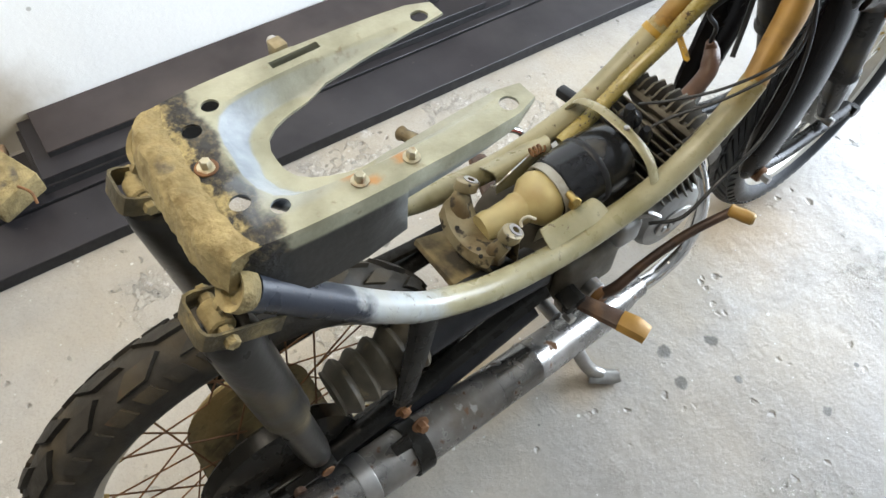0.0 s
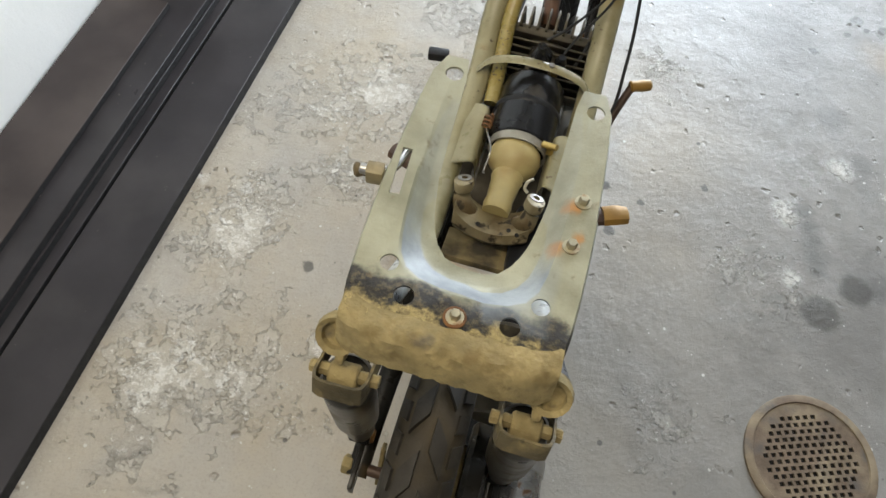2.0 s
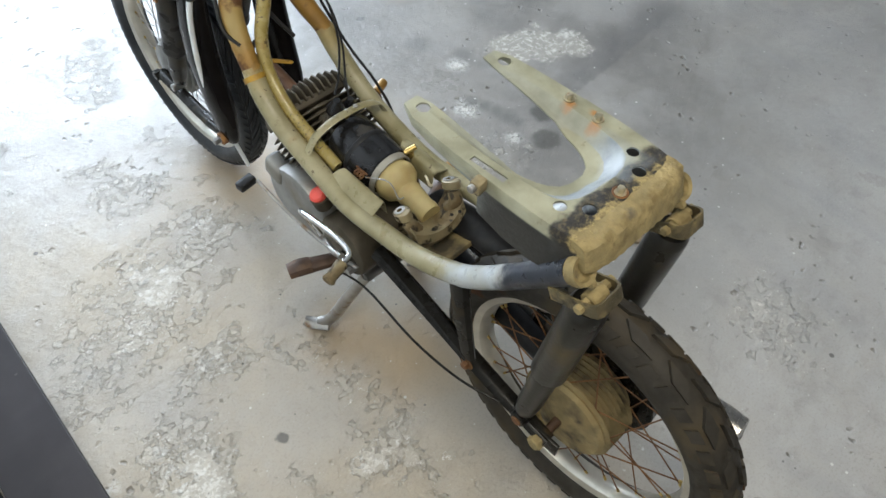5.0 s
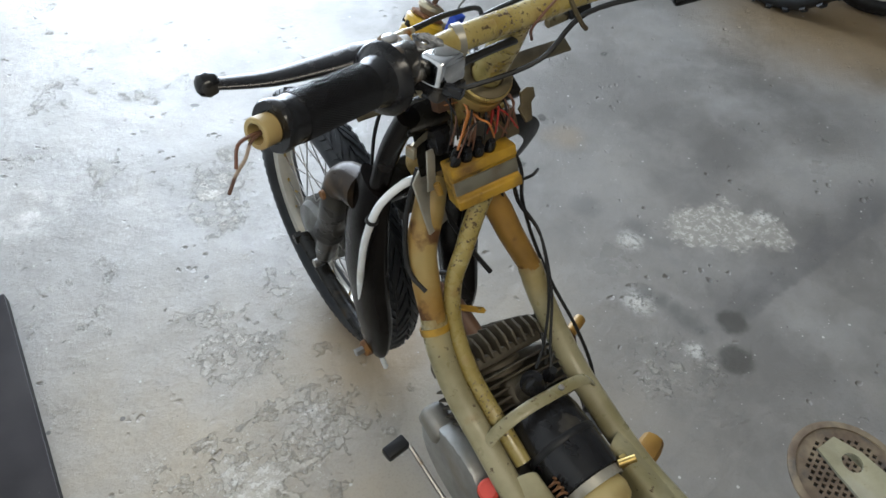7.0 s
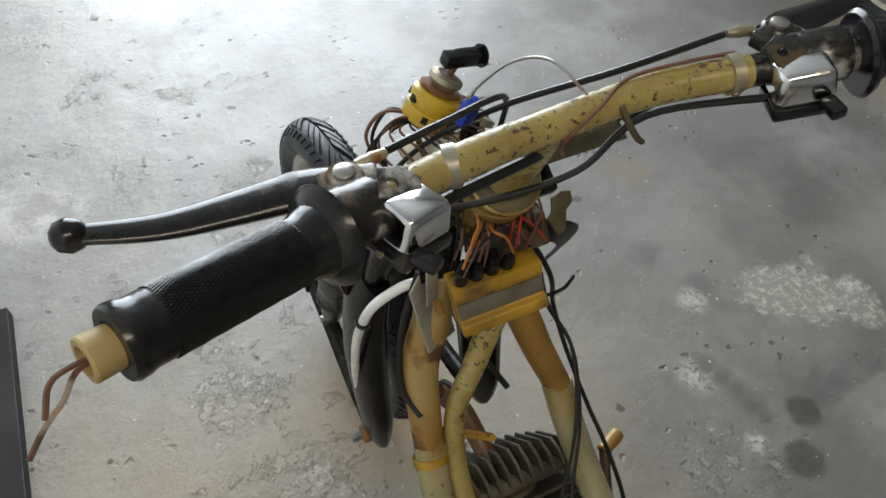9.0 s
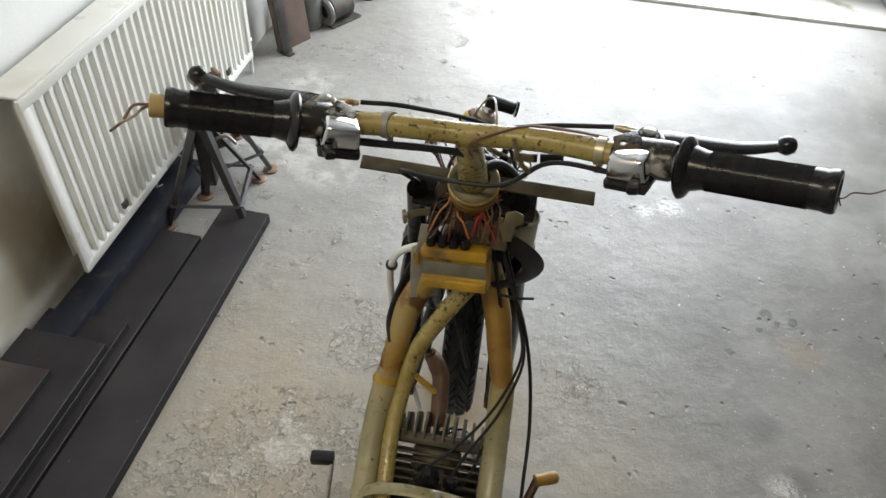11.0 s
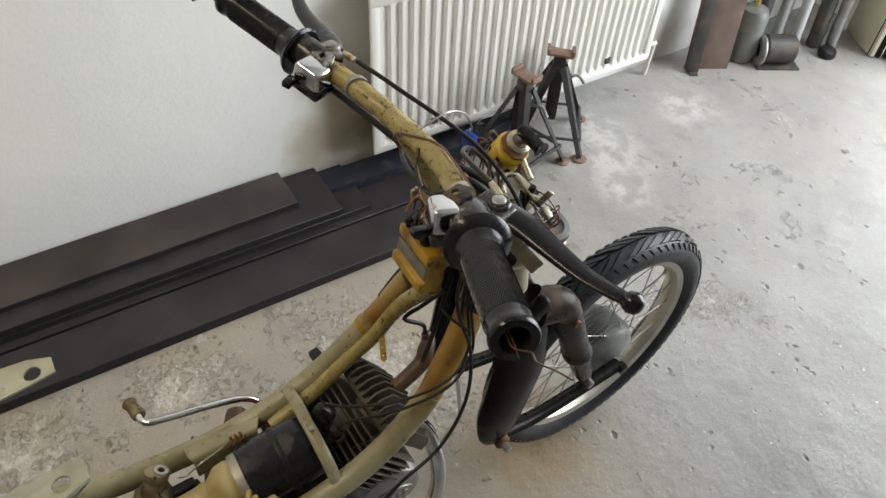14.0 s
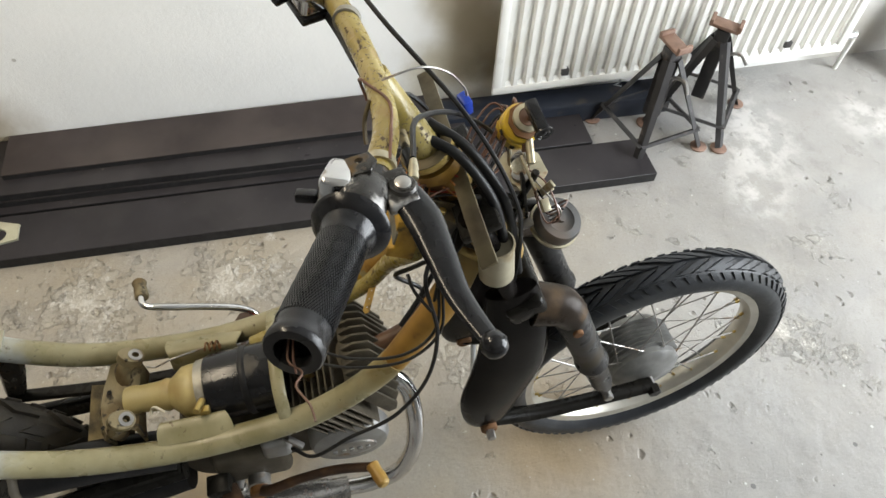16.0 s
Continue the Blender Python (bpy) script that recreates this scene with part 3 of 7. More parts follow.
    rough_ = k.ramp(y, -0.01, 0.012, 1.0, 0.15)
    k.put(k.bsdf.inputs["Normal"], k.bump(k.math('MULTIPLY', k.noise(150.0, 9, None, 0.7).outputs["Fac"], rough_), 0.9, 0.005))
    return k.m


def frame_material():
    """Old straw-grey frame paint: black at the rear ends, a pale bluish stretch, ochre stains towards the headstock."""
    k = Nodes("straw_grey_frame_paint")
    sep = k.n.new("ShaderNodeSeparateXYZ")
    k.l.new(k.pos, sep.inputs[0])
    y = k.math('ADD', sep.outputs["Y"], k.ramp(k.noise(38.0, 6).outputs["Fac"], 0.3, 0.7, -0.012, 0.012))
    z = sep.outputs["Z"]
    col = k.mix(k.ramp(k.noise(16, 6).outputs["Fac"], 0.3, 0.7), (0.20, 0.175, 0.085), (0.315, 0.285, 0.17))
    straw = k.mix(k.ramp(k.noise(18, 6).outputs["Fac"], 0.3, 0.7), (0.22, 0.155, 0.045), (0.34, 0.265, 0.105))
    col = k.mix(k.ramp(k.math('ADD', z, k.ramp(k.noise(14, 5).outputs["Fac"], 0.3, 0.7, -0.03, 0.03)), 0.53, 0.60), col, straw)
    stain = k.mix(k.ramp(k.noise(60, 6).outputs["Fac"], 0.35, 0.65), (0.16, 0.09, 0.02), (0.26, 0.165, 0.045))
    col = k.mix(k.ramp(k.math('ADD', k.noise(11, 8).outputs["Fac"], k.ramp(z, 0.47, 0.62, -0.10, 0.08)), 0.52, 0.64, 0, 0.8), col, stain)
    col = k.mix(k.math('MULTIPLY', k.ramp(y, 0.13, 0.19, 1.0, 0.0), k.ramp(k.noise(24, 5).outputs["Fac"], 0.3, 0.7, 0.55, 0.95)), col, (0.40, 0.43, 0.45))
    col = k.mix(k.ramp(y, 0.055, 0.085, 1.0, 0.0), col, (0.020, 0.024, 0.034))
    chips = k.ramp(k.noise(75, 9, None, 0.7).outputs["Fac"], 0.61, 0.65)
    col = k.mix(k.math('MULTIPLY', chips, k.ramp(k.noise(9, 4).outputs["Fac"], 0.42, 0.6, 0.1, 0.9)), col, (0.075, 0.045, 0.02))
    k.put(k.bsdf.inputs["Base Color"], col)
    k.put(k.bsdf.inputs["Roughness"], k.ramp(k.noise(40, 6).outputs["Fac"], 0.3, 0.7, 0.24, 0.46))
    k.put(k.bsdf.inputs["Normal"], k.bump(k.math('SUBTRACT', k.noise(130.0, 8).outputs["Fac"], k.math('MULTIPLY', chips, 0.6)), 0.14, 0.002))
    k.bsdf.inputs["Specular IOR Level"].default_value = 0.45
    return k.m


def bar_material():
    """Cream handlebar paint with clusters of rust spots."""
    k = Nodes("rust_spotted_cream_paint")
    col = k.mix(k.ramp(k.noise(22, 6).outputs["Fac"], 0.3, 0.7), (0.26, 0.20, 0.05), (0.36, 0.29, 0.105))
    col = k.mix(k.ramp(k.noise(30, 8).outputs["Fac"], 0.54, 0.68, 0, 0.8), col, (0.25, 0.165, 0.05))
    spots = k.math('MULTIPLY', k.ramp(k.noise(210, 7, None, 0.65).outputs["Fac"], 0.55, 0.60), k.ramp(k.noise(26, 4).outputs["Fac"], 0.45, 0.53))
    col = k.mix(spots, col, (0.06, 0.035, 0.015))
    k.put(k.bsdf.inputs["Base Color"], col)
    k.put(k.bsdf.inputs["Roughness"], k.math('ADD', k.ramp(k.noise(50, 6).outputs["Fac"], 0.3, 0.7, 0.20, 0.38), k.math('MULTIPLY', spots, 0.4)))
    k.put(k.bsdf.inputs["Normal"], k.bump(spots, 0.3, 0.0008, k.bump(k.noise(160.0, 6).outputs["Fac"], 0.06, 0.002)))
    return k.m


floor_mat, wall_mat, bracket_mat, frame_mat, bar_mat = floor_material(), wall_material(), bracket_material(), frame_material(), bar_material()
pave = mat("pale_outdoor_paving", (0.55, 0.53, 0.49), 0.8, 0, 0.15, 3, [((0.30, 0.26, 0.2), 6, 0.55, 0.7, 0.9)], 0.3, 40, 0.01)

# ---- mesh helpers ----
WORLD = {}


def finish(name, bm, material, sharp=38):
    me = bpy.data.meshes.new(name)
    bmesh.ops.recalc_face_normals(bm, faces=bm.faces)
    bm.to_mesh(me)
    bm.free()
    me.polygons.foreach_set("use_smooth", [True] * len(me.polygons))
    me.set_sharp_from_angle(angle=radians(sharp))
    me.materials.append(material)
    return me


def part(name, bm, material, parent, label="", at=None):
    """One mesh under a thing or a part; at: its pose in the world."""
    me = bm if isinstance(bm, bpy.types.Mesh) else finish(name, bm, material)
    ob = new(name, me)
    m = at or Matrix()
    ob.parent = parent
    ob.matrix_parent_inverse = WORLD[parent].inverted()
    ob.matrix_basis = m
    WORLD[ob] = m
    return tagged(ob, label)


def thing(name, place, label, category, group="", kind=""):
    ob = new(name)
    ob.empty_display_size = 0.1
    ob.matrix_basis = Matrix.Translation(place)
    WORLD[ob] = ob.matrix_basis.copy()
    return tagged(ob, label, category, group, kind)


def solid(name, bm, material, label, category, group="", kind="", at=None):
    me = bm if isinstance(bm, bpy.types.Mesh) else finish(name, bm, material)
    ob = new(name, me)
    ob.matrix_basis = at or Matrix()
    WORLD[ob] = ob.matrix_basis.copy()
    return tagged(ob, label, category, group, kind)


def V(*p):
    return Vector(p)


def spline(points, n):
    """Points on a Catmull-Rom curve through the given ones, n between each two."""
    p = [Vector(q) for q in points]
    if len(p) < 3 or n < 2:
        return p
    p = [2 * p[0] - p[1]] + p + [2 * p[-1] - p[-2]]
    out = []
    for i in range(1, len(p) - 2):
        a, b, c, d = p[i - 1:i + 3]
        for k in range(n):
            t = k / n
            out.append(0.5 * ((2 * b) + (c - a) * t + (2 * a - 5 * b + 4 * c - d) * t * t + (3 * b - a - 3 * c + d) * t ** 3))
    return out + [p[-2]]


def tube(points, r, n=5, seg=12, flat=1.0, up=(0, 0, 1), caps=True, bm=None):
    """A swept round or oval section; r: one radius, or one for each given point; flat: the section's height over its width."""
    bm = bm or bmesh.new()
    c = spline(points, n)
    m = len(c)
    if isinstance(r, (int, float)):
        rr = [r] * m
    else:
        k = (len(r) - 1) / (m - 1)
        rr = []
        for i in range(m):
            j = min(int(i * k), len(r) - 2)
            f = i * k - j
            rr.append(r[j] * (1 - f) + r[j + 1] * f)
    rings, side = [], None
    for i, q in enumerate(c):
        d = (c[min(i + 1, m - 1)] - c[max(i - 1, 0)]).normalized()
        if side is None:
            side = d.cross(Vector(up))
            if side.length < 0.05:
                side = d.cross(Vector((1, 0, 0)))
        side = (side - d * side.dot(d)).normalized()
        top = side.cross(d)
        rings.append([bm.verts.new(q + side * (rr[i] * math.cos(2 * math.pi * a / seg)) + top * (rr[i] * flat * math.sin(2 * math.pi * a / seg))) for a in range(seg)])
    for a, b in zip(rings, rings[1:]):
        for i in range(seg):
            bm.faces.new((a[i], a[(i + 1) % seg], b[(i + 1) % seg], b[i]))
    if caps:
        for ring in (rings[0], rings[-1]):
            bm.faces.new(ring)
    return bm


def lathe(profile, base, axis, seg=24, bm=None, closed=False):
    """Turns (along, radius) pairs round the axis that starts at base."""
    bm = bm or bmesh.new()
    base, d = Vector(base), Vector(axis).normalized()
    a = d.cross(Vector((0, 0, 1)))
    if a.length < 0.05:
        a = d.cross(Vector((0, 1, 0)))
    a.normalize()
    b = d.cross(a)
    rings = []
    for s, r in profile:
        if r < 1e-6:
            rings.append([bm.verts.new(base + d * s)])
        else:
            rings.append([bm.verts.new(base + d * s + (a * math.cos(2 * math.pi * i / seg) + b * math.sin(2 * math.pi * i / seg)) * r) for i in range(seg)])
    pairs = list(zip(rings, rings[1:])) + ([(rings[-1], rings[0])] if closed else [])
    for p, q in pairs:
        for i in range(seg):
            j = (i + 1) % seg
            if len(p) == 1 and len(q) == 1:
                continue
            if len(p) == 1:
                bm.faces.new((p[0], q[j], q[i]))
            elif len(q) == 1:
                bm.faces.new((p[i], p[j], q[0]))
            else:
                bm.faces.new((p[i], p[j], q[j], q[i]))
    return bm


def rod(a, b, r, r2=None, seg=14, chamfer=0.15, bm=None):
    a, b = Vector(a), Vector(b)
    r2 = r if r2 is None else r2
    h = (b - a).length
    c, c2 = min(r * chamfer, h * 0.3), min(r2 * chamfer, h * 0.3)
    return lathe([(0, 0), (0, r - c), (c, r), (h - c2, r2), (h, r2 - c2), (h, 0)], a, b - a, seg, bm)


def block(size, m=None, bevel=0.002, segments=2, bm=None, taper=1.0):
    """A bevelled box of that size round m's origin; taper: the top's share of the bottom's width."""
    b2 = bmesh.new()
    bmesh.ops.create_cube(b2, size=1.0)
    for v in b2.verts:
        k = taper if v.co.z > 0 else 1.0
        v.co = Vector((v.co.x * size[0] * k, v.co.y * size[1] * k, v.co.z * size[2]))
    if bevel > 0:
        bmesh.ops.bevel(b2, geom=list(b2.edges), offset=min(bevel, min(size) * 0.45), segments=segments, affect='EDGES', profile=0.5)
    b2.transform(m or Matrix())
    return merge(bm, b2) if bm else b2


def merge(bm, other):
    me = bpy.data.meshes.new("tmp")
    other.to_mesh(me)
    other.free()
    bm.from_mesh(me)
    bpy.data.meshes.remove(me)
    return bm


def extrude_outline(outline, thickness, m, bm=None, bevel=0.0):
    """A flat plate from a 2D outline in m's xy plane, thickness along m's z."""
    b2 = bmesh.new()
    lo = [b2.verts.new((x, y, -thickness / 2)) for x, y in outline]
    hi = [b2.verts.new((x, y, thickness / 2)) for x, y in outline]
    b2.faces.new(lo)
    b2.faces.new(hi)
    k = len(outline)
    for i in range(k):
        b2.faces.new((lo[i], lo[(i + 1) % k], hi[(i + 1) % k], hi[i]))
    bmesh.ops.recalc_face_normals(b2, faces=b2.faces)
    if bevel > 0:
        bmesh.ops.bevel(b2, geom=list(b2.edges), offset=bevel, segments=2, affect='EDGES', profile=0.5, clamp_overlap=True)
    b2.transform(m)
    return merge(bm, b2) if bm else b2


def cut_holes(me, cutters):
    """The mesh with the solid bmesh cutters taken out of it."""
    a = new("tmp_body", me)
    cm = bpy.data.meshes.new("tmp_cut")
    cutters.to_mesh(cm)
    cutters.free()
    c = new("tmp_cut", cm)
    mod = a.modifiers.new("cut", 'BOOLEAN')
    mod.operation, mod.object, mod.solver = 'DIFFERENCE', c, 'EXACT'
    bpy.context.view_layer.update()
    dg = bpy.context.evaluated_depsgraph_get()
    done = bpy.data.meshes.new_from_object(a.evaluated_get(dg))
    bpy.data.objects.remove(a)
    bpy.data.objects.remove(c)
    bpy.data.meshes.remove(cm)
    return done


def hexbolt(p, axis, r=0.006, h=0.006, bm=None):
    bm = lathe([(0, 0), (0, r * 1.7), (0.0015, r * 1.7), (0.0016, 0)], p, axis, 16, bm)
    a = Vector(axis).normalized()
    return lathe([(0, r * 1.05), (h * 0.85, r * 1.05), (h, r * 0.85), (h, 0)], Vector(p) + a * 0.0015, a, 6, bm)


# ---- the garage ----
FLOOR_X, FLOOR_Y0, DOOR_Y = 4.2, -3.2, 3.26

bm = bmesh.new()
nx, ny = 60, 80
grid = [[bm.verts.new((-1.02 + (FLOOR_X + 1.04) * i / nx, FLOOR_Y0 + (DOOR_Y - FLOOR_Y0) * j / ny, 0)) for i in range(nx + 1)] for j in range(ny + 1)]
hx, hy, hr = 0.642, 0.238, 0.104
for j in range(ny):
    for i in range(nx):
        bm.faces.new((grid[j][i], grid[j][i + 1], grid[j + 1][i + 1], grid[j + 1][i]))
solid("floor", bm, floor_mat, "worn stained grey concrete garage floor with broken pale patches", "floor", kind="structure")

solid("wall_west", block((0.2, DOOR_Y - FLOOR_Y0 + 0.2, 2.6), pose(-1.10, (DOOR_Y + FLOOR_Y0) / 2, 1.25), 0), wall_mat, "whitewashed plaster wall with brown damp stains near the floor", "wall", kind="structure")
solid("wall_east", block((0.2, DOOR_Y - FLOOR_Y0 + 0.2, 2.6), pose(FLOOR_X + 0.1, (DOOR_Y + FLOOR_Y0) / 2, 1.25), 0), greywall, "rough grey plaster wall of the garage", "wall", kind="structure")
solid("wall_south", block((FLOOR_X + 1.0, 0.2, 2.6), pose((FLOOR_X - 1.0) / 2, FLOOR_Y0 - 0.1, 1.25), 0), greywall, "rough grey plaster wall at the closed end", "wall", kind="structure")
bm = block((0.34, 0.2, 2.6), pose(-0.83, DOOR_Y + 0.1, 1.25), 0)
block((2.6, 0.2, 2.6), pose(2.9, DOOR_Y + 0.1, 1.25), 0, bm=bm)
block((2.28, 0.2, 0.25), pose(0.47, DOOR_Y + 0.1, 2.43), 0, bm=bm)
solid("wall_north", bm, wall_mat, "whitewashed wall round the open garage doorway", "wall", kind="structure")
solid("ceiling", block((FLOOR_X + 1.4, DOOR_Y - FLOOR_Y0 + 0.4, 0.1), pose((FLOOR_X - 1.0) / 2, (DOOR_Y + FLOOR_Y0) / 2, 2.6), 0), ceilmat, "plain pale plaster ceiling", "ceiling", kind="structure")
sill = tagged(solid("trim_threshold", block((2.26, 0.11, 0.03), pose(0.47, DOOR_Y + 0.03, 0.0), 0.006), pave, "pale concrete threshold strip in the garage doorway", "threshold", kind="structure"))
bm = bmesh.new()
cx = [-40, -1.4, -0.1, 0.45, 1.0, 1.6, 2.4, 40]
cy = [DOOR_Y + 0.1, 3.85, 4.6, 5.5, 60]
for i in range(len(cx) - 1):
    for j in range(len(cy) - 1):
        g = 0.008
        q = [bm.verts.new((x, y, -0.012)) for x, y in ((cx[i] + g, cy[j] + g), (cx[i + 1] - g, cy[j] + g), (cx[i + 1] - g, cy[j + 1] - g), (cx[i] + g, cy[j + 1] - g))]
        bm.faces.new(q)
q = [bm.verts.new(p) for p in ((-60, 3.3, -0.02), (60, 3.3, -0.02), (60, 90, -0.02), (-60, 90, -0.02))]
bm.faces.new(q)
solid("ground", bm, pave, "pale outdoor concrete slabs in front of the garage", "ground", kind="structure")

# ceiling tube over the rear of the moped
tl = thing("ceiling_light", (-0.35, -0.35, 2.42), "white ceiling light with one fluorescent tube", "lamp")
part("body", block((1.3, 0.12, 0.06), pose(-0.35, -0.35, 2.52), 0.008), radwhite, tl)
part("tube", rod((-0.95, -0.35, 2.44), (0.25, -0.35, 2.44), 0.014), tubeglow, tl, "glowing fluorescent tube")
part("end_cap", block((0.03, 0.04, 0.08), pose(-0.96, -0.35, 2.46), 0.004), radwhite, tl)
part("end_cap", block((0.03, 0.04, 0.08), pose(0.26, -0.35, 2.46), 0.004), radwhite, tl)

# drain grate: a ring, a sunk plate and real holes
dr = thing("drain_cover", (hx, hy, 0), "round rusty cast-iron drain cover with square holes, set in the floor", "drain cover")
part("rim", lathe([(0.0, 0.118), (0.005, 0.118), (0.007, 0.114), (0.007, 0.104), (0.004, 0.102), (0.0, 0.102)], (hx, hy, 0), (0, 0, 1), 48, closed=True), castiron, dr)
plate = finish("plate", lathe([(0.0012, 0), (0.0012, 0.1025), (0.0048, 0.1025), (0.0052, 0)], (hx, hy, 0), (0, 0, 1), 48), castiron)
cut = bmesh.new()
turn = Matrix.Translation((hx, hy, 0)) @ Matrix.Rotation(0.35, 4, 'Z')
for i in range(-6, 7):
    for j in range(-6, 7):
        p = V(i * 0.0145 + (0.00725 if j % 2 else 0), j * 0.0125, 0)
        if p.length < 0.083:
            block((0.0085, 0.0075, 0.02), turn @ Matrix.Translation(p + V(0, 0, 0.004)), 0, bm=cut)
part("plate", cut_holes(plate, cut), castiron, dr, "perforated rusty plate")
# flat disc, its black painting the shaded depth under the holes
part("shaft", lathe([(0.0006, 0), (0.0006, 0.1018)], (hx, hy, 0), (0, 0, 1), 40), pit, dr, "flat black disc for the dark under the holes")

# dark boards stacked along the wall
SK = -0.026  # the stack's slight turn


def board(name, x0, x1, y0, y1, z0, z1, material, label, skew=SK):
    m = pose((x0 + x1) / 2, (y0 + y1) / 2, (z0 + z1) / 2, 0, 0, math.degrees(skew) * 0.9)
    b = thing(name, ((x0 + x1) / 2, (y0 + y1) / 2, z0), label, "board", "boards stacked along the wall")
    h = z1 - z0
    part("face", block((x1 - x0, y1 - y0, 0.003), m @ Matrix.Translation((0, 0, h / 2 - 0.0015)), 0.0008, 1), material, b)
    part("core", block((x1 - x0 - 0.001, y1 - y0 - 0.001, h - 0.0032), m @ Matrix.Translation((0, 0, -0.0017)), 0), boardedge, b, "raw black edge")
    return b


board("board", -0.775, -0.642, -1.60, 1.470, 0.001, 0.030, boardmat, "long black film-faced board lying flat on the floor")
board("board", -0.950, -0.781, -1.30, 1.345, 0.001, 0.030, boardmat, "black film-faced board lying flat beside the longest one")
board("board", -0.990, -0.793, -0.17, 1.015, 0.031, 0.048, boardmat, "black board lying on two others, its end showing")
board("board", -0.990, -0.797, -0.16, 0.935, 0.050, 0.068, boardmat, "black board second from the top of the stack")
board("board", -0.994, -0.855, -0.13, 0.835, 0.069, 0.084, boardbrown, "brownish film-faced board on top of the stack against the wall", -0.01)

# steel beam under the radiator
bx = thing("steel_beam", (-0.93, 1.5, 0), "dark blue painted steel channel lying under the radiator", "beam")
part("web", block((0.075, 0.75, 0.006), pose(-0.905, 1.24, 0.060, 0, 0, -1.5), 0.001), beammat, bx)
part("flange", block((0.006, 0.75, 0.06), pose(-0.868, 1.24, 0.031, 0, 0, -1.5), 0.001), beammat, bx)
part("flange", block((0.006, 0.75, 0.06), pose(-0.942, 1.24, 0.031, 0, 0, -1.5), 0.001), beammat, bx)
tx = bpy.data.curves.new("chalk_mark", 'FONT')
tx.body, tx.size, tx.extrude = "2", 0.055, 0.0004
tmp = new("tmp_text", tx)
bpy.context.view_layer.update()
tme = bpy.data.meshes.new_from_object(tmp.evaluated_get(bpy.context.evaluated_depsgraph_get()))
bpy.data.objects.remove(tmp)
tme.materials.append(palegrey)
part("chalk_mark", tme, palegrey, bx, "white chalk figure", pose(-0.925, 1.46, 0.0645, 0, 0, 62))

# rusty clamp and rubble at the rear end of the stack
bk = thing("wooden_offcut", (-0.80, -0.24, 0), "dirty brown wooden offcut with a bent nail beside the boards", "offcut")
part("wood", block((0.10, 0.10, 0.055), pose(-0.80, -0.225, 0.098, 4, 6, 24), 0.006), mudmat, bk)
part("wood", block((0.16, 0.09, 0.03), pose(-0.90, -0.26, 0.046, 0, 0, -15), 0.005), wood, bk)
part("nail", tube([(-0.755, -0.20, 0.125), (-0.735, -0.185, 0.118), (-0.72, -0.185, 0.10)], 0.003, 4, 8), rust, bk, "bent rusty nail")

# ---- radiator ----
rd = thing("radiator", (-0.95, 1.63, 0.10), "white ribbed panel radiator hanging low on the plaster wall", "radiator")
RX, RY0, RY1, RZ0, RZ1 = -0.905, 1.095, 2.165, 0.10, 0.565
prof = []
pitch = 0.0335
k = int((RY1 - RY0 - 0.05) / pitch)
y0 = RY0 + 0.025
for i in range(k):
    a = y0 + i * pitch
    prof += [(a, 0.0), (a + 0.010, 0.0), (a + 0.014, -0.011), (a + 0.028, -0.011), (a + 0.0325, 0.0)]
for side, back in ((1, 0.0), (-1, -0.045)):
    bm = bmesh.new()
    rows = []
    for z, f in ((RZ0 + 0.022, 0.0), (RZ0 + 0.034, 1.0), (RZ1 - 0.034, 1.0), (RZ1 - 0.022, 0.0)):
        rows.append([bm.verts.new((RX + back + side * d * f, y, z)) for y, d in prof])
    for a, b in zip(rows, rows[1:]):
        for i in range(len(prof) - 1):
            bm.faces.new((a[i], a[i + 1], b[i + 1], b[i]))
    part("panel" if side > 0 else "back_panel", bm, radwhite, rd, "fluted white front panel" if side > 0 else "")
bm = block((0.012, RY1 - RY0, 0.026), pose(RX - 0.004, (RY0 + RY1) / 2, RZ0 + 0.012), 0.004)
part("bottom_rail", bm, radwhite, rd)
part("top_rail", block((0.012, RY1 - RY0, 0.026), pose(RX - 0.004, (RY0 + RY1) / 2, RZ1 - 0.012), 0.004), radwhite, rd)
part("end_rail", block((0.011, 0.026, RZ1 - RZ0 - 0.03), pose(RX - 0.004, RY0 + 0.013, (RZ0 + RZ1) / 2), 0.004), radwhite, rd)
part("end_rail", block((0.011, 0.026, RZ1 - RZ0 - 0.03), pose(RX - 0.004, RY1 - 0.013, (RZ0 + RZ1) / 2), 0.004), radwhite, rd)
part("top_grille", block((0.075, RY1 - RY0 - 0.01, 0.006), pose(RX - 0.04, (RY0 + RY1) / 2, RZ1 + 0.003), 0.002), radwhite, rd)
part("valve", rod((RX - 0.03, RY1 + 0.005, RZ0 + 0.03), (RX - 0.03, RY1 + 0.05, RZ0 + 0.03), 0.012), chrome, rd, "metal radiator valve")
part("pipe", tube([(RX - 0.03, RY1 + 0.045, RZ0 + 0.03), (RX - 0.035, RY1 + 0.055, RZ0 + 0.02), (RX - 0.04, RY1 + 0.055, 0.001)], 0.008, 5, 10), radwhite, rd, "white supply pipe")
part("hanger", block((0.03, 0.03, 0.02), pose(-0.985, RY0 - 0.012, RZ1 + 0.002), 0.002), darkmetal, rd, "dark wall hook")
part("hanger", block((0.10, 0.02, 0.02), pose(-0.95, RY0 + 0.2, RZ0 + 0.05), 0.002), darkmetal, rd)
part("hanger", block((0.10, 0.02, 0.02), pose(-0.95, RY1 - 0.2, RZ0 + 0.05), 0.002), darkmetal, rd)


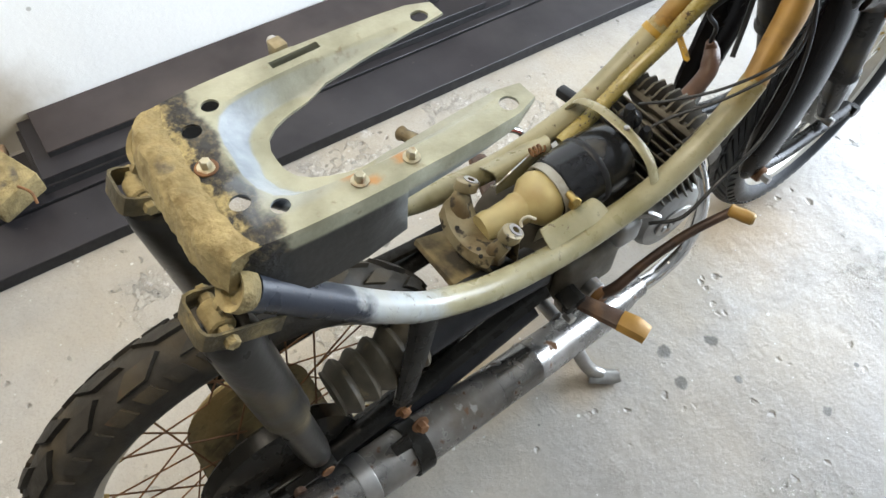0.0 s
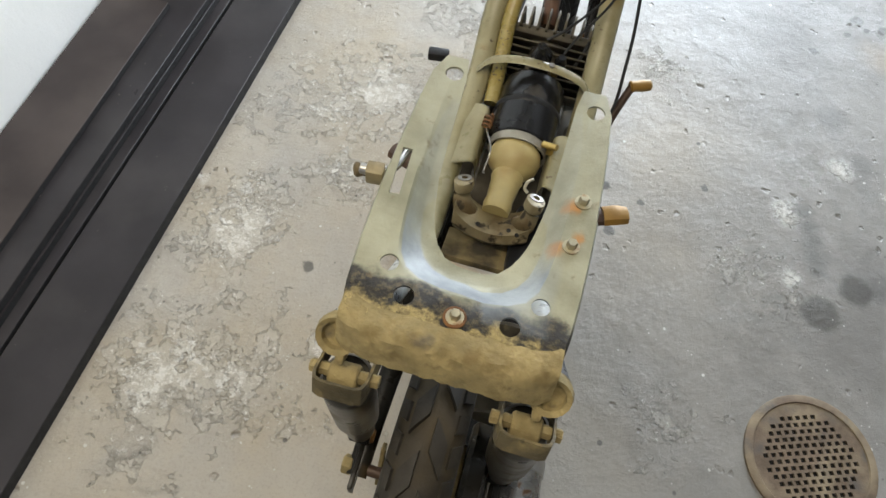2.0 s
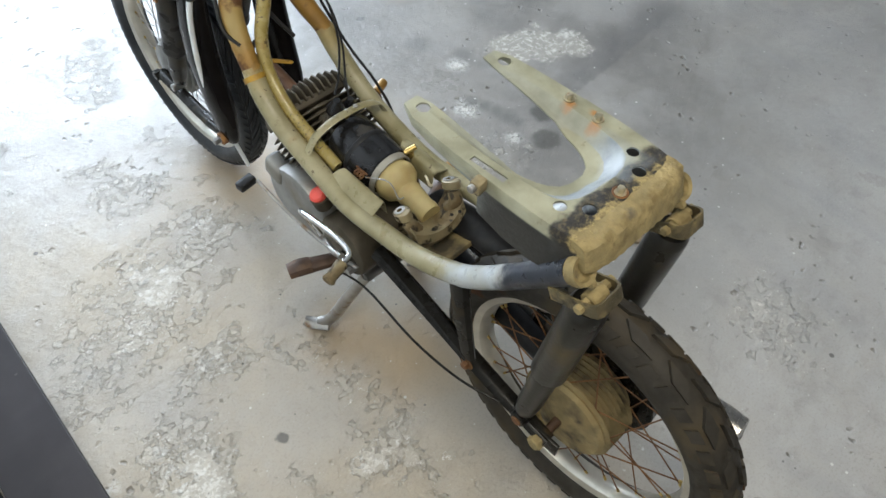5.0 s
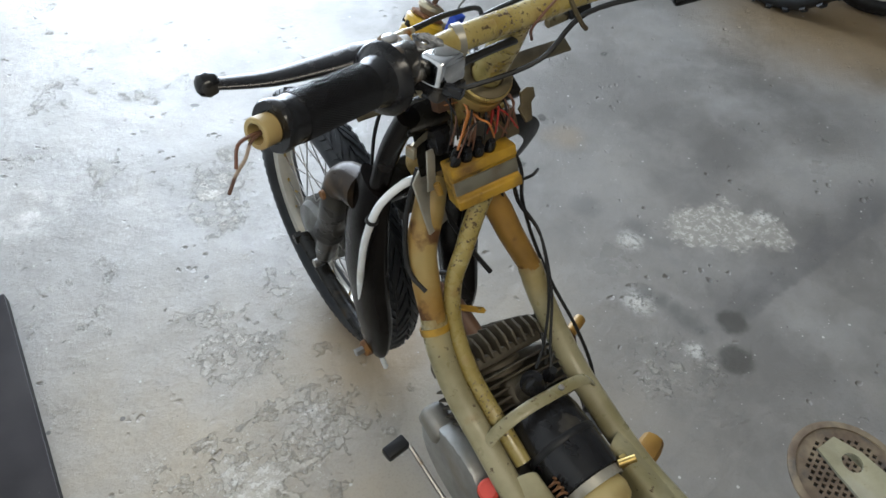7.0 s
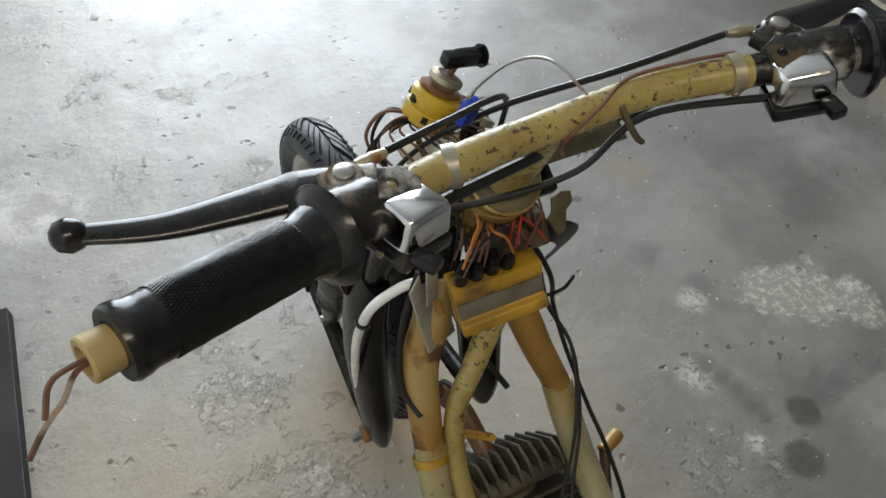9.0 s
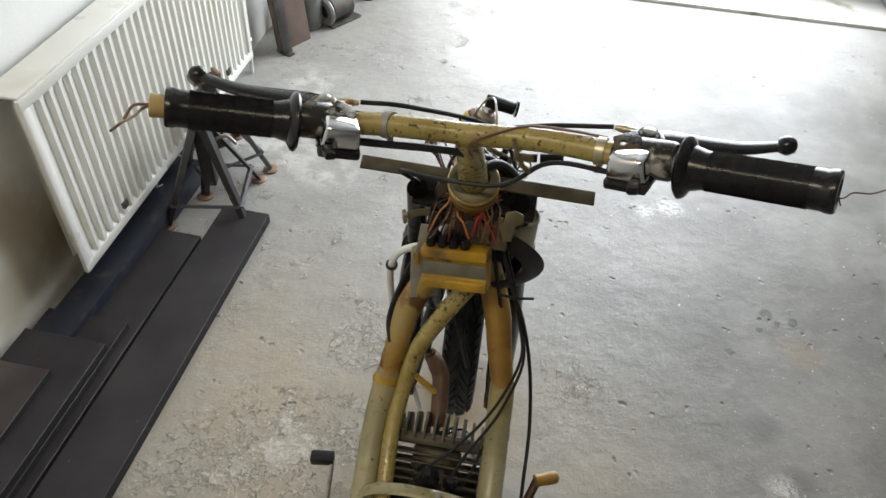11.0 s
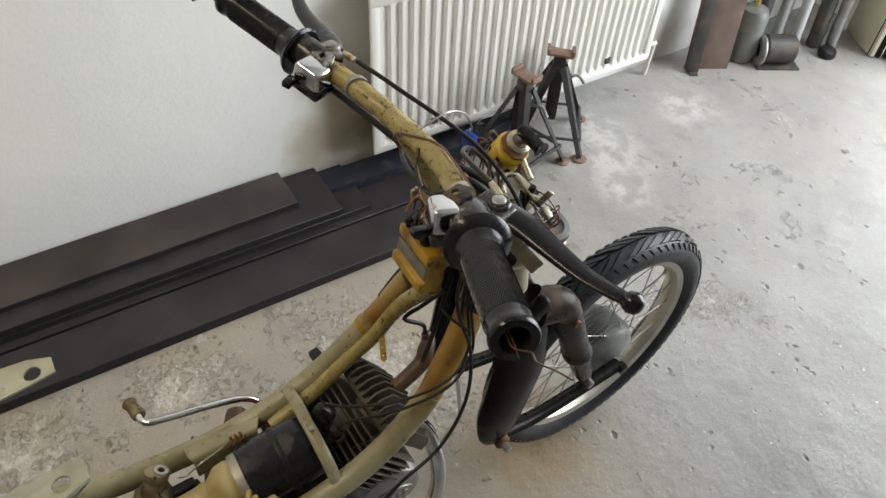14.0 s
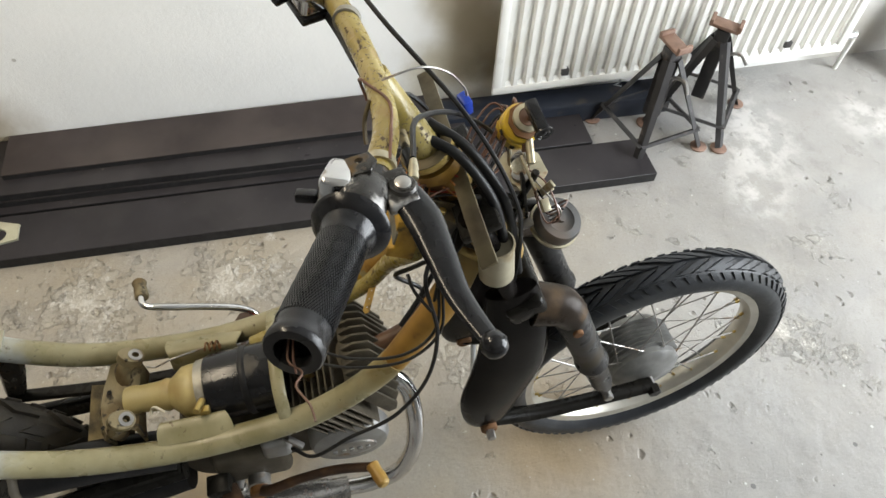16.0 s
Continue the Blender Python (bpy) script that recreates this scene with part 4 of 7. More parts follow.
# ---- jack stands ----
def jack_stand(x, y, h, spread, turn, label):
    j = thing("jack_stand", (x, y, 0), label, "jack stand", "jack stands by the radiator")
    m = pose(x, y, 0, 0, 0, turn)
    part("post", block((0.036, 0.036, h * 0.72), m @ pose(0, 0, h * 0.60), 0.003), standmat, j)
    part("ratchet_bar", block((0.022, 0.022, h * 0.5), m @ pose(0, 0, h * 0.72), 0.002), standmat, j)
    bm = block((0.075, 0.042, 0.010), m @ pose(0, 0, h - 0.004, 0, 4, 0), 0.003)
    block((0.010, 0.042, 0.018), m @ pose(0.036, 0, h + 0.003), 0.002, bm=bm)
    block((0.010, 0.042, 0.018), m @ pose(-0.036, 0, h + 0.003), 0.002, bm=bm)
    part("saddle", bm, copperpad, j, "worn brown saddle pad")
    feet = []
    for i in range(4):
        a = math.pi / 4 + i * math.pi / 2
        top = m @ V(0.018 * math.cos(a) * 1.2, 0.018 * math.sin(a) * 1.2, h * 0.86)
        foot = m @ V(spread * math.cos(a), spread * math.sin(a), 0.006)
        feet.append(foot)
        leg = part("leg", tube([top, foot], [0.017, 0.013], 1, 4, 0.45), standmat, j)
        part("foot", lathe([(0, 0), (0, 0.022), (0.004, 0.023), (0.006, 0.02), (0.006, 0)], (foot.x, foot.y, 0.0005), (0, 0, 1), 16), copperpad, leg, "round foot pad")
    for i in range(4):
        a, b = feet[i] + V(0, 0, 0.055), feet[(i + 1) % 4] + V(0, 0, 0.055)
        c = m @ V(0, 0, 0.06)
        part("brace", tube([a.lerp(c, 0.12), b.lerp(c, 0.12)], 0.008, 1, 4, 0.4), standmat, j)
    part("release_lever", tube([m @ V(0.02, 0, h * 0.7), m @ V(0.06, 0.01, h * 0.74), m @ V(0.085, 0.01, h * 0.66)], 0.005, 4, 8), steel, j)
    return j


jack_stand(-0.785, 1.515, 0.30, 0.150, 12, "black steel jack stand with a worn saddle, beside the boards")
jack_stand(-0.835, 1.68, 0.300, 0.150, 50, "black steel jack stand behind the other, beside the radiator")

# ---- clutter by the doorway ----
lb = thing("leaning_board", (-0.93, 2.40, 0), "rusty brown board with a dark steel angle leaning on the wall", "board")
part("panel", block((0.012, 0.16, 0.62), pose(-0.90, 2.47, 0.305, 0, -8, -28), 0.002), brownboard, lb)
bm = block((0.006, 0.045, 0.66), pose(-0.905, 2.40, 0.33, 0, -8, -28), 0.001)
block((0.07, 0.03, 0.006), pose(-0.875, 2.385, 0.004, 0, 0, -28), 0.001, bm=bm)
part("steel_angle", bm, darkmetal, lb, "dark steel angle with a foot")
tk = thing("gas_bottle", (-0.86, 2.62, 0), "small grey-green metal gas bottle by the doorway", "bottle")
part("body", lathe([(0, 0), (0, 0.05), (0.006, 0.056), (0.17, 0.056), (0.195, 0.045), (0.207, 0.02), (0.21, 0)], (-0.86, 2.62, 0), (0, 0, 1), 24), tank_grey, tk)
part("valve", rod((-0.86, 2.62, 0.205), (-0.86, 2.62, 0.24), 0.010), brass, tk)
mo = thing("electric_motor", (-0.78, 2.70, 0), "small dirty electric motor lying on the floor", "motor")
part("body", rod((-0.80, 2.66, 0.055), (-0.74, 2.76, 0.055), 0.052), darkmetal, mo)
bm = lathe([(0, 0.056), (0.006, 0.058), (0.014, 0.05), (0.014, 0.028), (0.006, 0.024), (0, 0.03)], (-0.795, 2.645, 0.055), (-0.51, -0.86, 0), 24, closed=True)
part("ring", bm, alu, mo, "pale metal end ring")
part("base_plate", block((0.12, 0.16, 0.008), pose(-0.77, 2.71, 0.004, 0, 0, -30), 0.002), darkmetal, mo)
for i, (x, y, r, h, mt, lean, lab) in enumerate(((-0.90, 2.74, 0.035, 1.1, darkmetal, 5, "dark steel pipe leaning in the corner"), (-0.86, 2.83, 0.022, 1.2, palegrey, 4, "pale grey plastic pipe leaning in the corner"), (-0.80, 2.86, 0.02, 1.15, palegrey, -7, "pale grey plastic pipe leaning in the corner"), (-0.83, 2.92, 0.018, 1.3, wood, 5, "wooden batten leaning in the corner"), (-0.77, 2.95, 0.028, 1.25, darkmetal, -4, "dark steel bar leaning in the corner"), (-0.72, 2.98, 0.020, 1.2, alu, -8, "bare metal bar leaning in the corner"))):
    solid("leaning_pipe", rod((x, y, 0), (x - 0.09, y + 0.04 + math.sin(radians(lean)) * 0.1, h), r, seg=12), mt, lab, "pipe", "pipes and bars leaning in the corner")
sh = thing("rubber_boot", (-0.70, 2.96, 0), "dark lump of rubber on the floor by the pipes", "rubber")
part("body", lathe([(0, 0), (0, 0.03), (0.012, 0.036), (0.03, 0.03), (0.038, 0.012), (0.04, 0)], (-0.70, 2.93, 0), (0.2, 0, 1), 14), rubber, sh)
dl = thing("door_leaf", (-0.62, 3.05, 0), "cream painted garage door leaf standing open with a black post", "door")
part("panel", block((0.028, 0.20, 2.2), pose(-0.685, 3.13, 1.105, 0, 0, 62), 0.004), creamdoor, dl)
part("edge_strip", block((0.045, 0.035, 2.2), pose(-0.605, 3.10, 1.105, 0, 0, 20), 0.003), blackpaint, dl, "black painted door edge")
part("frame", block((0.06, 0.06, 2.3), pose(-0.555, 3.15, 1.15), 0.003), darkmetal, dl, "dark steel door frame")
part("frame", block((0.05, 0.07, 2.3), pose(-0.49, 3.19, 1.15), 0.003), creamdoor, dl, "pale wooden stop")

# ---- the moped ----
mp = thing("moped", (0, 0.5, 0), "half-dismantled old moped with bare grey frame on its centre stand", "moped")

# main tubes: rear end low under the bracket, sagging past the engine, rising to the headstock
for sx in (1, -1):
    rear = [(sx * 0.090, -0.024, 0.690), (sx * 0.088, 0.000, 0.660), (sx * 0.086, 0.030, 0.622), (sx * 0.084, 0.075, 0.567)]
    bend = [(sx * 0.084, 0.075, 0.567), (sx * 0.082, 0.112, 0.526), (sx * 0.081, 0.155, 0.489), (sx * 0.080, 0.230, 0.450), (sx * 0.081, 0.310, 0.434)]
    if sx > 0:
        mid = bend + [(0.081, 0.400, 0.430), (0.083, 0.512, 0.455), (0.082, 0.577, 0.489), (0.080, 0.623, 0.528), (0.078, 0.650, 0.560)]
        top = [(0.079, 0.647, 0.556), (0.067, 0.680, 0.592), (0.059, 0.705, 0.623), (0.046, 0.729, 0.656), (0.031, 0.751, 0.692)]
    else:
        mid = bend + [(-0.083, 0.405, 0.429), (-0.081, 0.508, 0.456), (-0.083, 0.571, 0.485), (-0.081, 0.617, 0.521), (-0.075, 0.646, 0.554)]
        top = [(-0.076, 0.643, 0.550), (-0.069, 0.675, 0.588), (-0.061, 0.700, 0.624), (-0.043, 0.716, 0.663), (-0.023, 0.738, 0.694)]
    tb = part("frame_tube", tube(mid, 0.0168, 6, 16), frame_mat, mp, "grey painted main frame tube")
    part("tube_end", tube(rear, 0.0170, 6, 16), frame_mat, tb, "blue-black rear end of the tube")
    part("gusset", tube(top, [0.0175, 0.0195, 0.021, 0.021, 0.019], 6, 16, 0.85, (sx * 1.0, 0, 0.3)), ochre, tb, "rust-stained ochre tube end at the headstock")
    part("lug", lathe([(-0.006, 0.0), (-0.006, 0.0175), (0.003, 0.019), (0.010, 0.0175), (0.008, 0.013), (0.002, 0.012), (0.002, 0.0)], (sx * 0.090, -0.028, 0.694), (0, -0.75, 0.66), 18), mudmat, tb, "mud-caked lug")

# thin inner tube on one side, from the headstock down to the cross strap
part("inner_tube", tube([(0.016, 0.688, 0.694), (0.000, 0.680, 0.668), (-0.021, 0.667, 0.633), (-0.041, 0.656, 0.589), (-0.052, 0.633, 0.544), (-0.058, 0.585, 0.504), (-0.055, 0.531, 0.473), (-0.052, 0.465, 0.446)], [0.0125, 0.012, 0.0115, 0.011, 0.011, 0.011, 0.011, 0.011], 6, 14), bar_mat, mp, "ochre stained inner frame tube")

# headstock along the steering axis
AX = V(0, -0.455, 0.89).normalized()
HB = V(0.008, 0.803, 0.650)
part("headstock", lathe([(0, 0), (0, 0.027), (0.012, 0.029), (0.02, 0.024), (0.19, 0.024), (0.198, 0.029), (0.212, 0.029), (0.212, 0)], HB, AX, 24), ochre, mp, "ochre stained headstock")
hr_ = HB + AX * 0.216
part("steering_ring", lathe([(0, 0.018), (0, 0.026), (0.005, 0.0285), (0.011, 0.028), (0.014, 0.023), (0.014, 0.018)], hr_, AX, 28, closed=True), stemmat, mp, "grimy steering-head ring")
part("lock_ring", lathe([(0.002, 0.0282), (0.004, 0.0298), (0.008, 0.0298), (0.010, 0.0282)], hr_, AX, 28), brass, mp, "brass lock ring")

# arched cross strap between the tubes
bm = tube([(-0.083, 0.503, 0.470), (-0.064, 0.501, 0.496), (-0.03, 0.500, 0.509), (0, 0.499, 0.511), (0.035, 0.499, 0.508), (0.065, 0.500, 0.495), (0.083, 0.502, 0.469)], 0.0085, 5, 8, 0.36, (0, 0, 1))
cs = part("cross_strap", bm, frame_mat, mp, "arched grey cross strap")
part("rivet", rod((0.02, 0.499, 0.510), (0.02, 0.499, 0.5165), 0.004), steel, cs)

# sheet tabs welded inside the tubes
for sx, y0, y1 in ((1, 0.335, 0.435), (-1, 0.345, 0.455)):
    plate_ = [(sx * 0.080, y0, 0.447), (sx * 0.064, y0, 0.456), (sx * 0.050, y0 + 0.004, 0.455), (sx * 0.045, y0 + 0.004, 0.425)]
    far = [(sx * 0.080, y1, 0.448), (sx * 0.062, y1 - 0.006, 0.459), (sx * 0.050, y1 - 0.012, 0.457), (sx * 0.045, y1 - 0.012, 0.425)]
    bm = bmesh.new()
    A = spline(plate_, 4)
    B = spline(far, 4)
    for off in (0.0, -0.003):
        va = [bm.verts.new(p + V(0, 0, off)) for p in A]
        vb = [bm.verts.new(p + V(0, 0, off)) for p in B]
        for i in range(len(A) - 1):
            bm.faces.new((va[i], va[i + 1], vb[i + 1], vb[i]))
    part("side_tab", bm, frame_mat, mp, "grey sheet tab welded to the tube")

# seat bracket: a pressed U with flanges
outer = [(0, -0.036), (0.03, -0.036), (0.058, -0.035), (0.078, -0.032), (0.089, -0.020), (0.093, 0.005), (0.095, 0.04), (0.096, 0.08), (0.096, 0.12), (0.095, 0.122), (0.094, 0.165), (0.092, 0.205), (0.089, 0.240), (0.080, 0.263)]
inner = [(0, 0.052), (0.012, 0.053), (0.024, 0.058), (0.033, 0.068), (0.039, 0.080), (0.043, 0.092), (0.046, 0.106), (0.048, 0.118), (0.050, 0.130), (0.0505, 0.136), (0.052, 0.168), (0.053, 0.205), (0.054, 0.240), (0.058, 0.263)]
drop = [0.026, 0.026, 0.028, 0.036, 0.055, 0.072, 0.075, 0.072, 0.062, 0.024, 0.021, 0.018, 0.014, 0.006]
ZB = 0.732


def bracket_mesh():
    bm = bmesh.new()
    path = [(-x, y, a, b, d) for (x, y), (a, b), d in list(zip(outer, inner, drop))[:0:-1]]
    path = [(x, y, -a, b, d) for x, y, a, b, d in path] + [(x, y, a, b, d) for (x, y), (a, b), d in zip(outer, inner, drop)]
    rows = []
    for x, y, a, b, d in path:
        row = []
        tip = 1.0 if y < 0.05 else max(0.0, (0.235 - y) / 0.185)
        lean = -0.0025 * (x > 0) - 0.02 * max(0, y - 0.05) * 0.0
        for f, dz, out in ((0.0, -d, 0.002), (0.0, -d * 0.5, 0.001), (0.0, -0.004, 0.0), (0.035, 0.0, 0.0), (0.30, 0.0, 0.0), (0.58, -0.0003, 0.0), (0.63, -0.0040 * tip, 0.0), (0.80, -0.0200 * tip, 0.0), (0.87, -0.0232 * tip, 0.0), (1.0, -0.0236 * tip, 0.0)):
            row.append(bm.verts.new((x + (a - x) * f, y + (b - y) * f - out, ZB + dz + lean)))
        rows.append(row)
    for p, q in zip(rows, rows[1:]):
        for i in range(len(p) - 1):
            bm.faces.new((p[i], p[i + 1], q[i + 1], q[i]))
    bmesh.ops.recalc_face_normals(bm, faces=bm.faces)
    up_ = sum(f.normal.z for f in bm.faces)
    if up_ < 0:
        bmesh.ops.reverse_faces(bm, faces=bm.faces)
    bmesh.ops.solidify(bm, geom=list(bm.faces), thickness=0.0026)
    bmesh.ops.recalc_face_normals(bm, faces=bm.faces)
    return bm


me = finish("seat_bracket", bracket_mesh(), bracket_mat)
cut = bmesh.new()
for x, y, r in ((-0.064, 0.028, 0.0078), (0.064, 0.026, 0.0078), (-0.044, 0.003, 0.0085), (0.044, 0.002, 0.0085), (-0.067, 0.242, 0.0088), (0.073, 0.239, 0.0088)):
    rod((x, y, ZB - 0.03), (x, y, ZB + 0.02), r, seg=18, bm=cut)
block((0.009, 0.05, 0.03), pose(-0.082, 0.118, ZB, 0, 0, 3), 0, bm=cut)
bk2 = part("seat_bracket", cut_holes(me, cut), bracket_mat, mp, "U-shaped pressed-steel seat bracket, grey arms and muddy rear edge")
for p in ((0.0, -0.004, ZB), (0.079, 0.135, ZB - 0.0025), (0.077, 0.088, ZB - 0.0025)):
    part("bolt", hexbolt(p, (0, 0.05, 1), 0.0044, 0.007), zinc, bk2, "yellow zinc hex bolt")
part("rust_ring", lathe([(0.0005, 0), (0.0005, 0.0098), (0.0016, 0.0092), (0.0016, 0)], (0, -0.004, ZB - 0.0004), (0, 0, 1), 18), rust, bk2)
clip = part("clip", block((0.016, 0.014, 0.018), pose(-0.104, 0.112, ZB - 0.006, 0, 0, 5), 0.002), castan, bk2, "bent metal clip in the slot")
part("clip_screw", rod((-0.118, 0.112, ZB - 0.004), (-0.100, 0.112, ZB - 0.004), 0.005), steel, clip)
bm = bmesh.new()
grid_ = []
for i in range(49):
    x = -0.090 + 0.180 * i / 48
    sag = 0.004 * (abs(x) / 0.09) ** 6
    row = []
    for dy, dz in ((0.022, 0.0008), (0.012, 0.0022), (0.003, 0.0024), (-0.003, -0.001), (-0.007, -0.010), (-0.010, -0.021), (-0.012, -0.031), (-0.006, -0.033), (0.000, -0.022), (0.004, -0.010)):
        p = V(x, -0.036 + dy + 3.0 * sag, ZB + dz - sag)
        row.append(bm.verts.new(p + 0.0021 * V(0.3 * noise.noise(p * 70), noise.noise(p * 110), noise.noise(p * 140 + V(0, 9, 0)))))
    grid_.append(row)
for a, b in zip(grid_, grid_[1:]):
    for k in range(len(a) - 1):
        bm.faces.new((a[k], b[k], b[k + 1], a[k + 1]))
bm.faces.new(grid_[0])
bm.faces.new(grid_[-1])
part("mud_crust", bm, mudmat, bk2, "crust of dried mud on the rear lip")

# rear shock absorbers with open top forks
for sx in (1, -1):
    a, b = V(sx * 0.079, -0.050, 0.655), V(sx * 0.094, -0.012, 0.312)
    d = (b - a).normalized()
    sh_ = part("rear_shock", lathe([(0.012, 0), (0.012, 0.021), (0.02, 0.0245), (0.03, 0.0255), (0.19, 0.0255), (0.197, 0.022), (0.198, 0.0195), (0.30, 0.0185), (0.325, 0.016), (0.335, 0.010), (0.335, 0)], a, d, 24), shockpaint, mp, "dull black rear shock absorber with a muddy top")
    m = Matrix.Translation(a) @ Matrix.Rotation(sx * 0.05, 4, 'Y') @ Matrix.Rotation(radians(-24), 4, 'X')
    bm = bmesh.new()
    ring = [(0.024, 0.044), (0.024, -0.016), (0.0215, -0.0235), (0.015, -0.0265), (-0.015, -0.0265), (-0.0215, -0.0235), (-0.024, -0.016), (-0.024, 0.044)]
    shell = [[bm.verts.new(m @ V(px * q, py if py > 0.03 else py * q, pz)) for px, py in ring] for q, pz in ((1.0, -0.004), (1.0, 0.015), (0.90, 0.015), (0.90, -0.004))]
    for u in range(4):
        for v_ in range(len(ring) - 1):
            bm.faces.new((shell[u][v_], shell[u][v_ + 1], shell[(u + 1) % 4][v_ + 1], shell[(u + 1) % 4][v_]))
    for v_ in (0, -1):
        bm.faces.new([shell[u][v_] for u in range(4)])
    bmesh.ops.recalc_face_normals(bm, faces=bm.faces)
    part("fork", bm, mudsteel, sh_, "muddy U-shaped top fork")
    part("eye", rod(m @ V(-0.013, -0.003, 0.004), m @ V(0.013, -0.003, 0.004), 0.0115), mudmat, sh_, "muddy rubber eye")
    part("bolt", rod(m @ V(-0.031, -0.003, 0.006), m @ V(0.031, -0.003, 0.006), 0.0062, seg=6), mudmat, sh_)
    part("link", block((0.008, 0.030, 0.010), Matrix.Translation((sx * 0.084, -0.036, 0.676)) @ pose(0, 0, 0, -35), 0.002), mudmat, sh_)
    part("lower_eye", rod(b + V(-0.014, 0, -0.004), b + V(0.014, 0, -0.004), 0.014), blackpaint, sh_)


# wheels
def wheel(parent, name, c, R, rim_r, half, tyre_m, hub, spoke_m, label, tread_rows, knobby=False, turn=0.0, hub_label="", blocks=False):
    """A spoked wheel round the x axis at c: tyre with tread, rim, hub and spokes."""
    m = Matrix.Translation(c) @ Matrix.Rotation(turn, 4, 'Z')
    hold = part(name, lathe([(-0.045, 0.008), (0.045, 0.008)], (0, 0, 0), (1, 0, 0), 12, closed=False), steel, parent, label, m)
    t = R - rim_r
    prof_ = []
    for i in range(17):
        a = math.pi * (-0.12 + 1.24 * i / 16)
        prof_.append((-half * math.cos(a), rim_r + t * 0.36 + (t * 0.62 - 0.003) * math.sin(a)))
    prof_ = [(-half * 0.62, rim_r - 0.002)] + prof_ + [(half * 0.62, rim_r - 0.002)]
    ty = part("tyre", lathe(prof_, (0, 0, 0), (1, 0, 0), 72, closed=True), tyre_m, hold, "black tyre", m)
    # tread blocks, slanted into each other
    bm = bmesh.new()
    n_ = 26 if knobby else 24 if blocks else 19
    for i in range(0 if knobby else n_):
        # curved blocks that follow the tyre's section, slanted into a herringbone
        ribs = [(0.04, 0.64, 0.55, 0.22, 0.28 * j) for j in range(3)] + [(-0.04, -0.64, 0.55, 0.22, 0.5 + 0.28 * j) for j in range(3)]
        ribs += [(sd * 0.72, sd * 1.12, -0.10, 0.14, 0.25 * j) for sd in (1, -1) for j in range(4)]
        if blocks:
            ribs = [(0.10, 0.58, 0.34, 0.52, 0.0), (-0.10, -0.58, 0.34, 0.52, 0.5)] + [(sd * 0.72, sd * 1.16, -0.12, 0.33, 0.25 + 0.5 * j) for sd in (1, -1) for j in range(2)]
        for o0, o1, skew, fill, half_step in ribs:
            grids = []
            for hh, shrink in ((-0.008, 1.0), (0.0030 if blocks else 0.0018, 0.90)):
                rows_ = []
                for u in range(4):
                    fu = 0.5 + (u / 3 - 0.5) * shrink
                    o = o0 + (o1 - o0) * fu
                    row_ = []
                    for v_ in range(3):
                        an = 2 * math.pi / n_ * (i + half_step + skew * fu + fill * (v_ / 2 - 0.5) * shrink)
                        rad = rim_r + t * 0.36 + (t * 0.62 + hh) * math.cos(o)
                        row_.append(bm.verts.new(((half + 0.6 * hh) * math.sin(o), -rad * math.sin(an), rad * math.cos(an))))
                    rows_.append(row_)
                grids.append(rows_)
            lo_, hi_ = grids
            for u in range(3):
                for v_ in range(2):
                    bm.faces.new((hi_[u][v_], hi_[u + 1][v_], hi_[u + 1][v_ + 1], hi_[u][v_ + 1]))
                for v_ in (0, 2):
                    bm.faces.new((lo_[u][v_], lo_[u + 1][v_], hi_[u + 1][v_], hi_[u][v_]))
            for u in (0, 3):
                for v_ in range(2):
                    bm.faces.new((lo_[u][v_], lo_[u][v_ + 1], hi_[u][v_ + 1], hi_[u][v_]))
    bmesh.ops.recalc_face_normals(bm, faces=bm.faces)
    for i in range(n_ if knobby else 0):
        for row, (off, ang, lx, ly) in enumerate(tread_rows):
            a = 2 * math.pi * (i + (0.5 if row % 2 else 0.0)) / n_
            phi = math.pi / 2 - off
            x = half * math.cos(phi)
            rr_ = rim_r + t * 0.36 + t * 0.62 * math.sin(phi)
            mm = Matrix.Rotation(a, 4, 'X') @ Matrix.Translation((x, 0, rr_)) @ Matrix.Rotation(off * 0.9, 4, 'Y') @ Matrix.Rotation(ang, 4, 'Z')
            hgt = 0.007
            vs = [bm.verts.new(mm @ V(u * lx / 2 * k_, v_ * ly / 2 * k_, hh)) for hh, k_ in ((-0.003, 1.0), (hgt, 0.86)) for u, v_ in ((-1, -1), (1, -1), (1, 1), (-1, 1))]
            for f in ((4, 5, 6, 7), (0, 1, 5, 4), (1, 2, 6, 5), (2, 3, 7, 6), (3, 0, 4, 7)):
                bm.faces.new([vs[q_] for q_ in f])
    tagged(part("tread", bm, tyre_m, ty, "worn tread blocks", m), kind="stuff")
    part("rim", lathe([(-half * 0.66, rim_r + 0.004), (-half * 0.60, rim_r + 0.006), (-half * 0.54, rim_r - 0.001), (-half * 0.45, rim_r - 0.010), (-half * 0.2, rim_r - 0.017), (half * 0.2, rim_r - 0.017), (half * 0.45, rim_r - 0.010), (half * 0.54, rim_r - 0.001), (half * 0.60, rim_r + 0.006), (half * 0.66, rim_r + 0.004), (half * 0.5, rim_r - 0.014), (half * 0.2, rim_r - 0.021), (-half * 0.2, rim_r - 0.021), (-half * 0.5, rim_r - 0.014)], (0, 0, 0), (1, 0, 0), 72, closed=True), rim_mat, hold, "dull alloy rim", m)
    hub_profile, hub_m, hub_flange = hub
    hb = part("hub", lathe(hub_profile, (0, 0, 0), (1, 0, 0), 36), hub_m, hold, hub_label, m)
    sp = bmesh.new()
    nip = bmesh.new()
